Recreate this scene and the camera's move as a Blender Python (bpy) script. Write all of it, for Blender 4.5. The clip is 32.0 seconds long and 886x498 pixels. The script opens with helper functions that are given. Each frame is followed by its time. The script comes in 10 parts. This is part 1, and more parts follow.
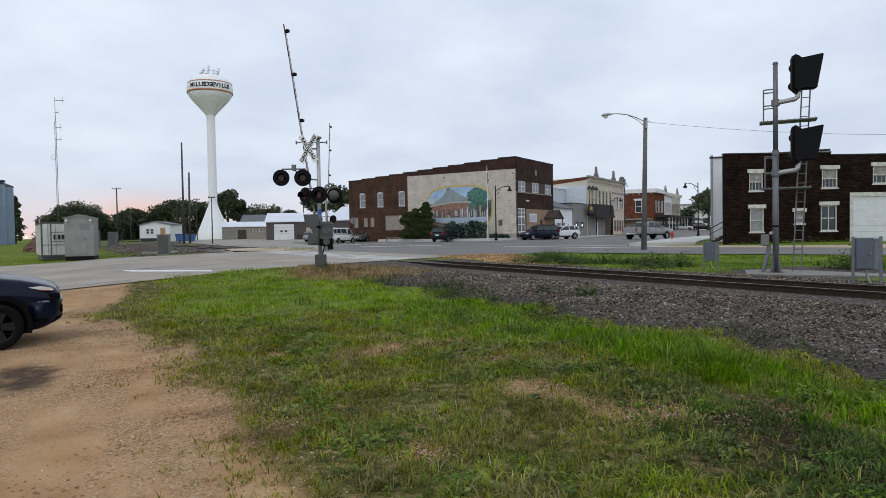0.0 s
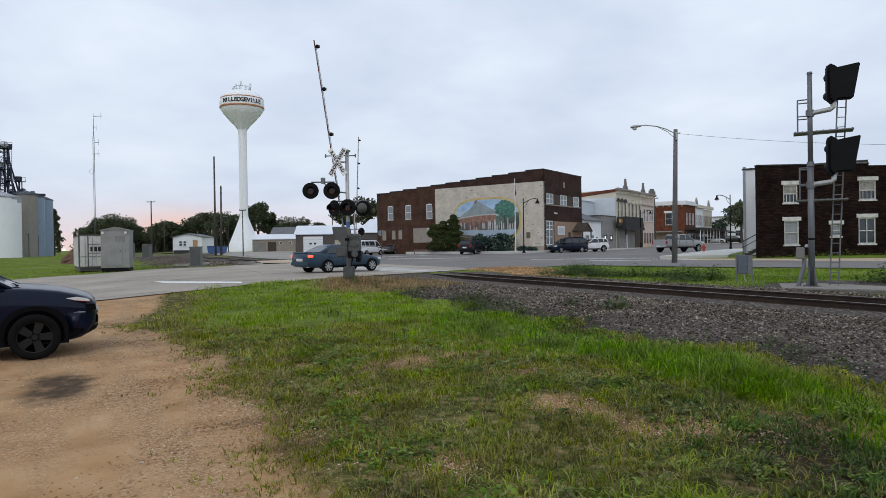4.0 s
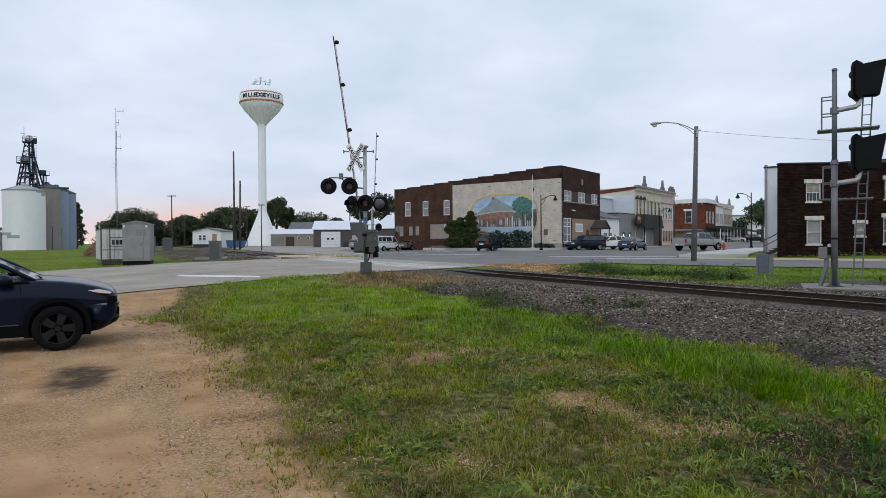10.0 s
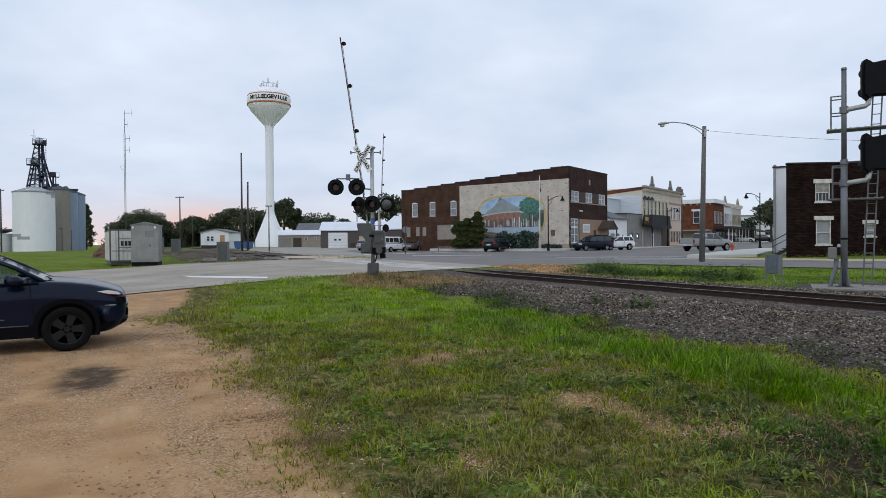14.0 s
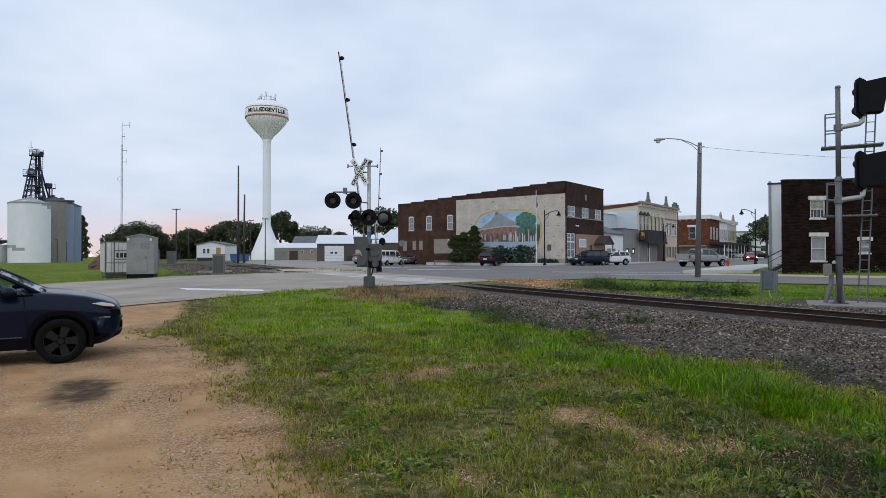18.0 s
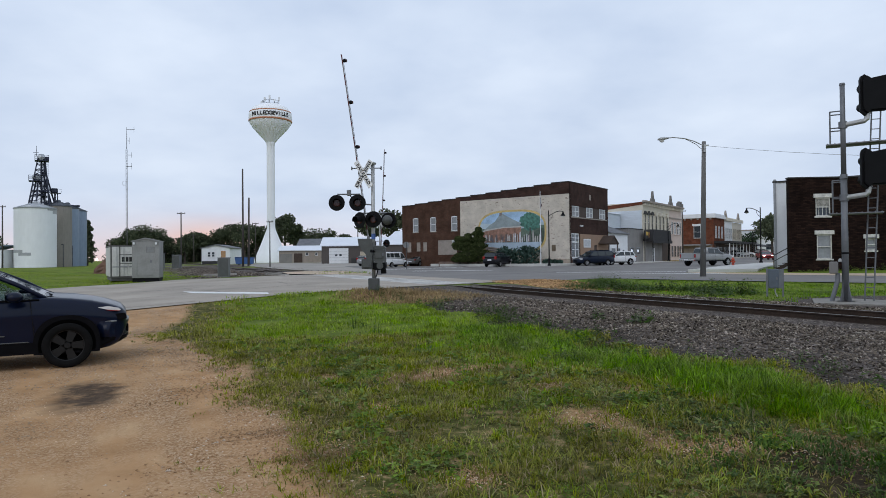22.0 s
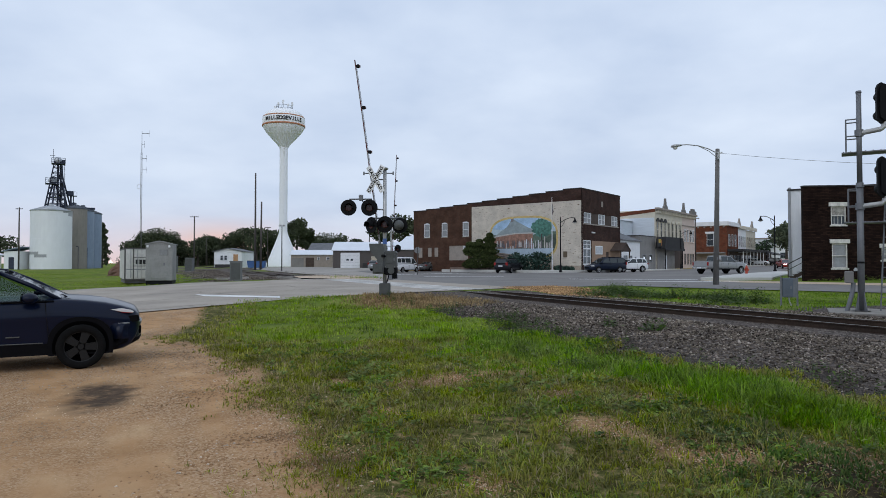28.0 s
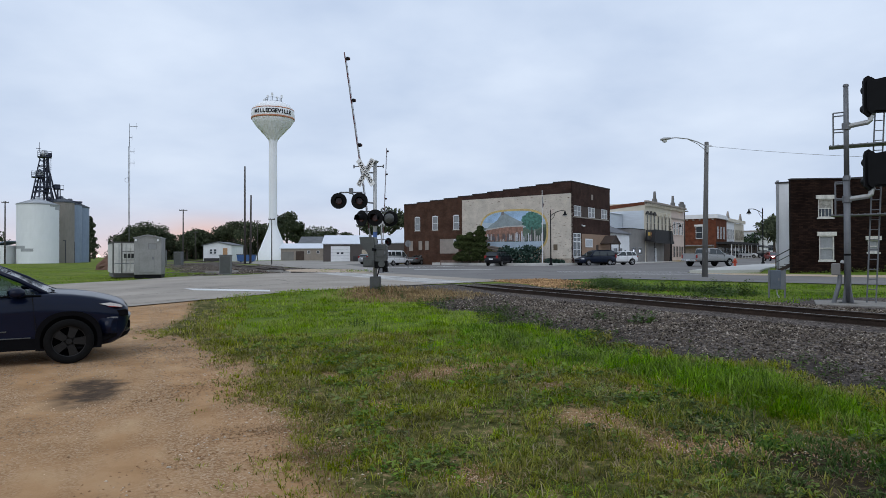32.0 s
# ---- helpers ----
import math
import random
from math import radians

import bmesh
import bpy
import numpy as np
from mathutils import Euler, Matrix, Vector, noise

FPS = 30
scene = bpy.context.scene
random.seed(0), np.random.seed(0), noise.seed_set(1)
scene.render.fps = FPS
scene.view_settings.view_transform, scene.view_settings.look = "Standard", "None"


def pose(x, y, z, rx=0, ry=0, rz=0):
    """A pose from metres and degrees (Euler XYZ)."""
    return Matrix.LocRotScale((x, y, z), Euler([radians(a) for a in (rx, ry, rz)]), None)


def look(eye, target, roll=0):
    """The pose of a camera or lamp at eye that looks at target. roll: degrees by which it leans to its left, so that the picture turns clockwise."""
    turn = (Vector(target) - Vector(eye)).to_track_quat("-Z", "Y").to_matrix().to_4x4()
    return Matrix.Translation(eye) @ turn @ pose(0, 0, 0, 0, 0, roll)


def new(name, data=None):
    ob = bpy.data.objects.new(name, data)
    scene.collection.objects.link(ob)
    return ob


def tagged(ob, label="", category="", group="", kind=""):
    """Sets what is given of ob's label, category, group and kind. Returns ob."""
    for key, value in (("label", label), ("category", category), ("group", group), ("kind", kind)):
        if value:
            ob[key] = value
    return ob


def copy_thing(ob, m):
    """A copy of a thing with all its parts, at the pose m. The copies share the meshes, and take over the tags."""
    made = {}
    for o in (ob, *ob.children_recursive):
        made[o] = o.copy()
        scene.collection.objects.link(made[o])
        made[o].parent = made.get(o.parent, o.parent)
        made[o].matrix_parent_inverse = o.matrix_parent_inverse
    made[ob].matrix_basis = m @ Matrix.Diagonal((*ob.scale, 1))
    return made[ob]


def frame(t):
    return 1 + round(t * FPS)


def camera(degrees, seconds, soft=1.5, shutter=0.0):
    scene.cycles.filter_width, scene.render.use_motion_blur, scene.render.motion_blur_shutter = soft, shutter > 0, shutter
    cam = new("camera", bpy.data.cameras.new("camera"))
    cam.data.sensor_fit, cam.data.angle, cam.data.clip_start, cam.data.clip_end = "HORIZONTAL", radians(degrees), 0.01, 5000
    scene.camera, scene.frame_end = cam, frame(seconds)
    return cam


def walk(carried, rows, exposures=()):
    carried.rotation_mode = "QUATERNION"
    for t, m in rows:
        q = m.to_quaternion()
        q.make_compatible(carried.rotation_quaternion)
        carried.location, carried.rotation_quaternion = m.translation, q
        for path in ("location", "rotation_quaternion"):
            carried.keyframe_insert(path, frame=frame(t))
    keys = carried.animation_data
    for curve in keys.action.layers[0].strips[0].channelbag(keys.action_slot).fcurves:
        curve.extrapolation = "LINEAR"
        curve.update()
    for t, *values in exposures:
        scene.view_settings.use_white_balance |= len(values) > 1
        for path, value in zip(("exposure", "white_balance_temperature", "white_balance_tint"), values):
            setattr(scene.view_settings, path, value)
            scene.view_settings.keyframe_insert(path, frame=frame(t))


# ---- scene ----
# ---- camera: one standing place, the head turns ----
EYE = Vector((0.0, 0.0, 1.72))


def aim(yaw, pitch, roll):
    """The camera's pose from degrees: yaw to the left of +y, pitch up, roll as look()."""
    a, b = radians(yaw), radians(pitch)
    way = Vector((-math.sin(a) * math.cos(b), math.cos(a) * math.cos(b), math.sin(b)))
    return look(EYE, EYE + way * 10, roll)


TURNS = [
    (0, -4.21, -1.52, -0.95),
    (0.5, -4.24, -1.44, -0.86),
    (1, -4.24, -1.27, -0.75),
    (1.5, -4.08, -1.16, -0.90),
    (2, -3.52, -0.79, -0.91),
    (2.5, -2.84, -0.60, -0.90),
    (3, -2.43, -0.47, -0.84),
    (3.5, -2.07, -0.34, -0.85),
    (5.5, -1.21, -0.53, -0.81),
    (6, -1.15, -0.57, -0.69),
    (6.5, -1.07, -0.63, -0.67),
    (7, -1.01, -0.65, -0.66),
    (7.5, -0.91, -0.69, -0.63),
    (8, -0.79, -0.75, -0.72),
    (8.5, -0.56, -0.75, -0.57),
    (9, -0.39, -0.74, -0.66),
    (9.5, -0.28, -0.74, -0.40),
    (10, -0.24, -0.68, -0.37),
    (10.5, -0.37, -0.64, -0.48),
    (11, -0.41, -0.61, -0.64),
    (11.5, -0.38, -0.68, -0.68),
    (12, -0.29, -0.81, -0.65),
    (12.5, -0.15, -0.77, -0.59),
    (13, -0.00, -0.71, -0.42),
    (13.5, 0.19, -0.62, -0.46),
    (14, 0.39, -0.61, -0.45),
    (14.5, 0.43, -0.57, -0.37),
    (16.5, 0.09, 0.12, -0.31),
    (17, 0.07, 0.43, -0.23),
    (17.5, 0.07, 0.56, -0.20),
    (18, 0.06, 0.64, -0.07),
    (18.5, 0.10, 0.61, -0.29),
    (19, 0.32, 0.48, -0.53),
    (19.5, 1.08, 0.40, -0.53),
    (20, 1.62, 0.32, 0.12),
    (20.1, 1.40, 0.30, 0.19),
    (20.2, 1.15, 0.28, 0.25),
    (20.3, 0.80, 0.26, 0.32),
    (20.4, -0.26, 0.24, 0.38),
    (20.5, -0.63, 0.22, 0.45),
    (21, -0.46, 0.63, -0.57),
    (21.5, 0.07, 0.82, -0.27),
    (22, 0.45, 0.76, -0.57),
    (22.5, 0.54, 0.34, -0.34),
    (23, 0.33, 0.27, 0.23),
    (23.5, 0.05, 0.21, 0.38),
    (24, -0.17, 0.25, 0.12),
    (24.5, -0.19, 0.49, 0.04),
    (25, -0.10, 0.72, 0.12),
    (25.5, 0.12, 0.79, 0.18),
    (27.5, 1.19, 1.20, 0.13),
    (28, 1.45, 1.26, -0.03),
    (28.5, 1.65, 1.21, 0.13),
    (29, 1.58, 1.12, 0.08),
    (29.5, 1.35, 1.07, -0.09),
    (30, 1.10, 0.99, 0.04),
    (30.5, 0.69, 0.90, 0.09),
    (31, 0.45, 0.79, -0.02),
    (31.5, 0.52, 0.71, -0.02),
    (32, 0.60, 0.65, -0.17),
]
cam = camera(69.5, 32.0, soft=0.75)
walk(cam, [(t, aim(y, p, r)) for t, y, p, r in TURNS], [(0.0, -0.11, 6720, 10), (6.0, -0.115, 6650, 10), (13.0, -0.13, 6560, 10), (20.0, -0.16, 6450, 10), (28.0, -0.21, 6340, 10), (32.0, -0.21, 6330, 10)])

# ---- light: overcast evening sky, weak, very wide sun through the cloud ----
world = bpy.data.worlds.new("world")
scene.world = world
world.use_nodes = True
wn = world.node_tree.nodes
wl = world.node_tree.links
wn.clear()
w_out = wn.new("ShaderNodeOutputWorld")
w_bg = wn.new("ShaderNodeBackground")
w_sky = wn.new("ShaderNodeTexSky")
w_sky.sky_type = "NISHITA"
w_sky.sun_disc = False
w_sky.sun_elevation = radians(38)
w_sky.sun_rotation = radians(195)
w_tc = wn.new("ShaderNodeTexCoord")
w_sep = wn.new("ShaderNodeSeparateXYZ")
wl.new(w_tc.outputs["Generated"], w_sep.inputs[0])


def wmath(op, a, b=None, clamp=False):
    n = wn.new("ShaderNodeMath")
    n.operation, n.use_clamp = op, clamp
    for i, v in enumerate((a, b)):
        if v is None:
            continue
        if isinstance(v, (int, float)):
            n.inputs[i].default_value = v
        else:
            wl.new(v, n.inputs[i])
    return n.outputs[0]


def wmix(fac, a, b):
    n = wn.new("ShaderNodeMix")
    n.data_type = "RGBA"
    for i, v in ((0, fac), (6, a), (7, b)):
        if isinstance(v, (int, float)):
            n.inputs[i].default_value = v
        elif isinstance(v, tuple):
            n.inputs[i].default_value = (*v, 1)
        else:
            wl.new(v, n.inputs[i])
    return n.outputs[2]


# stratus deck: flat clouds drawn on a plane overhead, so that they crowd towards the horizon
up = wmath("MAXIMUM", w_sep.outputs[2], 0.0)
lift = wmath("ADD", up, 0.24)
cu = wmath("DIVIDE", w_sep.outputs[0], lift)
cv = wmath("DIVIDE", w_sep.outputs[1], lift)
cxy = wn.new("ShaderNodeCombineXYZ")
wl.new(cu, cxy.inputs[0])
wl.new(cv, cxy.inputs[1])
cl1 = wn.new("ShaderNodeTexNoise")
cl1.inputs["Scale"].default_value = 1.5
cl1.inputs["Detail"].default_value = 5
cl1.inputs["Roughness"].default_value = 0.5
wl.new(cxy.outputs[0], cl1.inputs["Vector"])
ramp = wn.new("ShaderNodeValToRGB")
ramp.color_ramp.elements[0].position, ramp.color_ramp.elements[0].color = 0.34, (0.615, 0.73, 0.925, 1)
ramp.color_ramp.elements[1].position, ramp.color_ramp.elements[1].color = 0.68, (0.86, 0.96, 1.11, 1)
wl.new(cl1.outputs["Fac"], ramp.inputs[0])
deck = wmix(wmath("MULTIPLY", wmath("SUBTRACT", 1.0, wmath("MULTIPLY", up, 3.2, True), True), 0.55), ramp.outputs[0], (0.70, 0.785, 0.925))
# rosy band low in the west, over the sunset
west = wn.new("ShaderNodeVectorMath")
west.operation = "DOT_PRODUCT"
wl.new(w_tc.outputs["Generated"], west.inputs[0])
west.inputs[1].default_value = (math.sin(radians(-25)), math.cos(radians(-25)), 0.0)
facing = wmath("POWER", wmath("MAXIMUM", west.outputs["Value"], 0.0), 14.0)
low = wmath("POWER", wmath("SUBTRACT", 1.0, wmath("MULTIPLY", up, 9.0, True), True), 2.0)
glow = wmath("MULTIPLY", facing, low)
sky = wmix(wmath("MULTIPLY", glow, 0.75, True), deck, (0.98, 0.66, 0.58))
# last light of the sun itself, seen through the trees
dusk = wn.new("ShaderNodeVectorMath")
dusk.operation = "DOT_PRODUCT"
wl.new(w_tc.outputs["Generated"], dusk.inputs[0])
dusk.inputs[1].default_value = (math.sin(radians(-20.6)), math.cos(radians(-20.6)), 0.02)
ember = wmath("POWER", wmath("MAXIMUM", dusk.outputs["Value"], 0.0), 420.0)
ember = wmath("MULTIPLY", ember, wmath("SUBTRACT", 1.0, wmath("MULTIPLY", up, 14.0, True), True))
sky = wmix(wmath("MULTIPLY", ember, 0.95, True), sky, (1.0, 0.46, 0.24))
tint = wmix(0.003, sky, w_sky.outputs[0])
wl.new(tint, w_bg.inputs["Color"])
w_bg.inputs["Strength"].default_value = 1.0
wl.new(w_bg.outputs[0], w_out.inputs["Surface"])

sun = new("sun", bpy.data.lights.new("sun", "SUN"))
sun.data.energy, sun.data.angle, sun.data.color = 0.7, radians(45), (1.0, 0.96, 0.91)
sun.matrix_basis = look((0, 0, 60), (Vector((0, 0, 60)) - Vector((math.sin(radians(195)) * 0.79, math.cos(radians(195)) * 0.79, 0.615)) * 10))
scene.view_settings.exposure = 0.0


# ---- materials ----
MATS = {}


def mat(name, color, rough=0.7, metal=0.0, var=0.25, scale=3.0, fine=40.0, bump=0.0, dark=None, spec=0.5, stretch=None, random_piece=0.0):
    """Noise-varied surface: broad stains (scale), fine grain (fine), bump in metres."""
    if name in MATS:
        return MATS[name]
    m = bpy.data.materials.new(name)
    m.use_nodes = True
    nt = m.node_tree
    n, l = nt.nodes, nt.links
    bs = n["Principled BSDF"]
    bs.inputs["Roughness"].default_value = rough
    bs.inputs["Metallic"].default_value = metal
    bs.inputs["Specular IOR Level"].default_value = spec
    tc = n.new("ShaderNodeTexCoord")
    src = tc.outputs["Object"]
    if stretch:
        mp = n.new("ShaderNodeMapping")
        mp.inputs["Scale"].default_value = stretch
        l.new(src, mp.inputs[0])
        src = mp.outputs[0]
    a = n.new("ShaderNodeTexNoise")
    a.inputs["Scale"].default_value, a.inputs["Detail"].default_value = scale, 5
    b = n.new("ShaderNodeTexNoise")
    b.inputs["Scale"].default_value, b.inputs["Detail"].default_value = fine, 3
    for x in (a, b):
        l.new(src, x.inputs["Vector"])
    mixf = n.new("ShaderNodeMath")
    mixf.operation = "MULTIPLY_ADD"
    mixf.inputs[1].default_value = 0.6
    l.new(a.outputs["Fac"], mixf.inputs[0])
    sc = n.new("ShaderNodeMath")
    sc.operation = "MULTIPLY"
    sc.inputs[1].default_value = 0.4
    l.new(b.outputs["Fac"], sc.inputs[0])
    l.new(sc.outputs[0], mixf.inputs[2])
    rp = n.new("ShaderNodeValToRGB")
    d = dark or tuple(c * (1 - var) for c in color)
    hi = tuple(min(1, c * (1 + var * 0.6)) for c in color)
    rp.color_ramp.elements[0].position, rp.color_ramp.elements[0].color = 0.32, (*d, 1)
    rp.color_ramp.elements[1].position, rp.color_ramp.elements[1].color = 0.66, (*hi, 1)
    l.new(mixf.outputs[0], rp.inputs[0])
    out = rp.outputs[0]
    if random_piece:
        oi = n.new("ShaderNodeObjectInfo")
        hs = n.new("ShaderNodeHueSaturation")
        mr = n.new("ShaderNodeMapRange")
        mr.inputs[3].default_value, mr.inputs[4].default_value = 1 - random_piece, 1 + random_piece
        l.new(oi.outputs["Random"], mr.inputs[0])
        l.new(mr.outputs[0], hs.inputs["Value"])
        l.new(out, hs.inputs["Color"])
        out = hs.outputs[0]
    l.new(out, bs.inputs["Base Color"])
    if bump:
        bp = n.new("ShaderNodeBump")
        bp.inputs["Distance"].default_value = bump
        bp.inputs["Strength"].default_value = 0.8
        l.new(b.outputs["Fac"], bp.inputs["Height"])
        l.new(bp.outputs[0], bs.inputs["Normal"])
    MATS[name] = m
    return m


def glass(name, color=(0.02, 0.025, 0.03), rough=0.08):
    m = mat(name, color, rough, 0.0, 0.1, spec=0.6)
    return m


def emit(name, color, strength):
    if name in MATS:
        return MATS[name]
    m = bpy.data.materials.new(name)
    m.use_nodes = True
    bs = m.node_tree.nodes["Principled BSDF"]
    bs.inputs["Base Color"].default_value = (*color, 1)
    bs.inputs["Emission Color"].default_value = (*color, 1)
    bs.inputs["Emission Strength"].default_value = strength
    MATS[name] = m
    return m


# ---- building helpers ----
def thing(name, m, label, category, group="", kind=""):
    ob = new(name)
    ob.empty_display_size = 0.2
    ob.matrix_basis = m
    return tagged(ob, label, category, group, kind)


def part(name, bm, material, parent=None, label="", smooth=False, m=None):
    me = bpy.data.meshes.new(name)
    if smooth:
        for fc in bm.faces:
            fc.smooth = True
    bm.to_mesh(me)
    bm.free()
    if material:
        me.materials.append(material)
    ob = new(name, me)
    if parent:
        ob.parent = parent
    if m is not None:
        ob.matrix_basis = m
    if label:
        ob["label"] = label
    return ob


def box(x0, x1, y0, y1, z0, z1, bevel=0.0, bm=None):
    """A box, added to bm or new, with chamfered edges."""
    bm = bm or bmesh.new()
    r = bmesh.ops.create_cube(bm, size=1.0)
    bmesh.ops.transform(bm, verts=r["verts"], matrix=Matrix.Translation(((x0 + x1) / 2, (y0 + y1) / 2, (z0 + z1) / 2)) @ Matrix.Diagonal((x1 - x0, y1 - y0, z1 - z0, 1)))
    if bevel:
        es = list({e for v in r["verts"] for e in v.link_edges})
        bmesh.ops.bevel(bm, geom=es, offset=bevel, segments=1, affect="EDGES", profile=0.5)
    return bm


def rod(p0, p1, r0, r1=None, seg=10, bm=None):
    """A tapered round bar between two points."""
    bm = bm or bmesh.new()
    p0, p1 = Vector(p0), Vector(p1)
    d = p1 - p0
    m = Matrix.Translation((p0 + p1) / 2) @ d.to_track_quat("Z", "Y").to_matrix().to_4x4()
    bmesh.ops.create_cone(bm, cap_ends=True, segments=seg, radius1=r0, radius2=r0 if r1 is None else r1, depth=d.length, matrix=m)
    return bm


def pipe(points, r, seg=8, bm=None):
    """A bent tube: one skin swept along the points."""
    bm = bm or bmesh.new()
    pts = [Vector(p) for p in points]
    rings, side = [], None
    for k, p in enumerate(pts):
        way = (pts[min(k + 1, len(pts) - 1)] - pts[max(k - 1, 0)]).normalized()
        if side is None:
            side = way.orthogonal().normalized()
        side = (side - way * side.dot(way)).normalized()
        other = way.cross(side)
        rings.append([bm.verts.new(p + (side * math.cos(2 * math.pi * j / seg) + other * math.sin(2 * math.pi * j / seg)) * r) for j in range(seg)])
    for u, v in zip(rings, rings[1:]):
        for j in range(seg):
            bm.faces.new((u[j], u[(j + 1) % seg], v[(j + 1) % seg], v[j]))
    bm.faces.new(rings[0][::-1]), bm.faces.new(rings[-1])
    return bm


def lathe(profile, seg=32, bm=None, cap=True):
    """Turned body from (radius, z) pairs."""
    bm = bm or bmesh.new()
    rings = []
    for r, z in profile:
        rings.append([bm.verts.new((r * math.cos(2 * math.pi * k / seg), r * math.sin(2 * math.pi * k / seg), z)) for k in range(seg)])
    for a, b in zip(rings, rings[1:]):
        for k in range(seg):
            bm.faces.new((a[k], a[(k + 1) % seg], b[(k + 1) % seg], b[k]))
    if cap:
        bm.faces.new(rings[0][::-1])
        bm.faces.new(rings[-1])
    return bm


def prism(outline, y0, y1, bm=None):
    """An outline in x and z, drawn out from y0 to y1."""
    bm = bm or bmesh.new()
    a = [bm.verts.new((x, y0, z)) for x, z in outline]
    b = [bm.verts.new((x, y1, z)) for x, z in outline]
    n = len(outline)
    bm.faces.new(a)
    bm.faces.new(b[::-1])
    for k in range(n):
        bm.faces.new((a[(k + 1) % n], a[k], b[k], b[(k + 1) % n]))
    bmesh.ops.recalc_face_normals(bm, faces=bm.faces)
    return bm


def slab(outline, z0, z1, bm=None):
    """An outline in x and y, drawn up from z0 to z1."""
    bm = bm or bmesh.new()
    a = [bm.verts.new((x, y, z0)) for x, y in outline]
    b = [bm.verts.new((x, y, z1)) for x, y in outline]
    n = len(outline)
    bm.faces.new(a[::-1])
    bm.faces.new(b)
    for k in range(n):
        bm.faces.new((a[k], a[(k + 1) % n], b[(k + 1) % n], b[k]))
    bmesh.ops.recalc_face_normals(bm, faces=bm.faces)
    return bm


def fast_mesh(name, verts, faces, material, label="", category="", kind=""):
    """A large joined mesh from arrays; faces all of one size."""
    verts, faces = np.asarray(verts, np.float32), np.asarray(faces, np.int32)
    me = bpy.data.meshes.new(name)
    me.vertices.add(len(verts))
    me.vertices.foreach_set("co", verts.ravel())
    k = faces.shape[1]
    me.loops.add(faces.size)
    me.loops.foreach_set("vertex_index", faces.ravel())
    me.polygons.add(len(faces))
    me.polygons.foreach_set("loop_start", np.arange(0, faces.size, k, dtype=np.int32))
    me.update(calc_edges=True)
    me.validate()
    if material:
        me.materials.append(material)
    ob = new(name, me)
    return tagged(ob, label, category, "", kind)


# ---- the lie of the land ----
ALONG, ACROSS = Vector((-0.454, 0.891)), Vector((0.891, 0.454))  # the railway's way, and its cross direction
NEAR_RAIL, FAR_RAIL, RAIL_TOP = 14.3, 15.8, 0.35


def smooth(x):
    x = np.clip(x, 0, 1)
    return x * x * (3 - 2 * x)


def q_of(x, y):
    return 0.891 * x + 0.454 * y


def s_of(x, y):
    return -0.454 * x + 0.891 * y


def far_rise(x, y):
    return 0.5 * smooth((np.hypot(x, y) - 80) / 70)


def z_track(x, y):
    """The ground beside the camera: flat, up to the ballast, down a little behind it, then up to the street."""
    q = q_of(x, y)
    return np.interp(q, [-100, 3, 8.7, 12.9, 17.2, 20, 26, 38, 44, 60, 150], [0, 0, 0.1, 0.2, 0.2, 0.22, 0.36, 0.48, 0.6, 0.6, 0.6])


def z_road(x, y):
    q = q_of(x, y)
    return np.interp(q, [-30, -5, 0, 6, 9, 12, 14, 18, 26, 38, 44, 60, 150], [0, 0, 0.08, 0.32, 0.42, 0.38, 0.35, 0.35, 0.4, 0.48, 0.6, 0.6, 0.6])


def z_ground(x, y):
    # the road's own embankment takes over past its near edge
    edge = s_of(x, y) - np.interp(q_of(x, y), [-30, 0, 6, 15, 40], [12, 23, 25.5, 28.5, 30])
    w = smooth((edge + 5.0) / 5.0)
    bed = 0.14 * smooth((s_of(x, y) - 53.0) / 2) * smooth((q_of(x, y) - 11.6) / 1.2) * smooth((18.4 - q_of(x, y)) / 1.2)
    mound = -bed + 0.2 * np.exp(-((x + 2.98) ** 2 + (y - 25.4) ** 2) / 1.1)
    return z_track(x, y) * (1 - w) + (z_road(x, y) - 0.02) * w + far_rise(x, y) + mound


def pave(x, y):
    return float(z_road(x, y) + far_rise(x, y))


def here(x, y, dz=0.0, rz=0.0):
    """A pose on the ground."""
    return pose(x, y, float(z_ground(x, y)) + dz, 0, 0, rz)


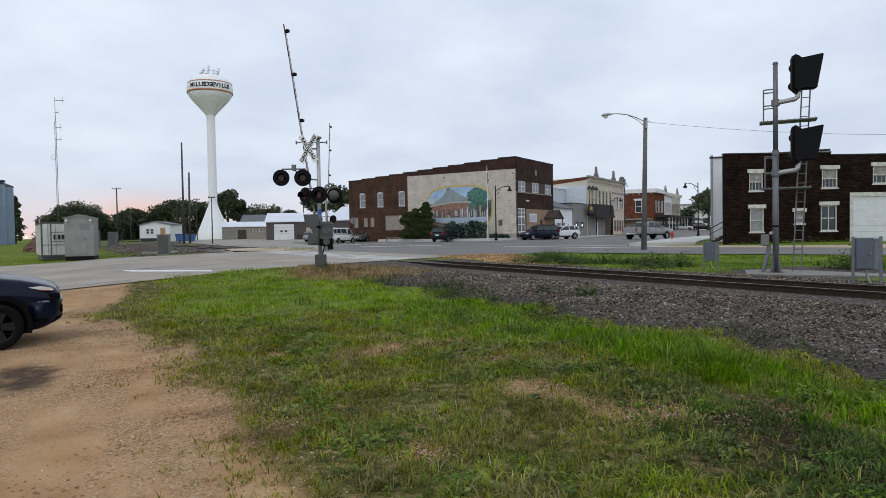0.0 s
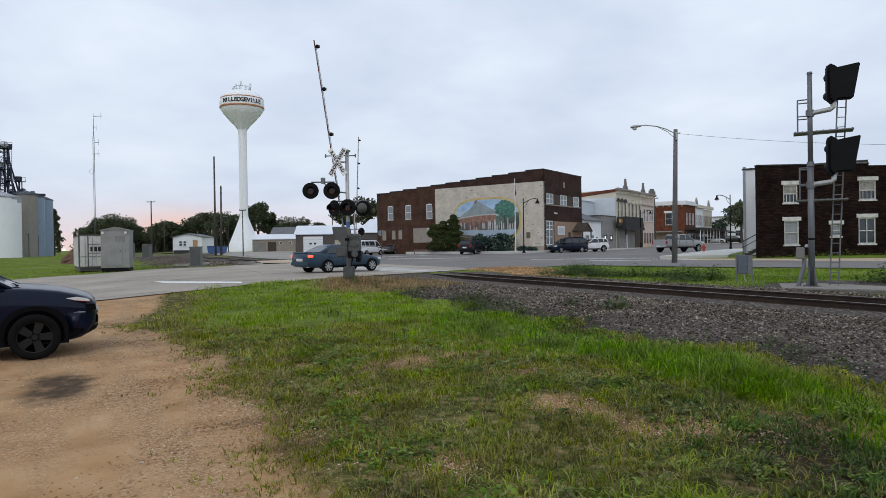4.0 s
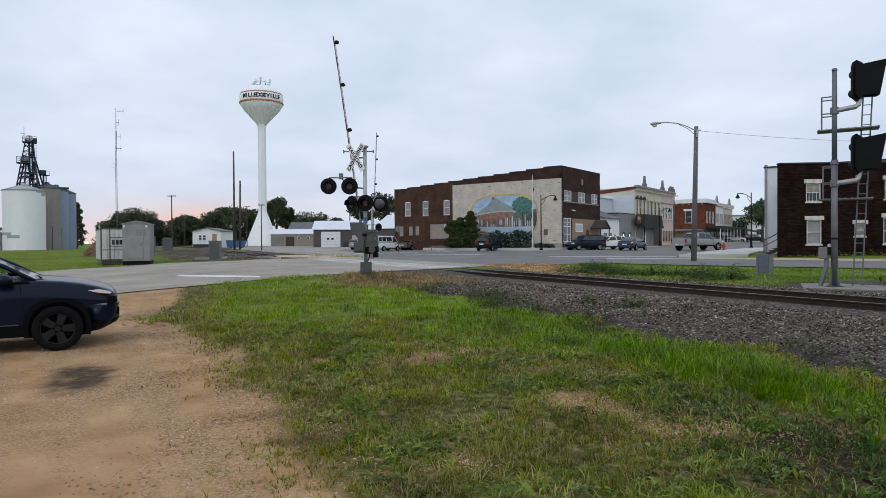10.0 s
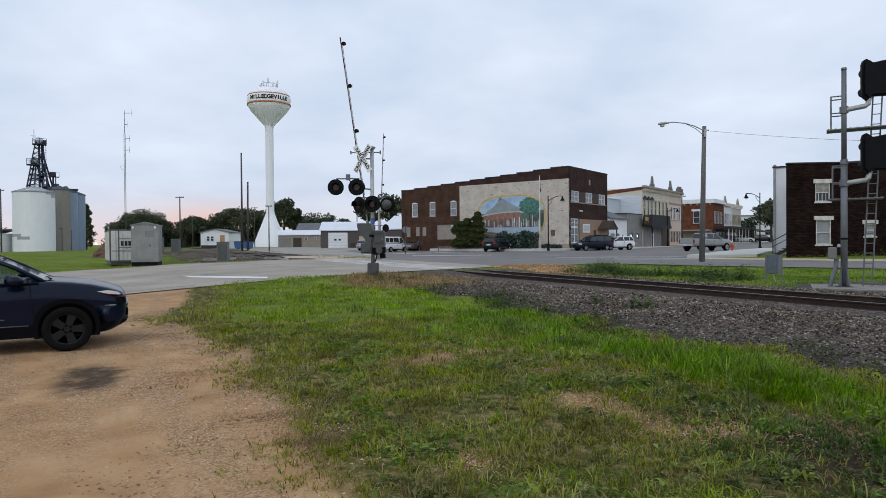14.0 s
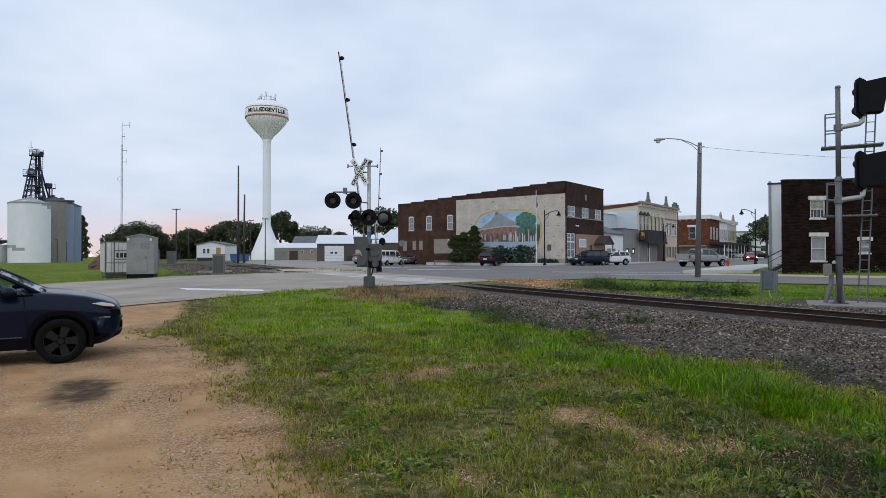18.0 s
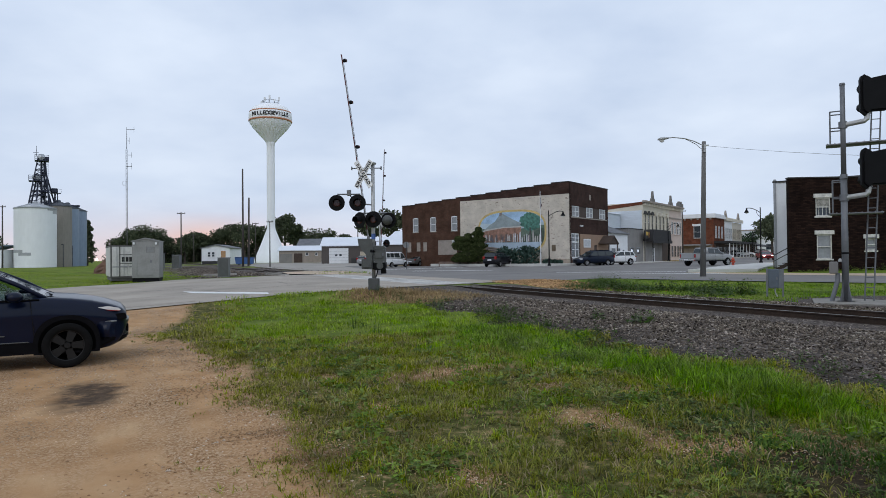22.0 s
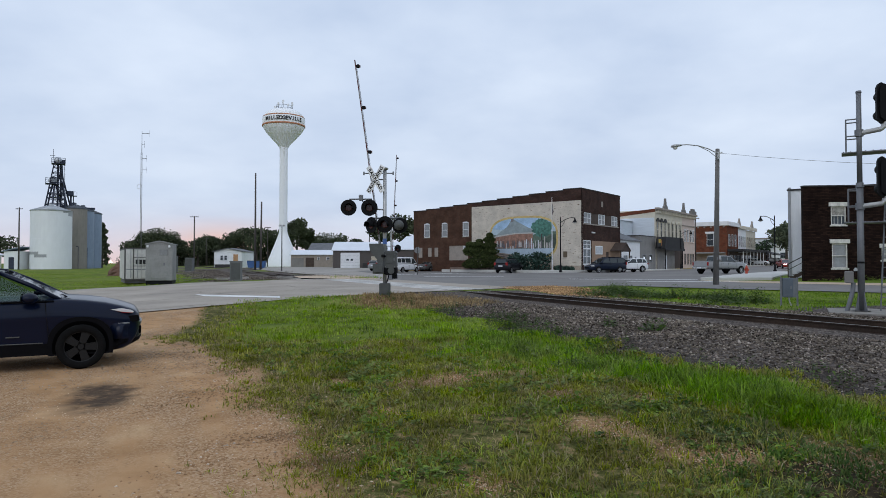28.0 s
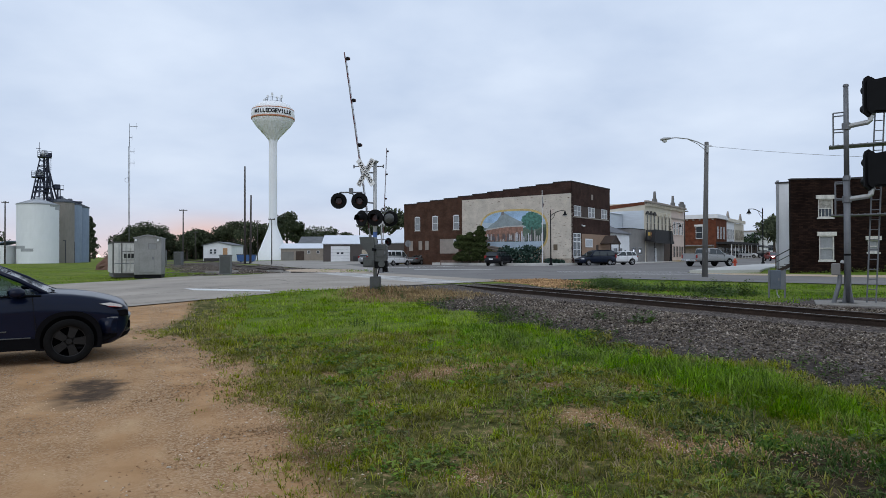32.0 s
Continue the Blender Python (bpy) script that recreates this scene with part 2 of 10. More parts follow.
# ---- ground, roads, railway ----
def ground_material():
    m = bpy.data.materials.new("turf_and_dirt")
    m.use_nodes = True
    nt = m.node_tree
    n, l = nt.nodes, nt.links
    bs = n["Principled BSDF"]
    bs.inputs["Roughness"].default_value = 0.95
    bs.inputs["Specular IOR Level"].default_value = 0.04
    tc = n.new("ShaderNodeTexCoord")

    def noi(scale, detail=5, rough=0.55):
        x = n.new("ShaderNodeTexNoise")
        x.inputs["Scale"].default_value, x.inputs["Detail"].default_value, x.inputs["Roughness"].default_value = scale, detail, rough
        l.new(tc.outputs["Object"], x.inputs["Vector"])
        return x.outputs["Fac"]

    def ramp(fac, stops):
        r = n.new("ShaderNodeValToRGB")
        while len(r.color_ramp.elements) < len(stops):
            r.color_ramp.elements.new(0.5)
        for e, (p, c) in zip(r.color_ramp.elements, stops):
            e.position, e.color = p, (*c, 1)
        l.new(fac, r.inputs[0])
        return r.outputs[0]

    def mix(fac, a, b):
        x = n.new("ShaderNodeMix")
        x.data_type = "RGBA"
        l.new(fac, x.inputs[0]), l.new(a, x.inputs[6]), l.new(b, x.inputs[7])
        return x.outputs[2]

    def mth(op, a, b):
        x = n.new("ShaderNodeMath")
        x.operation, x.use_clamp = op, True
        for i, v in enumerate((a, b)):
            if isinstance(v, float):
                x.inputs[i].default_value = v
            else:
                l.new(v, x.inputs[i])
        return x.outputs[0]

    def attr(name):
        x = n.new("ShaderNodeAttribute")
        x.attribute_name = name
        return x.outputs["Fac"]

    vor = n.new("ShaderNodeTexVoronoi")
    vor.inputs["Scale"].default_value = 52
    l.new(tc.outputs["Object"], vor.inputs["Vector"])
    pebble = ramp(vor.outputs["Color"], [(0.15, (0.235, 0.132, 0.064)), (0.5, (0.37, 0.228, 0.122)), (0.9, (0.52, 0.385, 0.26))])
    loam = ramp(noi(1.3), [(0.3, (0.33, 0.185, 0.086)), (0.5, (0.46, 0.275, 0.14)), (0.72, (0.53, 0.35, 0.195))])
    lane = n.new("ShaderNodeMapping")
    lane.vector_type = "TEXTURE"
    lane.inputs["Rotation"].default_value = (0, 0, radians(-64))
    lane.inputs["Scale"].default_value = (3.6, 0.8, 1)
    l.new(tc.outputs["Object"], lane.inputs[0])
    rut = n.new("ShaderNodeTexNoise")
    rut.inputs["Scale"].default_value, rut.inputs["Detail"].default_value, rut.inputs["Roughness"].default_value = 1.0, 6, 0.62
    l.new(lane.outputs[0], rut.inputs["Vector"])
    spread = ramp(rut.outputs["Fac"], [(0.42, (0.04, 0.04, 0.04)), (0.58, (0.95, 0.95, 0.95))])
    dirt = mix(spread, loam, pebble)
    dirt = mix(mth("MULTIPLY", noi(90, 2), 0.3), dirt, loam)
    # a patch of damp, oil-dark earth
    dirt = mix(mth("MULTIPLY", mth("MULTIPLY", attr("damp"), 1.5), ramp(noi(3.5, 6, 0.65), [(0.3, (0.35, 0.35, 0.35)), (0.5, (0.95, 0.95, 0.95))])), dirt, ramp(noi(6), [(0.3, (0.05, 0.037, 0.028)), (0.7, (0.10, 0.072, 0.052))]))
    thatch = ramp(noi(4.5, 8, 0.75), [(0.36, (0.03, 0.026, 0.012)), (0.46, (0.075, 0.078, 0.022)), (0.54, (0.14, 0.13, 0.045)), (0.62, (0.32, 0.215, 0.115))])
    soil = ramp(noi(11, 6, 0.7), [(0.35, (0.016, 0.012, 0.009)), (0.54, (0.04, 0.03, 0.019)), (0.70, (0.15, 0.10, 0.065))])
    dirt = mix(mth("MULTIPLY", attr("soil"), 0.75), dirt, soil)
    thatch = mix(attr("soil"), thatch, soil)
    lawn = ramp(noi(0.8, 7, 0.7), [(0.35, (0.07, 0.115, 0.016)), (0.5, (0.11, 0.175, 0.022)), (0.65, (0.17, 0.225, 0.035))])
    lawn = mix(ramp(noi(0.17, 5, 0.6), [(0.42, (0, 0, 0)), (0.6, (0.75, 0.75, 0.75))]), lawn, ramp(noi(2.2, 6, 0.7), [(0.35, (0.14, 0.185, 0.03)), (0.65, (0.25, 0.26, 0.06))]))
    lawn = mix(ramp(noi(0.23, 6, 0.65), [(0.36, (0.7, 0.7, 0.7)), (0.46, (0, 0, 0))]), lawn, ramp(noi(3.0, 6, 0.7), [(0.35, (0.03, 0.055, 0.012)), (0.65, (0.08, 0.10, 0.025))]))
    turf = mix(attr("lush"), thatch, lawn)
    grit = n.new("ShaderNodeTexVoronoi")
    grit.inputs["Scale"].default_value = 19
    l.new(tc.outputs["Object"], grit.inputs["Vector"])
    stone = ramp(grit.outputs["Color"], [(0.1, (0.026, 0.021, 0.018)), (0.5, (0.085, 0.071, 0.062)), (0.95, (0.25, 0.215, 0.19))])
    stone = mix(ramp(noi(0.6), [(0.4, (0, 0, 0)), (0.7, (0.55, 0.55, 0.55))]), stone, ramp(noi(12), [(0.3, (0.05, 0.043, 0.04)), (0.7, (0.12, 0.105, 0.10))]))

    def worn(name, wob=0.45):
        e = mth("ADD", attr(name), mth("MULTIPLY", mth("SUBTRACT", noi(2.4, 7, 0.65), 0.5), wob * 2))
        e2 = mth("SUBTRACT", attr(name), mth("MULTIPLY", mth("SUBTRACT", 0.5, noi(2.4, 7, 0.65)), wob * 2))
        mr = n.new("ShaderNodeMapRange")
        mr.inputs[1].default_value, mr.inputs[2].default_value = 0.36, 0.64
        a = n.new("ShaderNodeMath")
        a.operation = "MINIMUM"
        l.new(e, a.inputs[0]), l.new(e2, a.inputs[1])
        l.new(a.outputs[0], mr.inputs[0])
        return mr.outputs[0]

    col = mix(worn("bare"), turf, dirt)
    col = mix(worn("stone", 0.3), col, stone)
    col = mix(worn("cinder", 0.4), col, ramp(noi(14, 7, 0.75), [(0.35, (0.028, 0.023, 0.021)), (0.52, (0.062, 0.053, 0.047)), (0.66, (0.15, 0.132, 0.118)), (0.78, (0.30, 0.265, 0.235))]))
    col = mix(worn("straw", 0.35), col, ramp(noi(9), [(0.3, (0.11, 0.07, 0.04)), (0.5, (0.2, 0.125, 0.065)), (0.7, (0.38, 0.24, 0.11))]))
    l.new(col, bs.inputs["Base Color"])
    bp = n.new("ShaderNodeBump")
    bp.inputs["Distance"].default_value = 0.02
    bp.inputs["Strength"].default_value = 0.7
    l.new(noi(45, 4, 0.7), bp.inputs["Height"])
    l.new(bp.outputs[0], bs.inputs["Normal"])
    return m


def drive_edge(y):
    """x of the line where the dirt drive gives way to grass."""
    return np.interp(y, [-30, 0, 4.3, 7.2, 10.8, 13.5, 15, 18.5, 21.2, 24], [1.7, 0.9, -0.62, -1.9, -3.4, -5.6, -6.9, -7.6, -8.6, -9.5])


PATCHES = [(0.33, 9.8, 0.55), (-0.15, 9.5, 0.5), (-0.55, 9.1, 0.5), (0.95, 9.9, 0.4), (2.39, 7.97, 0.36), (1.36, 6.8, 0.45), (1.7, 6.4, 0.4), (2.05, 5.75, 0.5), (2.5, 5.6, 0.25), (3.55, 5.35, 0.42), (3.25, 5.75, 0.4), (3.9, 5.0, 0.4), (-1.2, 5.6, 0.4), (-1.6, 6.4, 0.35), (-1.7, 9.2, 0.3), (0.2, 5.0, 0.25), (1.3, 8.3, 0.3), (-0.9, 7.4, 0.25)]


def verge_edge(s):
    """Cross distance at which the grass gives way to cinders and ballast."""
    return np.interp(s, [-10, 3, 6, 9, 18, 26], [6.9, 7.2, 7.6, 7.9, 9.0, 9.3]) + 0.36 * np.sin(s * 1.3) + 0.22 * np.sin(s * 3.1 + 1.0) + 0.1 * np.sin(s * 7.3)


def masks(x, y):
    q, s = q_of(x, y), s_of(x, y)
    bare = smooth((drive_edge(y) - x) / 1.6 + 0.5)
    for px, py, r in PATCHES:
        bare = np.maximum(bare, 0.53 * smooth(1.3 - np.hypot(x - px, (y - py) * 0.8) / r * 0.95))
    road_side = s - np.interp(q, [-30, 0, 6, 15, 40], [12, 23, 25.5, 28.5, 30])
    bare = bare * smooth((5.0 - q) / 2 + 1) * (road_side < 22)
    bare = np.where(s > 24.5 + 18, 0, bare)
    bare = np.maximum(bare, smooth((q - 19) / 3) * smooth((s - 42) / 6) * smooth((160 - s) / 30) * 0.55)
    stone = smooth((q - verge_edge(s) - 0.1) / 0.9) * smooth((18.4 - q) / 1.0) * smooth((29.5 - s) / 3)
    stone = np.maximum(stone, smooth((q - 4.6) / 1.6 + 0.5) * smooth((22.5 - q) / 2) * smooth((s - 50) / 5))
    stone = np.maximum(stone, smooth(1.5 - np.hypot(x - 12.9, (y - 19.6)) / 2.6))
    straw = smooth(1.5 - np.hypot((x + 1.6) / 2.6, (y - 25.2) / 2.6)) * 0.9
    lush = smooth((q - 5.3 + 0.45 * np.sin(s * 0.9)) / 1.2) * smooth((verge_edge(s) + 0.35 - q) / 0.7)
    lush = np.maximum(lush, 0.85 * smooth((y - 8.8) / 3) * smooth((x - drive_edge(y) - 0.6) / 1.2))
    lush = np.maximum(lush, smooth((q - 18) / 2))
    lush = np.maximum(lush, smooth((s - 36) / 4) * 0.85)
    u = x + 0.565 * y
    damp = smooth(1.7 - np.hypot((u + 0.02) / 0.29, (y - 8.25) / 0.58))
    damp = np.maximum(damp, smooth(1.6 - np.hypot((u - 0.27) / 0.12, (y - 8.6) / 0.3)))
    damp = np.maximum(damp, smooth(1.7 - np.hypot((u + 0.3) / 0.17, (y - 7.6) / 0.38)) * 0.5)
    return bare, stone, straw, lush, damp


def cinder(x, y):
    """Dark fine cinders between the verge and the clean ballast."""
    q, s = q_of(x, y), s_of(x, y)
    e = verge_edge(s)
    return smooth((q - e + 0.5) / 0.6) * smooth((e + 2.0 - q) / 1.3) * smooth((28 - s) / 3) * 0.85


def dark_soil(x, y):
    """Where the earth is darker and weeds stand on it."""
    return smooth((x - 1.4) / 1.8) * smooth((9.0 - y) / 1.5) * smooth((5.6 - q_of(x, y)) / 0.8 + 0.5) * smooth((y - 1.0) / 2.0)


def spaced(fine0, fine1, step, far, growth=1.35):
    mid = list(np.arange(fine0, fine1 + 1e-6, step))
    lo, hi, d = [fine0], [fine1], step
    while lo[-1] > -far or hi[-1] < far:
        d *= growth
        lo.append(lo[-1] - d), hi.append(hi[-1] + d)
    return np.array(lo[:0:-1] + mid + hi[1:])


def build_ground():
    xs, ys = spaced(-14, 16, 0.22, 2600), spaced(0, 34, 0.22, 2600)
    gx, gy = np.meshgrid(xs, ys)
    gz = z_ground(gx, gy)
    bumpy = np.array([noise.noise(Vector((a * 0.5, b * 0.5, 0))) + 0.5 * noise.noise(Vector((a * 1.7, b * 1.7, 3))) for a, b in zip(gx.ravel(), gy.ravel())]).reshape(gx.shape)
    q, s = q_of(gx, gy), s_of(gx, gy)
    quiet = (s < 22) & (q < 13) & (np.hypot(gx, gy) < 40)
    gz = gz + np.where(quiet, 0.012, 0.0) * bumpy
    nx, ny = len(xs), len(ys)
    verts = np.stack([gx.ravel(), gy.ravel(), gz.ravel()], 1)
    i = (np.arange(ny - 1)[:, None] * nx + np.arange(nx - 1)).ravel()
    faces = np.stack([i, i + 1, i + nx + 1, i + nx], 1)
    ob = fast_mesh("ground", verts, faces, ground_material(), "uneven ground of grass, bare dirt and gravel", "ground", "structure")
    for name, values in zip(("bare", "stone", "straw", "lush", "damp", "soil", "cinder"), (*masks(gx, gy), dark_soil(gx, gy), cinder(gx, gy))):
        at = ob.data.attributes.new(name, "FLOAT", "POINT")
        at.data.foreach_set("value", np.asarray(values, np.float32).ravel())
    for p in ob.data.polygons:
        p.use_smooth = True
    return ob


build_ground()


def sheet(name, outline, zfun, dz, material, label, category, cuts=2.0, kind="structure"):
    """A paved sheet with the given outline, draped on the land."""
    bm = bmesh.new()
    bm.faces.new([bm.verts.new((x, y, 0)) for x, y in outline])
    bmesh.ops.triangulate(bm, faces=bm.faces)
    reach = [q_of(x, y) for x, y in outline], [s_of(x, y) for x, y in outline]
    for way, lo, hi in ((ACROSS, min(reach[0]), max(reach[0])), (ALONG, min(reach[1]), max(reach[1]))):
        c, step = lo + cuts, cuts
        while c < hi:
            bmesh.ops.bisect_plane(bm, geom=list(bm.verts) + list(bm.edges) + list(bm.faces), plane_co=(way.x * c, way.y * c, 0), plane_no=(way.x, way.y, 0))
            step = cuts if c < 45 else step * 1.3
            c += step
    for v in bm.verts:
        v.co.z = zfun(v.co.x, v.co.y) + dz
    bmesh.ops.recalc_face_normals(bm, faces=bm.faces)
    for fc in bm.faces:
        if fc.normal.z < 0:
            fc.normal_flip()
    ob = part(name, bm, material)
    return tagged(ob, label, category, "", kind)


asphalt_old = mat("worn_pale_asphalt", (0.33, 0.285, 0.232), 0.85, var=0.34, scale=0.3, fine=14, bump=0.004)
asphalt = mat("grey_asphalt", (0.168, 0.156, 0.145), 0.85, var=0.3, scale=0.25, fine=12, bump=0.004)
gravel_lot = mat("packed_gravel", (0.31, 0.285, 0.25), 0.95, var=0.3, scale=0.2, fine=6, bump=0.01)
sand = mat("sandy_shoulder", (0.48, 0.37, 0.26), 0.95, var=0.25, scale=0.7, fine=12, bump=0.01)
concrete = mat("pale_concrete", (0.52, 0.51, 0.48), 0.85, var=0.18, scale=0.5, fine=15, bump=0.003)
white_line = mat("road_paint", (0.72, 0.72, 0.70), 0.7, var=0.25, scale=2.0, fine=25)

sheet("road", [(-40, -14), (-26, 3), (-18, 12.2), (-10.72, 20.9), (-9.37, 22.3), (-6.4, 25.3), (-3.4, 26.9), (-0.5, 31.6), (3.3, 35.4), (-5.8, 53.2), (-11.2, 56.6), (-13.2, 52.4), (-15.1, 47), (-20.5, 47.9), (-23.9, 42.6), (-25, 39), (-40, 22), (-62, -2)], pave, 0.012, asphalt_old, "pale worn asphalt road rising to the railway crossing", "road")
sheet("street", [(3.3, 35.4), (7.2, 36.4), (9.3, 37.6), (13, 33), (17, 29.3), (30, 17), (60, -10), (64, -6), (34, 24), (22.5, 36), (18, 41), (17, 46), (25, 60), (31, 69), (47, 91), (115, 184), (107, 190), (16.9, 76.5), (11, 73.5), (-2, 89), (-12, 103), (-16, 98), (-8, 70), (-5.8, 53.2)], pave, 0.012, asphalt, "dark grey asphalt street and junction of a small town", "road")
sheet("gravel_lot", [(-5.8, 53.2), (-8, 70), (-16, 98), (-12, 103), (-5, 98), (-8, 118), (-26, 134), (-47, 134), (-28.5, 97.7), (-10.3, 62.1), (-7.5, 56)], pave, 0.008, gravel_lot, "open lot of packed pale gravel", "lot")
sheet("shoulder", [(17.0, 46), (18, 41), (22.5, 36), (34, 24), (64, -6), (66, -4), (35, 30), (24, 39), (20.5, 43)], pave, 0.02, sand, "sandy gravel shoulder beside the street", "shoulder")


sheet("dirt_strip", [(-14.5, 57.8), (-11.2, 56.0), (-7.6, 53.6), (-6.6, 54.4), (-8.4, 60.0), (-11.0, 68.0), (-15.6, 69.5), (-17.2, 66.0)], pave, 0.018, sand, "tan dirt strip between the crossing and the gravel lot", "dirt strip")


def build_track():
    ballast_top = 0.2
    steel = mat("rusty_rail_steel", (0.042, 0.027, 0.019), 0.8, 0.0, var=0.5, scale=1.5, fine=18, dark=(0.016, 0.012, 0.010), spec=0.2)
    shiny = mat("worn_rail_head", (0.20, 0.185, 0.17), 0.42, 0.8, var=0.2, scale=3, fine=30)
    # brighter copy for the crossing, with the sky's reflection put into its colour
    polished = mat("sky_bright_rail_head", (0.62, 0.61, 0.60), 0.28, 0.9, var=0.2, scale=3, fine=30)
    tie_m = mat("weathered_tie_wood", (0.085, 0.07, 0.062), 0.9, var=0.45, scale=3, fine=30, bump=0.006, stretch=(1, 9, 1), random_piece=0.35)
    turn = Matrix(((ALONG.x, ACROSS.x, 0, 0), (ALONG.y, ACROSS.y, 0, 0), (0, 0, 1, 0), (0, 0, 0, 1)))
    rot = turn @ Matrix.Diagonal((1, -1, 1, 1)) if turn.determinant() < 0 else turn
    track = thing("railway_track", Matrix.Identity(4), "single railway track with dark steel rails on ballast", "track", kind="structure")
    track.matrix_basis = Matrix.LocRotScale((0, 0, 0), Euler((0, 0, math.atan2(ALONG.y, ALONG.x))), None)
    # local x runs along the line; local y is to its left, so cross distance is -y
    profile = [(-0.068, 0), (0.068, 0), (0.068, 0.012), (0.012, 0.03), (0.012, 0.125), (0.037, 0.14), (0.037, 0.166), (-0.037, 0.166), (-0.037, 0.14), (-0.012, 0.125), (-0.012, 0.03), (-0.068, 0.012)]
    for d in (NEAR_RAIL, FAR_RAIL):
        for a, b in ((-70.0, 29.2), (29.2, 52.0), (52.0, 75.0), (75.0, 95.0), (95.0, 115.0), (115.0, 140.0), (140.0, 180.0), (180.0, 420.0)):
            bm = bmesh.new()
            z0 = RAIL_TOP - 0.166
            ra, rb = [float(far_rise(ALONG.x * v + ACROSS.x * d, ALONG.y * v + ACROSS.y * d)) for v in (a, b)]
            pa = [bm.verts.new((a, -d + y, z0 + z + ra)) for y, z in profile]
            pb = [bm.verts.new((b, -d + y, z0 + z + rb)) for y, z in profile]
            for k in range(len(profile)):
                bm.faces.new((pa[k], pa[(k + 1) % 12], pb[(k + 1) % 12], pb[k]))
            bm.faces.new(pa[::-1]), bm.faces.new(pb)
            bmesh.ops.recalc_face_normals(bm, faces=bm.faces)
            part("rail", bm, steel, track)
            if a >= 75:
                continue
            bm = box(a + 0.01, b - 0.01, -d - 0.034, -d + 0.034, RAIL_TOP, RAIL_TOP + (0.034 if a == 29.2 else 0.005))
            part("rail_head", bm, polished if a == 29.2 else shiny, track, "steel head polished by wheels")
    mid = -(NEAR_RAIL + FAR_RAIL) / 2
    me = None
    rnd = random.Random(5)
    for k in range(190):
        x = -32 + k * 0.53
        if 29 < x < 52.5:
            continue
        if me is None:
            t = part("railway_tie", box(-0.115, 0.115, -1.3, 1.3, -0.14, 0.0, 0.012), tie_m, track)
            me = t.data
        else:
            t = new("railway_tie", me)
            t.parent = track
        t.matrix_basis = pose(x + rnd.uniform(-0.03, 0.03), mid + rnd.uniform(-0.06, 0.06), RAIL_TOP - 0.164 - 0.004 + rnd.uniform(-0.015, 0), 0, 0, rnd.uniform(-1.5, 1.5))
    plate = mat("tie_plate_rust", (0.12, 0.06, 0.035), 0.8, 0.3, var=0.4, scale=8, fine=60)
    for d in (NEAR_RAIL,):
        bm = bmesh.new()
        for k in range(80):
            x = -14 + k * 0.53
            box(x - 0.09, x + 0.09, -d - 0.17, -d + 0.17, RAIL_TOP - 0.178, RAIL_TOP - 0.158, bm=bm)
        tagged(part("tie_plates", bm, plate, track), kind="stuff")
    # planks and rubber between the rails at the crossing
    plank = mat("crossing_panel", (0.46, 0.44, 0.41), 0.85, var=0.3, scale=1.2, fine=20, random_piece=0.2)
    for y0, y1 in ((-NEAR_RAIL + 0.09, -NEAR_RAIL + 0.62), (-FAR_RAIL + 0.1, -FAR_RAIL + 0.72), (-FAR_RAIL + 0.76, -NEAR_RAIL - 0.1), (-FAR_RAIL - 0.62, -FAR_RAIL - 0.09)):
        for k in range(9):
            part("crossing_panel", box(29.3 + k * 2.45, 29.3 + k * 2.45 + 2.4, y0, y1, 0.1, RAIL_TOP + 0.024, 0.01), plank, track)
    return track


build_track()


# ---- buildings ----
STREET = math.degrees(math.atan2(0.809, 0.588))  # heading of the main street


def window(parent, x, z, w, h, y, frame_m, glass_m, sill=None, mull=(1, 1), deep=0.12, lintel=None, name="window"):
    """A sash window in a wall whose outer face lies at y (looking to -y): frame, panes, sill, lintel."""
    fr = 0.07
    xs = [x - w / 2 + fr + (w - 2 * fr) * k / mull[0] for k in range(mull[0] + 1)]
    zs = [z + fr + (h - 2 * fr) * k / mull[1] for k in range(mull[1] + 1)]
    holes = [(x0 + (0.025 if i else 0), x1 - (0.025 if i < mull[0] - 1 else 0), z0 + (0.03 if k else 0), z1 - (0.03 if k < mull[1] - 1 else 0)) for i, (x0, x1) in enumerate(zip(xs, xs[1:])) for k, (z0, z1) in enumerate(zip(zs, zs[1:]))]
    bm = wall_with_holes(x - w / 2, x + w / 2, z, z + h, y - 0.03, y + min(deep, 0.045), holes)
    win = part(name, bm, frame_m, parent)
    part("pane", box(x - w / 2 + fr, x + w / 2 - fr, y + 0.05, y + 0.075, z + fr, z + h - fr), glass_m, win, "dark reflecting glass")
    if sill:
        part("sill", box(x - w / 2 - 0.08, x + w / 2 + 0.08, y - 0.09, y + 0.05, z - 0.1, z, 0.01), sill, win)
    if lintel:
        part("lintel", box(x - w / 2 - 0.14, x + w / 2 + 0.14, y - 0.06, y + 0.05, z + h, z + h + lintel, 0.01), frame_m if sill is None else sill, win)
    return win


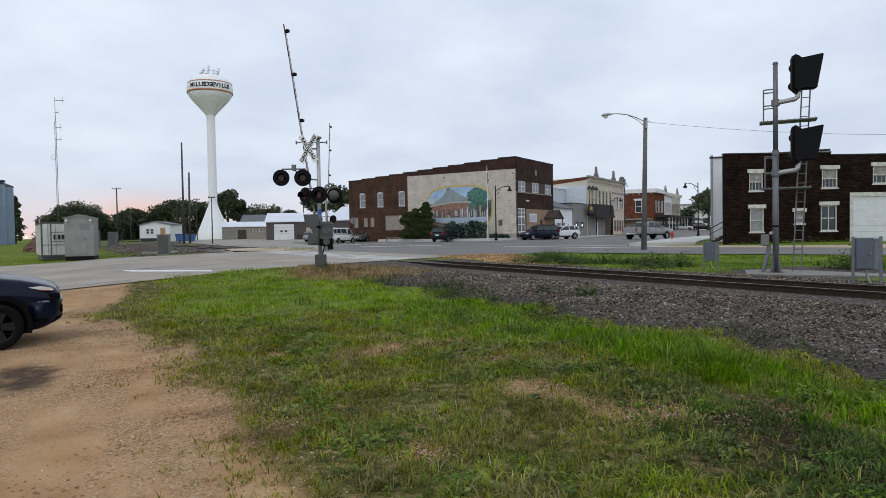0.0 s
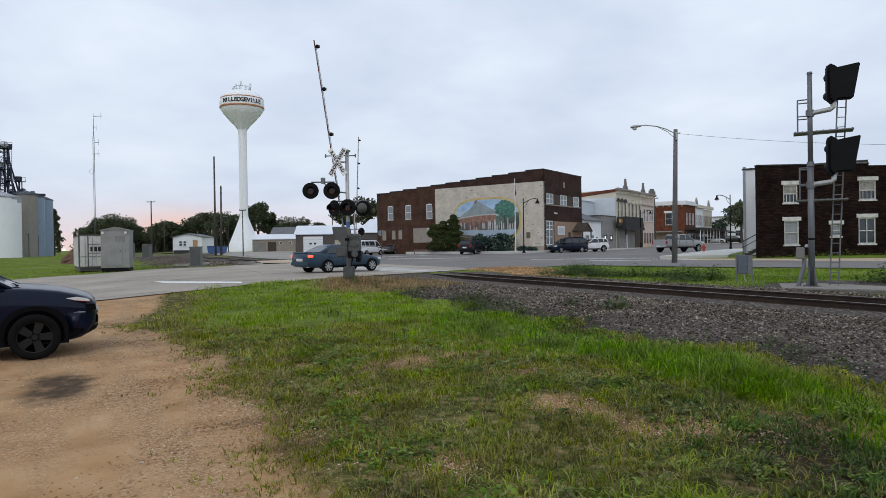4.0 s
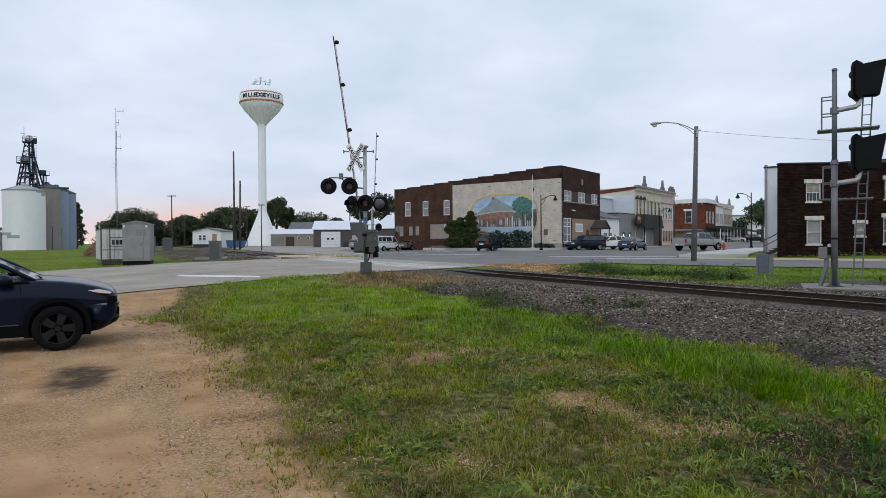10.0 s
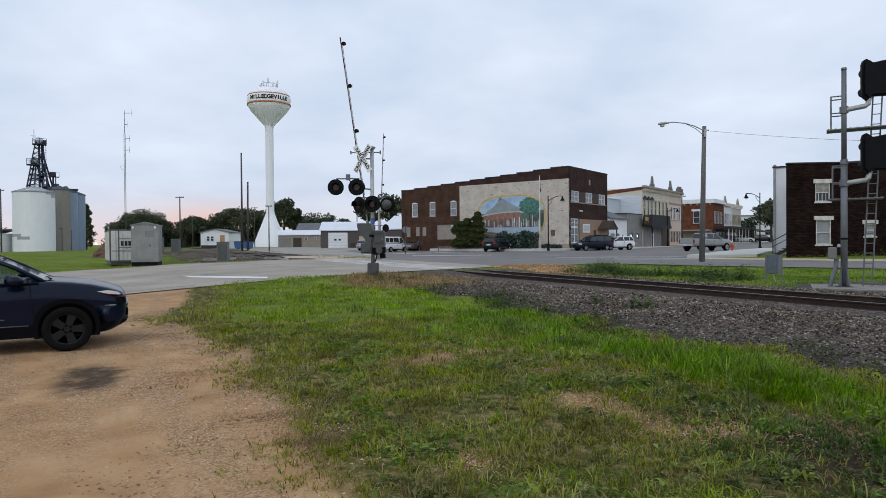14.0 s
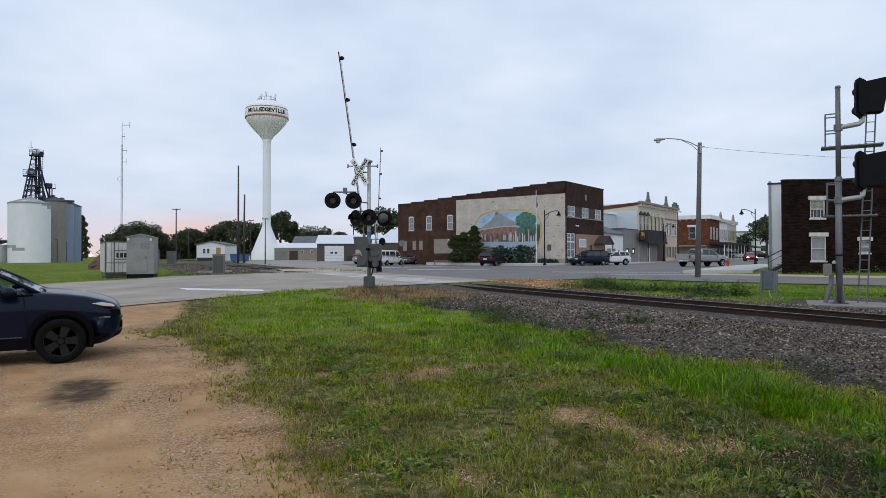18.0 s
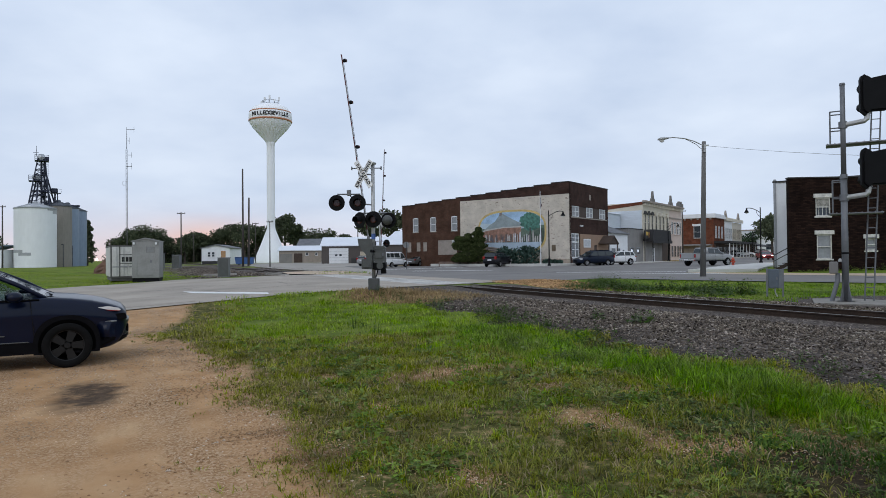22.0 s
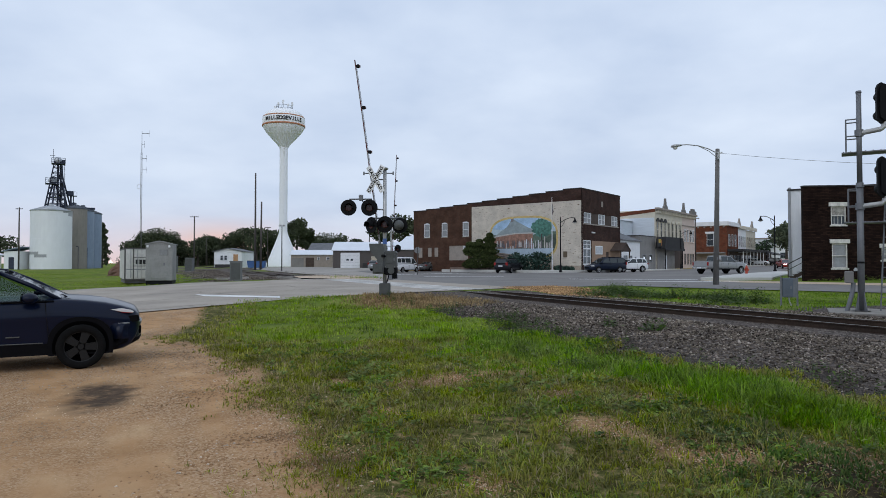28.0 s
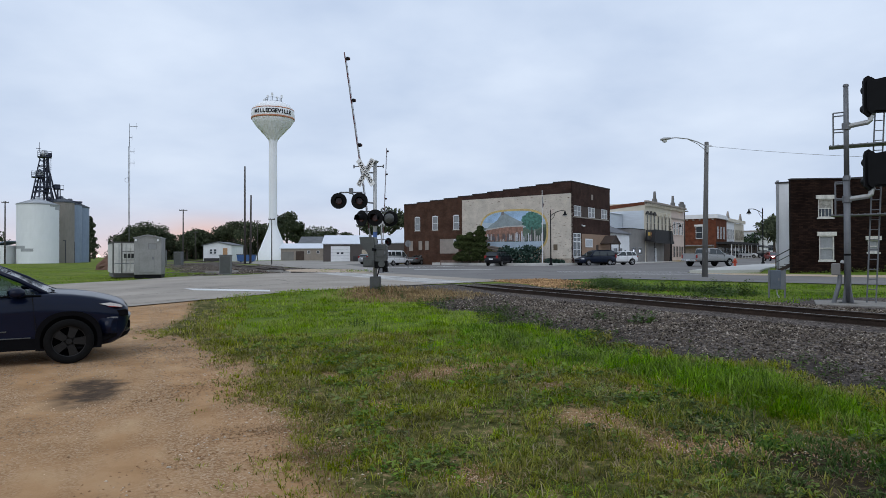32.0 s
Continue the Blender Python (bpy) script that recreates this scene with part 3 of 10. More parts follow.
def wall_with_holes(x0, x1, z0, z1, y0, y1, holes):
    """A wall slab between y0 and y1 with rectangular openings (x0, x1, z0, z1) cut right through."""
    xs = sorted({x0, x1, *[h[0] for h in holes], *[h[1] for h in holes]})
    zs = sorted({z0, z1, *[h[2] for h in holes], *[h[3] for h in holes]})
    bm = bmesh.new()
    solid = {}
    for i, (a, b) in enumerate(zip(xs, xs[1:])):
        for k, (c, d) in enumerate(zip(zs, zs[1:])):
            mx, mz = (a + b) / 2, (c + d) / 2
            solid[i, k] = not any(h[0] < mx < h[1] and h[2] < mz < h[3] for h in holes)
    grid = {}

    def v(i, k, y):
        if (i, k, y) not in grid:
            grid[i, k, y] = bm.verts.new((xs[i], y, zs[k]))
        return grid[i, k, y]

    for (i, k), ok in solid.items():
        if not ok:
            continue
        bm.faces.new((v(i, k, y0), v(i + 1, k, y0), v(i + 1, k + 1, y0), v(i, k + 1, y0)))
        bm.faces.new((v(i, k + 1, y1), v(i + 1, k + 1, y1), v(i + 1, k, y1), v(i, k, y1)))
        for (di, dk), (p, r) in {(-1, 0): ((i, k + 1), (i, k)), (1, 0): ((i + 1, k), (i + 1, k + 1)), (0, -1): ((i, k), (i + 1, k)), (0, 1): ((i + 1, k + 1), (i, k + 1))}.items():
            if not solid.get((i + di, k + dk), False):
                bm.faces.new((v(*r, y0), v(*p, y0), v(*p, y1), v(*r, y1)))
    bmesh.ops.recalc_face_normals(bm, faces=bm.faces)
    return bm




def brick_mat(name, c1, c2, mortar, rough=0.9, flake=None, amount=0.0, stain=0.62, size=(0.21, 0.075)):
    """Brickwork in courses of 75 mm, with stains and, where asked, flaked paint."""
    m = bpy.data.materials.new(name)
    m.use_nodes = True
    n, l = m.node_tree.nodes, m.node_tree.links
    bs = n["Principled BSDF"]
    bs.inputs["Roughness"].default_value = rough
    bs.inputs["Specular IOR Level"].default_value = 0.06
    tc = n.new("ShaderNodeTexCoord")
    sp = n.new("ShaderNodeSeparateXYZ")
    l.new(tc.outputs["Object"], sp.inputs[0])
    ad = n.new("ShaderNodeMath")
    l.new(sp.outputs[0], ad.inputs[0]), l.new(sp.outputs[1], ad.inputs[1])
    cb = n.new("ShaderNodeCombineXYZ")
    l.new(ad.outputs[0], cb.inputs[0]), l.new(sp.outputs[2], cb.inputs[1])
    br = n.new("ShaderNodeTexBrick")
    br.inputs["Scale"].default_value = 1.0
    br.inputs["Brick Width"].default_value, br.inputs["Row Height"].default_value = size
    br.inputs["Mortar Size"].default_value = 0.009
    br.inputs["Color1"].default_value, br.inputs["Color2"].default_value, br.inputs["Mortar"].default_value = (*c1, 1), (*c2, 1), (*mortar, 1)
    l.new(cb.outputs[0], br.inputs["Vector"])
    ns = n.new("ShaderNodeTexNoise")
    ns.inputs["Scale"].default_value, ns.inputs["Detail"].default_value = 0.9, 7
    l.new(tc.outputs["Object"], ns.inputs["Vector"])
    rp = n.new("ShaderNodeValToRGB")
    rp.color_ramp.elements[0].position, rp.color_ramp.elements[0].color = 0.3, (stain, stain, stain, 1)
    rp.color_ramp.elements[1].position, rp.color_ramp.elements[1].color = 0.7, (1.15, 1.15, 1.15, 1)
    l.new(ns.outputs["Fac"], rp.inputs[0])
    mu = n.new("ShaderNodeMix")
    mu.data_type, mu.blend_type = "RGBA", "MULTIPLY"
    mu.inputs[0].default_value = 1.0
    l.new(br.outputs["Color"], mu.inputs[6]), l.new(rp.outputs[0], mu.inputs[7])
    out = mu.outputs[2]
    if flake:
        fl = n.new("ShaderNodeTexNoise")
        fl.inputs["Scale"].default_value, fl.inputs["Detail"].default_value = 3.0, 8
        fl.inputs["Roughness"].default_value = 0.75
        mp = n.new("ShaderNodeMapping")
        mp.inputs["Scale"].default_value = (0.5, 0.5, 2.2)
        l.new(tc.outputs["Object"], mp.inputs[0]), l.new(mp.outputs[0], fl.inputs["Vector"])
        fr = n.new("ShaderNodeValToRGB")
        fr.color_ramp.elements[0].position, fr.color_ramp.elements[1].position = 0.66 - amount, 0.69 - amount
        l.new(fl.outputs["Fac"], fr.inputs[0])
        mf = n.new("ShaderNodeMix")
        mf.data_type = "RGBA"
        l.new(fr.outputs[0], mf.inputs[0]), l.new(out, mf.inputs[6])
        mf.inputs[7].default_value = (*flake, 1)
        out = mf.outputs[2]
    l.new(out, bs.inputs["Base Color"])
    bp = n.new("ShaderNodeBump")
    bp.inputs["Distance"].default_value, bp.inputs["Strength"].default_value = 0.008, 0.8
    inv = n.new("ShaderNodeMath")
    inv.operation = "SUBTRACT"
    inv.inputs[0].default_value = 1.0
    l.new(br.outputs["Fac"], inv.inputs[1]), l.new(inv.outputs[0], bp.inputs["Height"])
    l.new(bp.outputs[0], bs.inputs["Normal"])
    return m


brick_dark = brick_mat("dark_brown_brick", (0.034, 0.019, 0.014), (0.012, 0.007, 0.006), (0.007, 0.005, 0.0045), stain=0.5, size=(0.3, 0.1))
brick_brown = brick_mat("brown_brick", (0.085, 0.045, 0.035), (0.052, 0.030, 0.026), (0.05, 0.04, 0.035))
brown_red = brick_mat("brown_red_brick", (0.105, 0.054, 0.036), (0.075, 0.04, 0.028), (0.075, 0.05, 0.038))
red_brick = brick_mat("red_brown_brick", (0.19, 0.062, 0.034), (0.14, 0.045, 0.026), (0.13, 0.075, 0.05))
cream = brick_mat("cream_painted_brick", (0.60, 0.54, 0.465), (0.56, 0.505, 0.43), (0.50, 0.45, 0.385), flake=(0.15, 0.095, 0.07), amount=0.075, stain=0.85)
white_paint = mat("white_paint", (0.74, 0.75, 0.76), 0.6, var=0.1, scale=1.0, fine=20)
dull_glass = glass("dull_window_glass", (0.035, 0.045, 0.055), 0.06)
black_cap = mat("dark_coping", (0.03, 0.028, 0.028), 0.7, var=0.3)


tan_stucco = mat("tan_stucco", (0.30, 0.20, 0.135), 0.9, var=0.15, scale=0.8, fine=14, bump=0.003)
board_m = mat("weathered_board", (0.30, 0.26, 0.225), 0.85, var=0.2, scale=1.5, fine=12)
brown_wood = mat("dark_brown_wood", (0.06, 0.04, 0.03), 0.8, var=0.3, scale=2, fine=20)
curtain = mat("pale_blind_behind_glass", (0.26, 0.27, 0.28), 0.35, var=0.25, scale=1.5, fine=8)


def mural(ob, wall_y):
    """A painted panel: an old station under trees beside the tracks, within a yellow border."""
    cx, cz, a, b = 18.4, 3.85, 5.1, 2.9

    def oval(k, e=3.0, seg=56):
        pts = []
        for i in range(seg):
            t = 2 * math.pi * i / seg
            c, s = math.cos(t), math.sin(t)
            pts.append((cx + (a * k if k > 1 else a * k) * math.copysign(abs(c) ** (2 / e), c), cz + (b - a * (1 - k)) * math.copysign(abs(s) ** (2 / e), s)))
        return pts

    paint = mat("mural_yellow", (0.58, 0.43, 0.17), 0.85, var=0.35, scale=1.2, fine=6)
    pan = part("mural_border", prism(oval(1.0), wall_y - 0.006, wall_y + 0.02), paint, ob, "painted yellow oval border")
    inner = oval(0.95)

    def clip(poly):
        """The part of a polygon inside the oval."""
        out = poly
        n = len(inner)
        for i in range(n):
            p, r = inner[i], inner[(i + 1) % n]
            new_out = []
            for k in range(len(out)):
                c, d = out[k], out[(k + 1) % len(out)]
                sc = (r[0] - p[0]) * (c[1] - p[1]) - (r[1] - p[1]) * (c[0] - p[0])
                sd = (r[0] - p[0]) * (d[1] - p[1]) - (r[1] - p[1]) * (d[0] - p[0])
                if sc >= 0:
                    new_out.append(c)
                if (sc >= 0) != (sd >= 0):
                    f = sc / (sc - sd)
                    new_out.append((c[0] + f * (d[0] - c[0]), c[1] + f * (d[1] - c[1])))
            out = new_out
            if len(out) < 3:
                return None
        return out

    layer = [0]

    def field(name, poly, color, var=0.3, scale=3.0):
        poly = clip(poly)
        if not poly:
            return
        layer[0] += 1
        y1 = wall_y - 0.006 - 0.0045 * layer[0]
        part(name, prism(poly, y1, y1 + 0.004), mat("mural_" + name, color, 0.75, var=var, scale=scale, fine=14), pan)

    field("painted_sky", [(12, 0), (25, 0), (25, 8), (12, 8)], (0.36, 0.52, 0.70), 0.4, 0.7)
    field("painted_haze", [(12, 0), (25, 0), (25, 4.9), (20, 5.2), (16, 5.0), (12, 5.3)], (0.42, 0.52, 0.58), 0.2, 0.8)
    field("painted_far_trees", [(12, 0), (25, 0), (25, 4.5), (22, 4.7), (20, 4.3), (16, 4.3), (12, 4.5)], (0.12, 0.17, 0.13), 0.4)
    field("painted_station_wall", [(14.1, 2.6), (19.9, 2.6), (19.9, 4.6), (14.1, 4.2)], (0.30, 0.165, 0.12), 0.6, 2.4)
    field("painted_station_roof", [(13.9, 4.0), (15.1, 4.85), (16.0, 5.35), (16.7, 6.2), (17.2, 6.3), (17.9, 5.9), (20.3, 4.75), (20.3, 4.6), (17.2, 4.55), (14.6, 4.25)], (0.27, 0.32, 0.33), 0.3, 1.4)
    field("painted_chimney", [(16.6, 6.0), (16.75, 6.55), (17.1, 6.55), (17.1, 6.1)], (0.2, 0.18, 0.18))
    field("painted_roof_edge", [(13.8, 3.92), (14.6, 4.12), (17.2, 4.42), (20.4, 4.45), (20.4, 4.62), (17.2, 4.58), (14.5, 4.3)], (0.45, 0.44, 0.42))
    for k in range(7):
        field("painted_opening", [(14.6 + k * 0.74, 2.75), (14.95 + k * 0.74, 2.75), (14.85 + k * 0.74, 3.6), (14.6 + k * 0.74, 3.6)], (0.15, 0.11, 0.10))
    tree = []
    rr = random.Random(3)
    for i in range(40):
        t = 2 * math.pi * i / 40
        r = 1.0 + rr.uniform(-0.16, 0.12)
        tree.append((21.3 + 1.55 * r * math.cos(t), 5.15 + 1.15 * r * math.sin(t)))
    field("painted_tree", tree, (0.07, 0.19, 0.15), 0.75, 3.0)
    field("painted_trunk", [(21.1, 2.6), (21.35, 2.6), (21.3, 4.4), (21.15, 4.4)], (0.06, 0.05, 0.045))
    field("painted_hedge", [(20.2, 2.5), (24, 2.5), (24, 4.4), (22.6, 4.2), (21.5, 3.6), (20.2, 3.3)], (0.07, 0.10, 0.075), 0.4)
    for k in range(30):
        x = 13.9 + k * 0.31 + rr.uniform(-0.1, 0.1)
        h = rr.uniform(0.5, 1.0) if k < 16 else rr.uniform(0.6, 1.5)
        pale = [(0.66, 0.68, 0.70), (0.72, 0.72, 0.70), (0.6, 0.62, 0.66)]
        tone = rr.choice(pale + [(0.35, 0.30, 0.28)]) if 16 < k < 23 else rr.choice([(0.3, 0.22, 0.2), (0.14, 0.13, 0.14), (0.48, 0.46, 0.44)])
        wd = rr.uniform(0.05, 0.12)
        foot = 2.35 + rr.uniform(-0.1, 0.4)
        field("painted_shape_%s" % ("pale" if tone[0] > 0.5 else "mid" if tone[0] > 0.2 else "dark"), [(x - wd, foot), (x + wd, foot), (x + wd * 1.2, foot + h * 0.6), (x + wd * 0.6, foot + h), (x - wd * 0.6, foot + h), (x - wd * 1.2, foot + h * 0.6)], tone)
    field("painted_platform", [(12, 0.5), (25, 0.5), (25, 2.55), (20, 2.5), (12, 2.6)], (0.38, 0.47, 0.56), 0.2, 1.0)
    field("painted_ballast", [(12, 0.4), (23.4, 0.4), (22.2, 1.1), (17, 1.8), (12, 2.4)], (0.27, 0.22, 0.185), 0.4, 3)
    for d in (0.0, 0.32, 0.75):
        field("painted_rail", [(12, 2.2 - d), (22.4 - d * 2, 0.80 - d * 0.3), (22.4 - d * 2, 0.88 - d * 0.3), (12, 2.32 - d)], (0.10, 0.085, 0.08))


def mural_building():
    # local x from the rear end to the street corner, local y into the block, side wall at y = 0
    L, Dp, T = 26.6, 12.2, 0.35
    ob = thing("mural_building", pose(14.84 - 0.809 * L, 78 + 0.588 * L, 1.05, 0, 0, -36), "two-storey brick corner building with mural on its cream side wall", "building")
    split = 10.4
    wins = [(2.0, 3.0, 4.35, 6.3), (5.2, 6.2, 4.35, 6.3), (8.86, 9.86, 4.35, 6.3)]
    boards = [(0.9, 1.65, 1.45, 2.9), (2.65, 3.35, 1.57, 2.87), (3.85, 4.55, 1.57, 2.87), (6.5, 9.75, 1.05, 3.1)]
    part("brick_side_wall", wall_with_holes(0, split, -1.0, 8.2, 0, T, wins + boards), brown_red, ob)
    for x0, x1, z0, z1 in wins:
        w = window(ob, (x0 + x1) / 2, z0, x1 - x0, z1 - z0, 0.05, white_paint, curtain, board_m, (1, 2))
        part("arched_head", prism([((x0 + x1) / 2 + 0.5 * math.cos(t), z1 - 0.06 + 0.15 * math.sin(t)) for t in [math.pi * i / 10 for i in range(11)]], -0.02, 0.05), white_paint, w)
    for x0, x1, z0, z1 in boards:
        part("boarded_opening", box(x0, x1, 0.06, 0.12, z0, z1), board_m, ob, "opening closed with grey boards")
    ac = part("air_conditioner", box(9.15, 9.75, -0.3, 0.1, 2.5, 3.0, 0.02), white_paint, ob, "white window air conditioner")
    part("grille", box(9.22, 9.68, -0.315, -0.295, 2.57, 2.93), galv_grey, ac)
    part("cream_side_wall", box(split, L, -0.02, T, -1.0, 8.33), cream, ob, "cream painted brick, flaking in patches")
    part("upper_brick_band", box(split, L, 0, T, 8.33, 8.9), brick_brown, ob)
    # parapet in eleven steps rising to the street
    n = 11
    for k in range(n):
        x0, x1, top = L * k / n, L * (k + 1) / n, 8.2 + (9.75 - 8.2) * k / (n - 1)
        low = 8.2 if x1 <= split + 0.1 else 8.9
        if k == 4:
            low = 8.2
            part("parapet_step", box(x0, split, 0.0, T, 8.2, top), brown_red, ob)
            part("parapet_step", box(split, x1, 0.003, T, 8.9, top), brick_brown, ob)
        elif top > low + 0.02:
            part("parapet_step", box(x0, x1, 0.002, T, low, top), brown_red if k < 4 else brick_brown, ob)
        part("coping", box(x0 - 0.02, x1 + 0.02, -0.06, T + 0.06, top, top + 0.12, 0.02), black_cap, ob)
    mural(ob, -0.02)
    part("plaque", box(24.2, 24.75, -0.06, -0.015, 1.35, 2.1, 0.02), mat("bronze_plaque", (0.16, 0.12, 0.08), 0.5, 0.6), ob, "dark bronze plaque")
    part("base_course", box(split, L + 0.0, -0.07, 0.0, -1.0, 0.35), mat("stained_base", (0.36, 0.30, 0.24), 0.9, var=0.4, scale=1.2, fine=10), ob)
    # street front, at x = L, looking along +x: built flat and turned
    front = Matrix.Translation((L, 0, 0)) @ pose(0, 0, 0, 0, 0, 90)
    w3 = [(0.75, 2.9, 5.6, 6.9), (5.1, 7.1, 5.6, 6.9), (9.35, 11.3, 5.6, 6.9)]
    fr = part("front_wall", wall_with_holes(0.0, Dp, -1.0, 9.75, 0.0, T, [(w3[0][0], w3[-1][1], 5.6, 6.9), (0.55, 2.8, 0.45, 3.5)]), brick_brown, ob, m=front)
    part("coping", box(-0.06, Dp + 0.06, -0.06, T + 0.06, 9.75, 9.87, 0.02), black_cap, fr)
    for x0, x1, z0, z1 in w3:
        window(fr, (x0 + x1) / 2, z0, x1 - x0, z1 - z0, 0.05, white_paint, curtain, None, (2, 2))
    for x0, x1 in ((2.9, 5.1), (7.1, 9.35)):
        part("dark_panel", box(x0, x1, 0.04, 0.12, 5.6, 6.9), brown_wood, fr)
    part("sill_course", box(0.5, Dp - 0.5, -0.06, 0.0, 5.42, 5.56), board_m, fr)
    d = part("entrance_frame", wall_with_holes(0.55, 2.8, 0.45, 3.5, 0.03, 0.15, [(0.68, 1.6, 0.6, 2.35), (1.75, 2.67, 0.6, 2.35), (0.68, 1.6, 2.5, 3.38), (1.75, 2.67, 2.5, 3.38)]), white_paint, fr, "white framed doorway with glass panes")
    for x0, x1, z0, z1 in ((0.68, 1.6, 0.6, 2.35), (1.75, 2.67, 0.6, 2.35), (0.68, 1.6, 2.5, 3.38), (1.75, 2.67, 2.5, 3.38)):
        part("pane", box(x0, x1, 0.08, 0.1, z0, z1), dull_glass, d)
        part("glazing_bar", box(x0, x1, 0.05, 0.08, (z0 + z1) / 2 - 0.03, (z0 + z1) / 2 + 0.03), white_paint, d)
    part("stucco_front", wall_with_holes(3.0, Dp, -0.9, 3.45, -0.06, -0.004, [(7.3, 8.2, -0.2, 2.1)]), tan_stucco, fr, "brown stucco shop front")
    part("shop_door", box(7.32, 8.18, -0.03, -0.006, -0.2, 2.08), brown_wood, fr)
    sg = part("sign_board", box(3.9, 6.1, -0.12, -0.065, 1.75, 2.85, 0.02), white_paint, fr, "blank white sign board")
    part("sign_field", box(4.05, 5.95, -0.125, -0.118, 1.9, 2.7), mat("sign_grey", (0.5, 0.52, 0.55), 0.6), sg)
    aw = part("porch_roof", prism([(8.6, 2.3), (10.4, 3.4), (12.1, 2.3), (12.0, 2.2), (10.4, 3.2), (8.7, 2.2)], -1.6, -0.06), brown_wood, fr, "small brown gabled porch roof")
    part("porch_gable", prism([(8.9, 2.3), (10.4, 3.25), (11.9, 2.3)], -1.5, -1.44), brown_wood, aw)
    for x in (8.85, 11.85):
        part("porch_post", box(x - 0.06, x + 0.06, -1.5, -1.38, -0.6, 2.3), brown_wood, aw)
    lt = part("wall_light", box(2.95, 3.05, -0.12, 0, 4.4, 4.6), galv_grey, fr, "twin floodlight")
    for dx in (-0.2, 0.2):
        part("lamp_head", rod((3.0 + dx, -0.15, 4.5), (3.0 + dx * 1.2, -0.35, 4.42), 0.07, 0.1), white_paint, lt)
    part("vent", box(6.0, 6.5, -0.02, 0.0, 7.9, 8.6), board_m, fr)
    part("rear_wall", box(0, T, T, Dp, -1.0, 8.1), brown_red, ob)
    part("party_wall", box(T, L, Dp - T, Dp, -1.0, 8.1), brick_brown, ob)
    part("roof", box(T, L - T, T, Dp - T, 7.6, 7.75), black_cap, ob)
    return ob


galv_grey = mat("grey_metal", (0.30, 0.31, 0.32), 0.55, 0.5, var=0.2, scale=3, fine=30)
mural_building()


def brick_warehouse():
    # local x along the front, -y to the viewer; the flanks run parallel to the main street
    ob = thing("brick_building", pose(22.9, 43.0, 0.55, 0, 0, -4.2), "dark brown brick building with white windows and roller door", "building")
    holes = [(1.72, 2.67, 3.68, 4.91), (1.76, 2.73, 0.82, 2.45), (4.85, 5.56, 1.35, 2.15), (6.7, 7.83, 0.82, 2.58), (6.78, 7.87, 3.81, 5.1), (10.33, 11.6, 4.05, 5.25), (8.72, 12.7, -0.1, 3.45), (14.6, 15.6, 4.0, 5.2), (17.5, 18.5, 4.0, 5.2)]
    part("front_wall", wall_with_holes(0, 20, -0.8, 6.05, 0, 0.35, holes), brick_dark, ob)
    part("parapet", box(0, 7.4, 0.002, 0.35, 6.05, 6.23), brick_dark, ob)
    part("coping", box(-0.04, 7.43, -0.05, 0.4, 6.23, 6.32, 0.015), black_cap, ob)
    part("coping", box(7.43, 20, -0.05, 0.4, 6.05, 6.14, 0.015), black_cap, ob)
    peel = mat("peeling_white_paint", (0.60, 0.585, 0.54), 0.8, var=0.35, scale=3, fine=14)
    rag = mat("torn_blind", (0.30, 0.29, 0.26), 0.9, var=0.6, scale=5, fine=20)
    for k, (x0, x1, z0, z1) in enumerate(holes[:6] + holes[7:]):
        up = z0 > 3
        w = window(ob, (x0 + x1) / 2, z0, x1 - x0, z1 - z0, 0.06, peel, dull_glass if k in (3,) or up else curtain, peel, (2 if k == 3 else 1, 2))
        part("head_stone", box(x0 - 0.14, x1 + 0.14, -0.07, 0.06, z1, z1 + 0.27, 0.015), peel, w, "thick white lintel with peeling paint")
        if up:
            part("blind", box(x0 + 0.07, x1 - 0.07, 0.07, 0.1, z0 + (z1 - z0) * 0.5, z1 - 0.07), rag, w, "torn grey blind")
            for j in range(1, 4):
                xx = x0 + (x1 - x0) * j / 4
                part("glazing_bar", box(xx - 0.015, xx + 0.015, 0.08, 0.1, z0 + 0.06, z0 + (z1 - z0) * 0.5), peel, w)
    fr = part("door_frame", wall_with_holes(8.72, 12.7, -0.1, 3.45, -0.03, 0.2, [(8.95, 12.47, -0.1, 3.2)]), peel, ob)
    for k in range(8):
        part("door_section", box(8.96, 12.46, 0.1, 0.15, -0.1 + k * 0.412, -0.1 + (k + 1) * 0.412 - 0.012, 0.006), mat("white_roller_door", (0.66, 0.68, 0.70), 0.5, var=0.1, scale=1.5, fine=10), fr)
    for nm, x in (("flank_wall", 0.0), ("flank_wall", 20.0)):
        a = math.radians(54 + 4.2)
        dx, dy = math.cos(a), math.sin(a)
        o = [(x, 0.35), (x + dx * 12, 0.35 + dy * 12), (x + dx * 12 + 0.35 * (-1 if x else 1), 0.35 + dy * 12), (x + 0.4 * (-1 if x else 1), 0.35)]
        part(nm, slab(o, -0.8, 6.0), brick_dark, ob)
    part("roof", slab([(0.4, 0.35), (19.6, 0.35), (19.6 + 12 * dx, 0.35 + 12 * dy), (0.4 + 12 * dx, 0.35 + 12 * dy)], 5.6, 5.7), black_cap, ob)
    return ob


brick_warehouse()


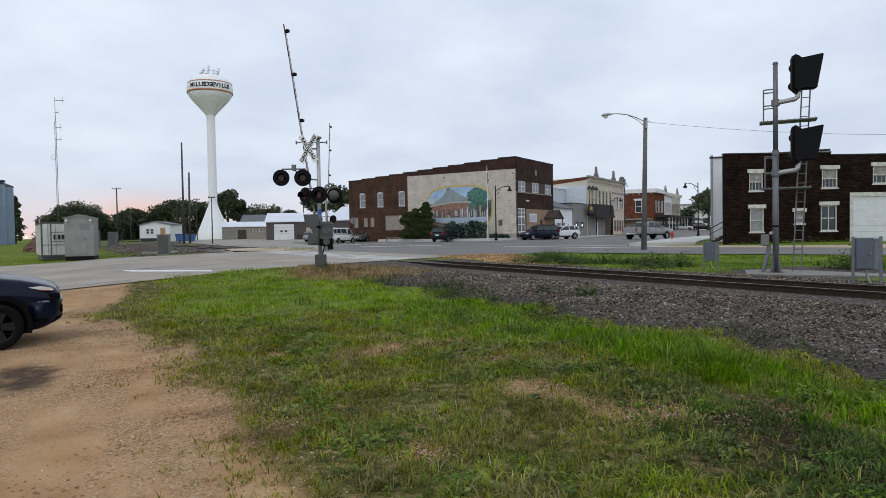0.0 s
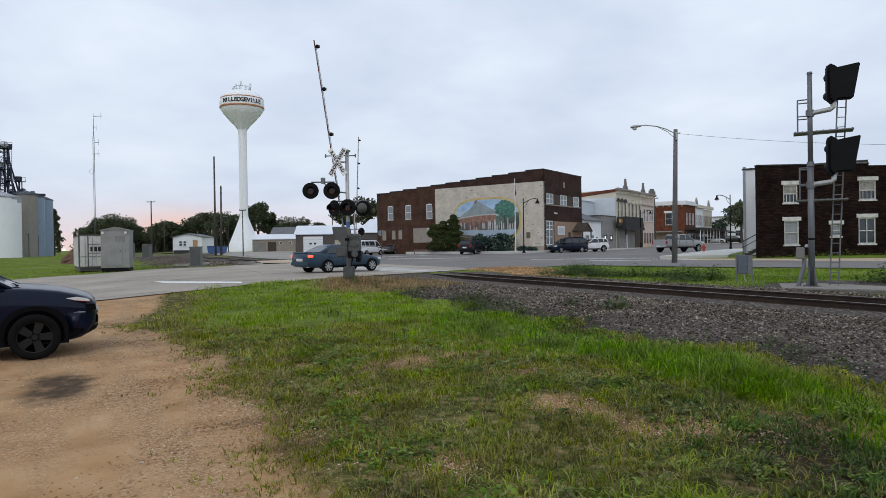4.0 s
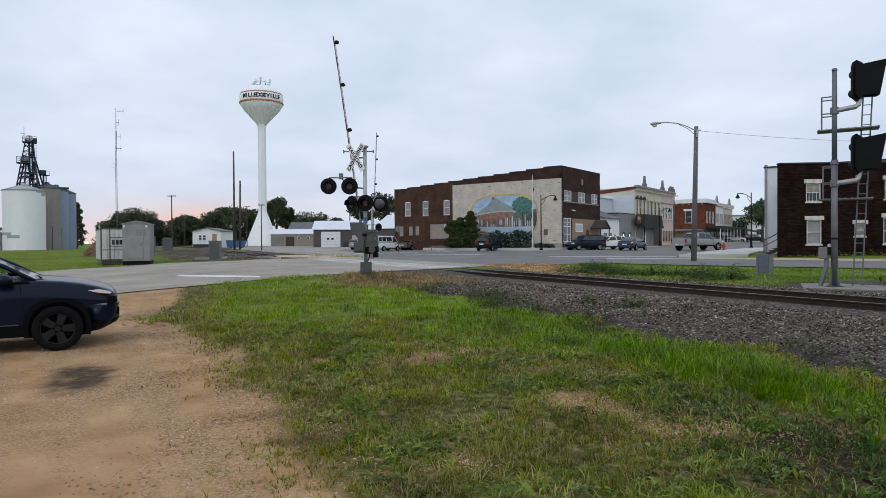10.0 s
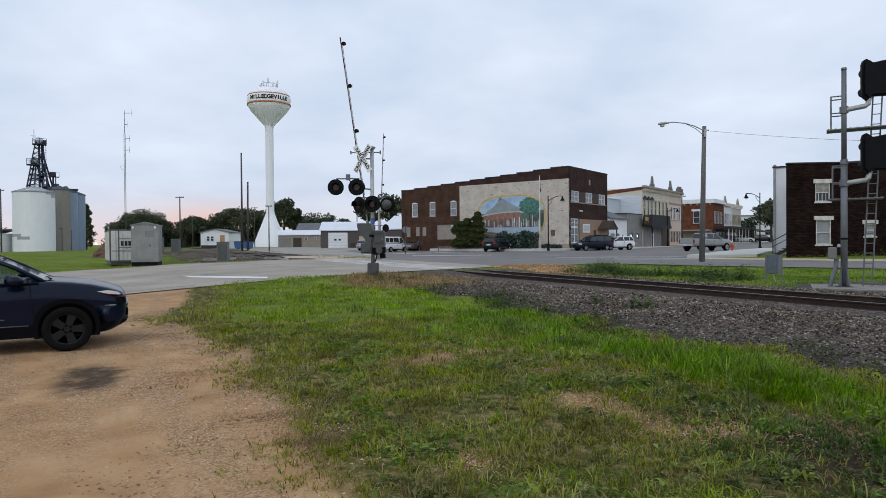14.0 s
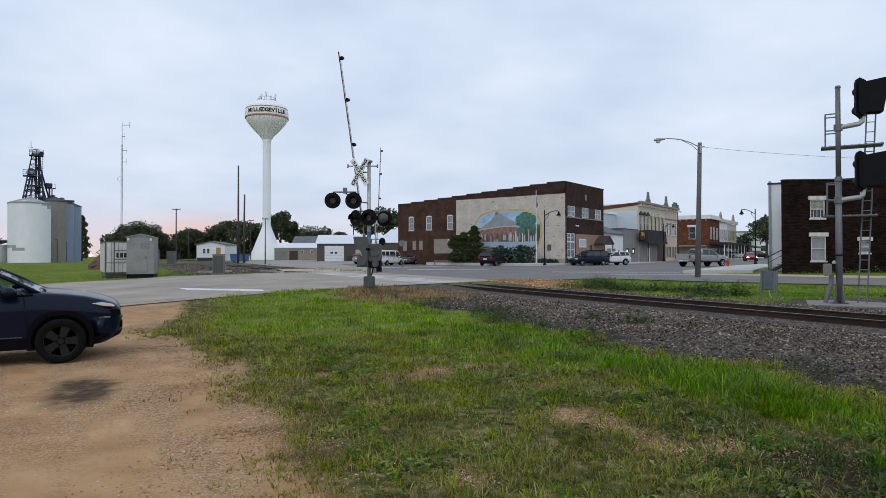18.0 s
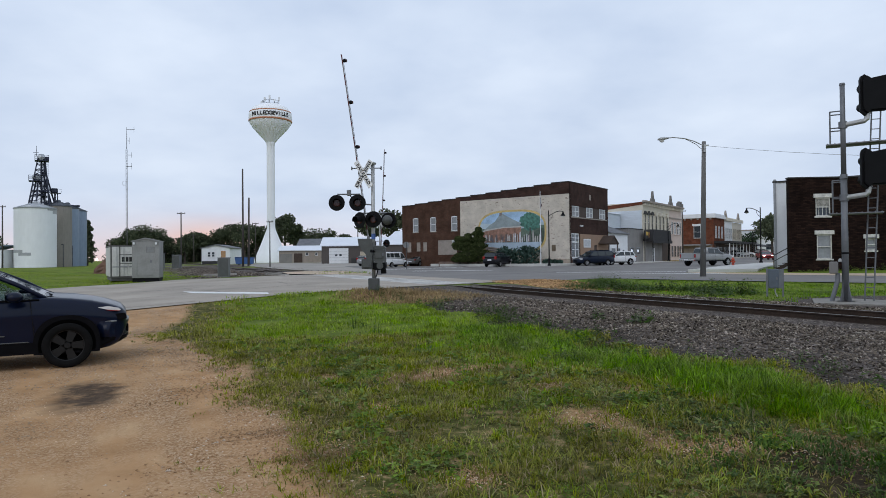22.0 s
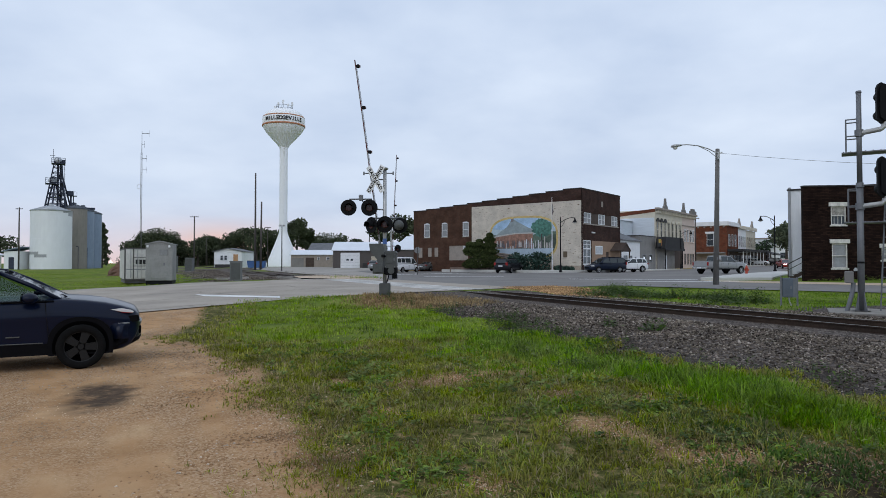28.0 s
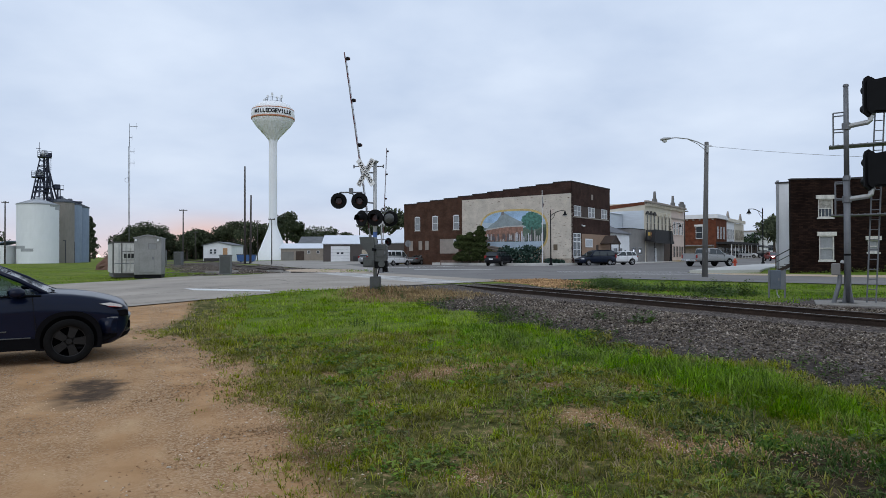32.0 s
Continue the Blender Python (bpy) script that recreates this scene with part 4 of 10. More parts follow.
def white_flank_house():
    """The white-sided building behind the brick one, with its outside stair."""
    ob = thing("white_sided_house", pose(25.45, 49.6, 0.55, 0, 0, -36), "tall narrow white-sided building with an outside stair", "building")
    part("wall", box(0, 8, 0, 12, -0.3, 6.7), white_paint, ob)
    for k in range(26):
        part("siding_board", box(0.02, 5, -0.02, 0.0, 0.1 + k * 0.25, 0.33 + k * 0.25), white_paint, ob)
    part("corner_board", box(-0.18, 0.0, -0.08, 0.2, -0.3, 6.95), galv_grey, ob, "grey downpipe and corner post")
    part("parapet_cap", box(-0.25, 8.05, -0.1, 12, 6.7, 6.82), black_cap, ob)
    st = thing("outside_stair", pose(25.1, 49.0, 0.55, 0, 0, -36), "dark timber outside stair with handrail", "stair")
    for k in range(8):
        part("tread", box(0.28 * k, 0.28 * k + 0.3, -1.2, -0.1, 0.17 * k + 0.13, 0.17 * (k + 1)), brown_wood, st)
    part("stringer", prism([(-0.05, 0), (2.3, 1.36), (2.3, 1.1), (0.3, -0.1)], -1.24, -1.2), brown_wood, st)
    for x, z in ((0.0, 0.1), (1.1, 0.75), (2.2, 1.4)):
        part("baluster", box(x - 0.03, x + 0.03, -1.23, -1.17, z, z + 0.95), brown_wood, st)
    part("handrail", rod((-0.05, -1.2, 1.05), (2.3, -1.2, 2.4), 0.035), black_cap, st)
    part("handrail", rod((-0.05, -1.2, 0.62), (2.3, -1.2, 1.97), 0.025), black_cap, st)
    return ob


white_flank_house()


# ---- railway equipment ----
galv = mat("galvanised_steel", (0.165, 0.17, 0.18), 0.55, 0.4, var=0.22, scale=3, fine=30)
alu = mat("dull_aluminium_paint", (0.42, 0.42, 0.41), 0.45, 0.5, var=0.2, scale=4, fine=30)
dull_steel = mat("dull_grey_steel", (0.088, 0.091, 0.088), 0.6, 0.3, var=0.25, scale=4, fine=30)
black_metal = mat("black_signal_paint", (0.007, 0.007, 0.008), 0.6, var=0.3, scale=4, fine=40, spec=0.12)
red_lens = mat("unlit_red_lens", (0.055, 0.008, 0.006), 0.25, var=0.3, scale=8, fine=40)
red_stripe = mat("red_gate_stripe", (0.10, 0.017, 0.015), 0.6, var=0.35, scale=3, fine=20)
white_stripe = mat("white_gate_stripe", (0.25, 0.24, 0.235), 0.6, var=0.3, scale=3, fine=20)
sign_white = mat("reflective_white", (0.78, 0.78, 0.77), 0.5, var=0.06, scale=3)
ink = mat("black_sign_paint", (0.015, 0.015, 0.015), 0.6)


def letters(text, size, parent, m, material, name="lettering", depth=0.002, spacing=1.0, bold=0.012):
    cu = bpy.data.curves.new(name, "FONT")
    cu.body, cu.size, cu.extrude, cu.align_x, cu.align_y = text, size, depth, "CENTER", "CENTER"
    cu.space_character = spacing
    cu.offset = size * bold
    tmp = bpy.data.objects.new(name, cu)
    scene.collection.objects.link(tmp)
    me = bpy.data.meshes.new_from_object(tmp.evaluated_get(bpy.context.evaluated_depsgraph_get()))
    scene.collection.objects.unlink(tmp)
    bpy.data.objects.remove(tmp)
    me.materials.clear()
    me.materials.append(material)
    ob = new(name, me)
    ob.parent = parent
    ob.matrix_basis = m
    return ob


def flasher(parent, x, y, z, yaw, r=0.32, back=False):
    """A round black target with hood and lens; it faces -y turned by yaw."""
    m = pose(x, y, z, 0, 0, yaw)
    bm = rod((0, 0.0, 0), (0, 0.012, 0), r, r, 32)
    rod((0, 0.012, 0), (0, 0.16, 0), 0.17, 0.12, 20, bm)
    t = part("light_target", bm, black_metal, parent, "round black target of an unlit crossing light", m=m)
    ln = rod((0, -0.02, 0), (0, -0.0005, 0), 0.12, 0.15, 24)
    part("lens", ln, red_lens, t, "unlit red lens")
    # hood: a half shell over the lens
    bm = bmesh.new()
    seg = 16
    for a, b in zip(range(seg), range(1, seg + 1)):
        t0, t1 = [math.radians(-25 + 230 * k / seg) for k in (a, b)]
        vs = [bm.verts.new((rr * math.cos(tt), yy, rr * math.sin(tt))) for rr, tt, yy in ((0.165, t0, 0), (0.165, t1, 0), (0.15, t1, -0.26), (0.15, t0, -0.26))]
        bm.faces.new(vs)
        vs = [bm.verts.new((rr * math.cos(tt), yy, rr * math.sin(tt))) for rr, tt, yy in ((0.16, t1, 0), (0.16, t0, 0), (0.145, t0, -0.26), (0.145, t1, -0.26))]
        bm.faces.new(vs)
    part("hood", bm, black_metal, t)
    if back:
        part("lamp_back", lathe([(0.2, 0.0), (0.195, 0.05), (0.15, 0.12), (0.06, 0.16), (0.01, 0.165)], 24, cap=False), dull_steel, t, "grey domed back of the light", True, m=pose(0, 0.165, 0, -90))
    return t


def gate_arm(parent, base, tip, side=0.0):
    """A striped gate arm raised to the sky, made of short painted lengths."""
    base, tip = Vector(base), Vector(tip)
    d = tip - base
    n = 18
    arm = part("gate_arm", rod(base, base + d * 0.02, 0.06), galv, parent, "raised gate arm with red and white stripes")
    for k in range(n):
        a, b = base + d * k / n, base + d * (k + 1) / n
        w = 0.155 - 0.055 * k / n
        bm = bmesh.new()
        m = Matrix.Translation((a + b) / 2) @ d.to_track_quat("Z", "Y").to_matrix().to_4x4()
        box(-w * 0.5, w * 0.5, -0.02, 0.02, -d.length / n / 2, d.length / n / 2, 0.004, bm)
        bmesh.ops.transform(bm, verts=bm.verts, matrix=m)
        part("stripe", bm, red_stripe if k % 2 else white_stripe, arm)
    for f in (0.5, 0.74, 0.965):
        p = base + d * f
        lp = part("arm_light", lathe([(0.03, -0.07), (0.075, -0.05), (0.08, 0.03), (0.05, 0.07)], 14), black_metal, arm, "small dark gate light", m=Matrix.Translation(p + Vector((0.1, -0.03, 0))))
        part("arm_lens", rod((0.06, 0, 0), (0.1, 0, 0), 0.055), red_lens, lp)
        part("light_clip", rod((-0.12, 0.02, 0), (0, 0, 0), 0.02), black_metal, lp)
    wire = [base + d * f + Vector((0.05, -0.03, 0)) for f in (0.1, 0.3, 0.5, 0.74, 0.965)]
    part("arm_cable", pipe(wire, 0.008, 5), black_metal, arm)
    return arm


def crossing_signal():
    ob = thing("crossing_signal", pose(-2.98, 25.5, 0.5), "railway crossing signal with raised gate, black round lights and crossbuck", "crossing signal")
    base = part("foundation_box", box(-0.2, 0.22, -0.2, 0.2, -0.25, 0.42, 0.03), dull_steel, ob, "grey junction base")
    part("base_bolts", box(-0.26, 0.28, -0.26, 0.26, -0.25, -0.1, 0.01), concrete, base)
    part("mast", rod((0, 0, 0.3), (0, 0, 4.93), 0.078, 0.074, 16), alu, ob, "aluminium mast", True)
    part("mast_cap", lathe([(0.075, 4.9), (0.075, 4.97), (0.02, 5.0)], 14), galv, ob)
    part("blue_band", rod((0, 0, 1.98), (0, 0, 2.2), 0.085, 0.085, 16), mat("blue_tag", (0.06, 0.13, 0.36), 0.5), ob, "blue identification band")
    part("cross_rod", rod((-0.85, 0.05, 4.83), (0.33, 0.05, 4.83), 0.022), galv, ob)
    for x in (-0.85, 0.33):
        part("rod_end", rod((x, 0.05, 4.76), (x, 0.05, 4.9), 0.03), galv, ob)
    # crossbuck, turned towards the road
    turn = pose(-0.36, -0.12, 4.57, 0, 0, -22)
    for k, (a, words) in enumerate(((57, "CROSSING"), (-57, "RAILROAD"))):
        bl = part("crossbuck_blade", box(-0.62, 0.62, -0.006 - 0.012 * k, 0.006 - 0.012 * k, -0.115, 0.115, 0.003), sign_white, ob, "white blade of the crossbuck sign", m=turn @ pose(0, 0, 0, 0, -a, 0))
        if k:
            letters(words, 0.185, bl, pose(0, -0.022, 0, 90), ink, spacing=1.15, bold=0.03)
        else:
            letters("CROS", 0.185, bl, pose(-0.33, -0.022, 0, 90), ink, spacing=1.15, bold=0.03)
            letters("SING", 0.185, bl, pose(0.34, -0.022, 0, 90), ink, spacing=1.15, bold=0.03)
        part("backing_strap", box(-0.2, 0.2, 0.01, 0.03, -0.03, 0.03), galv, bl)
    part("buck_bracket", rod((-0.3, -0.05, 4.57), (0, 0, 4.57), 0.03), galv, ob)
    # upper pair of lights
    part("light_arm", pipe([(0, 0, 3.35), (-0.35, -0.05, 3.38), (-0.62, -0.08, 3.42)], 0.03), galv, ob)
    part("light_crossarm", rod((-1.42, -0.06, 3.78), (-0.5, -0.06, 3.78), 0.028), galv, ob)
    part("junction_box", box(-1.03, -0.87, -0.14, 0.02, 3.72, 3.95, 0.015), galv, ob)
    part("arm_drop", rod((-0.95, -0.06, 3.78), (-0.62, -0.08, 3.42), 0.025), galv, ob)
    flasher(ob, -1.44, -0.1, 3.44, 8)
    flasher(ob, -0.6, -0.16, 3.43, 4, 0.33)
    # lower pair and the back of the rear light
    part("light_crossarm", rod((-0.6, -0.02, 3.02), (0.75, 0.02, 3.02), 0.028), galv, ob)
    flasher(ob, -0.53, -0.12, 2.74, -38, 0.32)
    flasher(ob, 0.02, -0.18, 2.76, -8, 0.33)
    flasher(ob, 0.62, -0.1, 2.72, 172, 0.31, True)
    # gate machine, counterweight and arm
    gm = part("gate_machine", prism([(0.0, 1.06), (0.0, 1.5), (0.05, 1.62), (0.42, 1.64), (0.48, 1.56), (0.49, 1.12), (0.44, 1.03), (0.06, 1.02)], -0.27, 0.28), dull_steel, ob, "grey gate machine housing")
    part("machine_lid", prism([(-0.02, 1.60), (0.04, 1.68), (0.44, 1.70), (0.51, 1.62), (0.47, 1.60), (0.02, 1.585)], -0.3, 0.31), dull_steel, gm)
    part("cover_rib", box(0.08, 0.4, -0.285, -0.268, 1.2, 1.5, 0.02), dull_steel, gm)
    part("cover_latch", box(0.38, 0.44, -0.31, -0.27, 1.3, 1.42, 0.01), galv, gm)
    part("machine_base", prism([(-0.04, 0.80), (0.0, 1.05), (0.5, 1.05), (0.52, 0.86), (0.44, 0.76), (0.1, 0.74)], -0.22, 0.24), black_metal, gm, "dark lower gear case")
    part("gear_boss", rod((0.28, -0.3, 0.92), (0.28, -0.2, 0.92), 0.13, 0.13, 18), dull_steel, gm)
    for bx, bz in ((0.06, 1.08), (0.43, 1.08), (0.06, 1.55), (0.43, 1.55)):
        part("cover_bolt", rod((bx, -0.29, bz), (bx, -0.265, bz), 0.02, 0.02, 8), galv, gm)
    part("machine_bracket", box(-0.12, 0.1, -0.12, 0.12, 1.1, 1.3, 0.01), galv, gm)
    part("machine_bracket", box(-0.12, 0.1, -0.12, 0.12, 0.8, 0.9, 0.01), galv, gm)
    part("machine_foot", box(0.3, 0.5, -0.12, 0.16, 0.6, 0.78, 0.02), black_metal, gm)
    cw = part("counterweight_arm", prism([(-0.58, 1.99), (-0.54, 1.7), (-0.26, 1.36), (-0.24, 1.2), (-0.02, 1.2), (0.02, 1.55), (-0.02, 1.99)], -0.38, -0.28), dull_steel, ob, "curved grey counterweight bracket")
    part("weight_plate", box(-0.43, 0.0, -0.4, -0.22, 0.8, 1.2, 0.015), dull_steel, cw)
    part("weight_plate", box(-0.38, -0.05, -0.46, -0.4, 0.85, 1.12, 0.01), dull_steel, cw)
    part("slot", box(-0.4, -0.1, -0.345, -0.338, 1.82, 1.88), black_metal, cw)
    part("shaft", rod((-0.05, -0.4, 1.5), (0.2, 0.1, 1.5), 0.06), black_metal, cw)
    gate_arm(ob, (-0.22, 0.28, 1.95), (-1.27, 0.28, 9.5))
    part("cable", pipe([(0.1, 0.05, 0.95), (0.16, 0.05, 0.75), (0.12, 0.02, 0.55), (0.06, 0, 0.4)], 0.025), black_metal, ob)
    bell = part("bell", lathe([(0.02, 0), (0.13, 0.02), (0.15, 0.08), (0.05, 0.13)], 18), alu, ob, m=pose(0, 0, 4.95))
    return ob


crossing_signal()


def far_crossing_signal():
    x, y = -5.55, 52.0
    ob = thing("crossing_signal", pose(x, y, pave(x, y)), "far crossing signal with raised striped gate arm", "crossing signal")
    part("mast", rod((0, 0, 0), (0, 0, 4.8), 0.07, 0.06, 12), alu, ob)
    part("foundation_box", box(-0.2, 0.2, -0.2, 0.2, 0, 0.4, 0.03), galv, ob)
    gate_arm(ob, (0.1, -0.2, 1.9), (0.45, -0.2, 10.2))
    gm = part("gate_machine", box(-0.5, -0.12, -0.25, 0.3, 1.0, 1.75, 0.04), galv, ob)
    part("weight_plate", box(-0.1, 0.25, -0.3, -0.2, 1.0, 1.4, 0.015), galv, gm)
    part("light_crossarm", rod((-0.65, 0, 2.75), (0.65, 0, 2.75), 0.03), galv, ob)
    flasher(ob, -0.55, -0.1, 2.55, -30)
    flasher(ob, 0.55, -0.1, 2.55, -30)
    turn = pose(0, 0.1, 4.3, 0, 0, 130)
    for a in (45, -45):
        part("crossbuck_blade", box(-0.6, 0.6, -0.006, 0.006, -0.11, 0.11), sign_white, ob, m=turn @ pose(0, 0.012 if a > 0 else 0, 0, 0, a, 0))


far_crossing_signal()


def railway_signal():
    x, y = 12.22, 19.75
    g = 0.2
    side, back = Vector((0.86, -0.51, 0)), Vector((0.51, 0.86, 0))
    ob = thing("railway_signal", pose(x, y, g, 0, 0, math.degrees(math.atan2(-0.51, 0.86))), "tall grey signal mast with two black heads, platforms and ladder", "railway signal")
    # local x: across the view to the right; local y: away from the viewer
    part("mast", rod((0, 0, 0.1), (0, 0, 3.9), 0.095, 0.088, 20), galv, ob, "", True)
    part("upper_mast", rod((0, 0, 3.9), (0, 0, 6.72), 0.075, 0.07, 20), galv, ob, "", True)
    part("mast_collar", rod((0, 0, 3.82), (0, 0, 3.96), 0.11, 0.1, 20), galv, ob)
    part("mast_cap", rod((0, 0, 6.72), (0, 0, 6.78), 0.085, 0.07, 20), galv, ob)
    part("mast_band", rod((0, 0, 1.5), (0, 0, 1.56), 0.1, 0.1, 20), black_metal, ob)
    for k in range(4):
        a = math.radians(45 + 90 * k)
        c, s = math.cos(a), math.sin(a)
        part("base_fin", prism([(0, 0), (0.22, 0), (0.07, 0.75), (0, 0.75)], -0.012, 0.012), galv, ob, m=pose(0, 0, 0.03, 0, 0, 45 + 90 * k))
    part("base_plate", box(-0.25, 0.25, -0.25, 0.25, 0.0, 0.05, 0.01), galv, ob)
    jb = part("relay_box", box(-0.42, -0.2, -0.14, 0.14, 0.9, 1.27, 0.02), mat("tan_grey_box", (0.17, 0.16, 0.15), 0.6, var=0.15), ob, "grey cable box on a bent pipe")
    part("conduit", pipe([(-0.2, 0, 0.92), (-0.22, -0.02, 0.65), (-0.36, -0.04, 0.1), (-0.38, -0.05, 0.0)], 0.065, 12), galv, jb)
    part("box_lid", box(-0.43, -0.19, -0.155, -0.135, 0.92, 1.25), mat("tan_grey_box", (0.17, 0.16, 0.15)), jb)
    part("dome", lathe([(0.06, 0), (0.06, 0.05), (0.02, 0.1)], 12), alu, jb, m=pose(-0.13, 0, 1.27))

    def deck(z, x0, x1, y0, y1, rail_left):
        d = part("platform", box(x0, x1, y0, y1, z - 0.03, z + 0.01, 0.005), galv, ob, "steel grating platform with railings")
        for k in range(9):
            part("grating_bar", box(x0 + 0.05 + (x1 - x0 - 0.1) * k / 8 - 0.012, x0 + 0.05 + (x1 - x0 - 0.1) * k / 8 + 0.012, y0, y1, z + 0.011, z + 0.03), galv, d)
        posts = [(x0 + 0.12, y0 + 0.04), (x0 + 0.12, y1 - 0.04), (rail_left, y1 - 0.04), (rail_left, y0 + 0.04)]
        for px, py in posts:
            part("rail_post", rod((px, py, z), (px, py, z + 1.02), 0.022, 0.022, 8), galv, d)
        for zz in (0.5, 1.02):
            part("guard_rail", pipe([(posts[3][0], posts[3][1], z + zz), (posts[0][0], posts[0][1], z + zz), (posts[1][0], posts[1][1], z + zz), (posts[2][0], posts[2][1], z + zz)], 0.02, 8), galv, d)
        return d

    deck(4.93, -0.46, 1.18, 0.1, 0.75, 0.05)
    deck(2.77, -0.42, 1.02, 0.1, 0.75, 0.05)

    def head(z, arm_z):
        m = Matrix.Translation((0.88, 0.05, z)) @ pose(0, 0, 0, 0, 0, 20)
        # board in local x-z; the lights look to +y of this frame, which is down the line
        o = [(-0.47, -0.5), (-0.33, -0.64), (-0.23, -0.52), (0.22, -0.51), (0.29, -0.46), (0.48, 0.57), (0.44, 0.6), (-0.21, 0.48), (-0.26, 0.55), (-0.35, 0.61), (-0.43, 0.56), (-0.47, 0.45)]
        h = part("signal_head", prism(o, -0.06, 0.06), black_metal, ob, "black signal head seen from behind", m=m)
        part("back_cover", prism([(x * 0.88 + 0.01, zz * 0.9) for x, zz in o], -0.13, -0.06), black_metal, h)
        for dx, dz in ((-0.24, 0.28), (0.16, 0.24), (-0.26, -0.3)):
            part("hood", rod((dx, 0.06, dz), (dx, 0.42, dz - 0.02), 0.15, 0.14, 18), black_metal, h)
            part("lens", rod((dx, 0.42, dz - 0.02), (dx, 0.422, dz - 0.02), 0.1, 0.1, 14), mat("dark_lens", (0.02, 0.02, 0.025), 0.2), h)
        part("cover_hinge", rod((-0.4, -0.14, -0.4), (-0.4, -0.14, 0.4), 0.02, 0.02, 8), black_metal, h)
        a = part("head_arm", pipe([(0.06, -0.02, arm_z), (0.55, -0.04, arm_z + 0.06), (0.62, -0.02, arm_z + 0.12), (0.64, 0, arm_z + 0.3)], 0.075, 12), alu, ob, "bent grey pipe arm")
        part("arm_socket", rod((0.64, 0, arm_z + 0.28), (0.64, 0, z - 0.5), 0.1, 0.08, 12), galv, a)
        part("arm_clamp", rod((0, 0, arm_z - 0.1), (0, 0, arm_z + 0.1), 0.12, 0.12, 16), galv, a)

    head(6.33, 5.48)
    head(4.1, 3.24)
    lad = part("ladder", rod((0.5, 0.5, 0.02), (0.78, 0.7, 6.02), 0.022, 0.022, 8), galv, ob, "steel ladder up to the platforms")
    part("stile", rod((0.74, 0.55, 0.02), (1.02, 0.75, 6.02), 0.022, 0.022, 8), galv, lad)
    for k in range(19):
        f = (k + 0.5) / 19.5
        part("rung", rod((0.5 + 0.28 * f, 0.5 + 0.2 * f, 6.0 * f), (0.74 + 0.28 * f, 0.55 + 0.2 * f, 6.0 * f), 0.014, 0.014, 6), galv, lad)
    return ob


railway_signal()
pad = tagged(part("signal_pad", slab([(11.0, 19.3), (12.2, 18.4), (15.5, 16.2), (17.0, 17.6), (14.2, 20.9), (12.0, 21.2)], 0.05, 0.25), mat("pale_gravel_pad", (0.23, 0.215, 0.19), 0.95, var=0.3, scale=2.5, fine=25, bump=0.015)), "raised pad of pale gravel under the signal", "gravel pad", "", "structure")


def track_cabinet(x, y, rz, s=1.0):
    ob = thing("track_cabinet", pose(x, y, float(z_ground(x, y)), 0, 0, rz) @ Matrix.Diagonal((s, s, s, 1)), "blue-grey metal cabinet on two galvanised posts beside the track", "cabinet", "cabinets beside the track")
    grey = mat("blue_grey_cabinet", (0.10, 0.12, 0.148), 0.65, 0.1, var=0.2, scale=2, fine=20)
    part("case", box(-0.22, 0.22, -0.1, 0.1, 0.42, 1.32, 0.015), grey, ob)
    part("door", box(-0.2, 0.2, -0.115, -0.1, 0.45, 1.29, 0.006), grey, ob)
    part("side_panel", box(0.22, 0.36, -0.06, 0.09, 0.42, 1.3, 0.01), mat("light_grey_panel", (0.16, 0.175, 0.19), 0.65, 0.15), ob)
    part("handle", box(0.1, 0.16, -0.14, -0.115, 0.82, 0.95, 0.005), galv, ob)
    for px in (-0.27, 0.4):
        part("post", box(px - 0.035, px + 0.035, -0.035, 0.035, -0.3, 1.36), galv, ob)
    part("cable_pipe", pipe([(0.05, 0.0, 0.42), (0.08, 0.02, 0.2), (0.2, 0.05, -0.05)], 0.03, 8), alu, ob)
    return ob


track_cabinet(11.3, 22.3, -20, 0.74)
track_cabinet(11.95, 15.5, -28, 0.9)


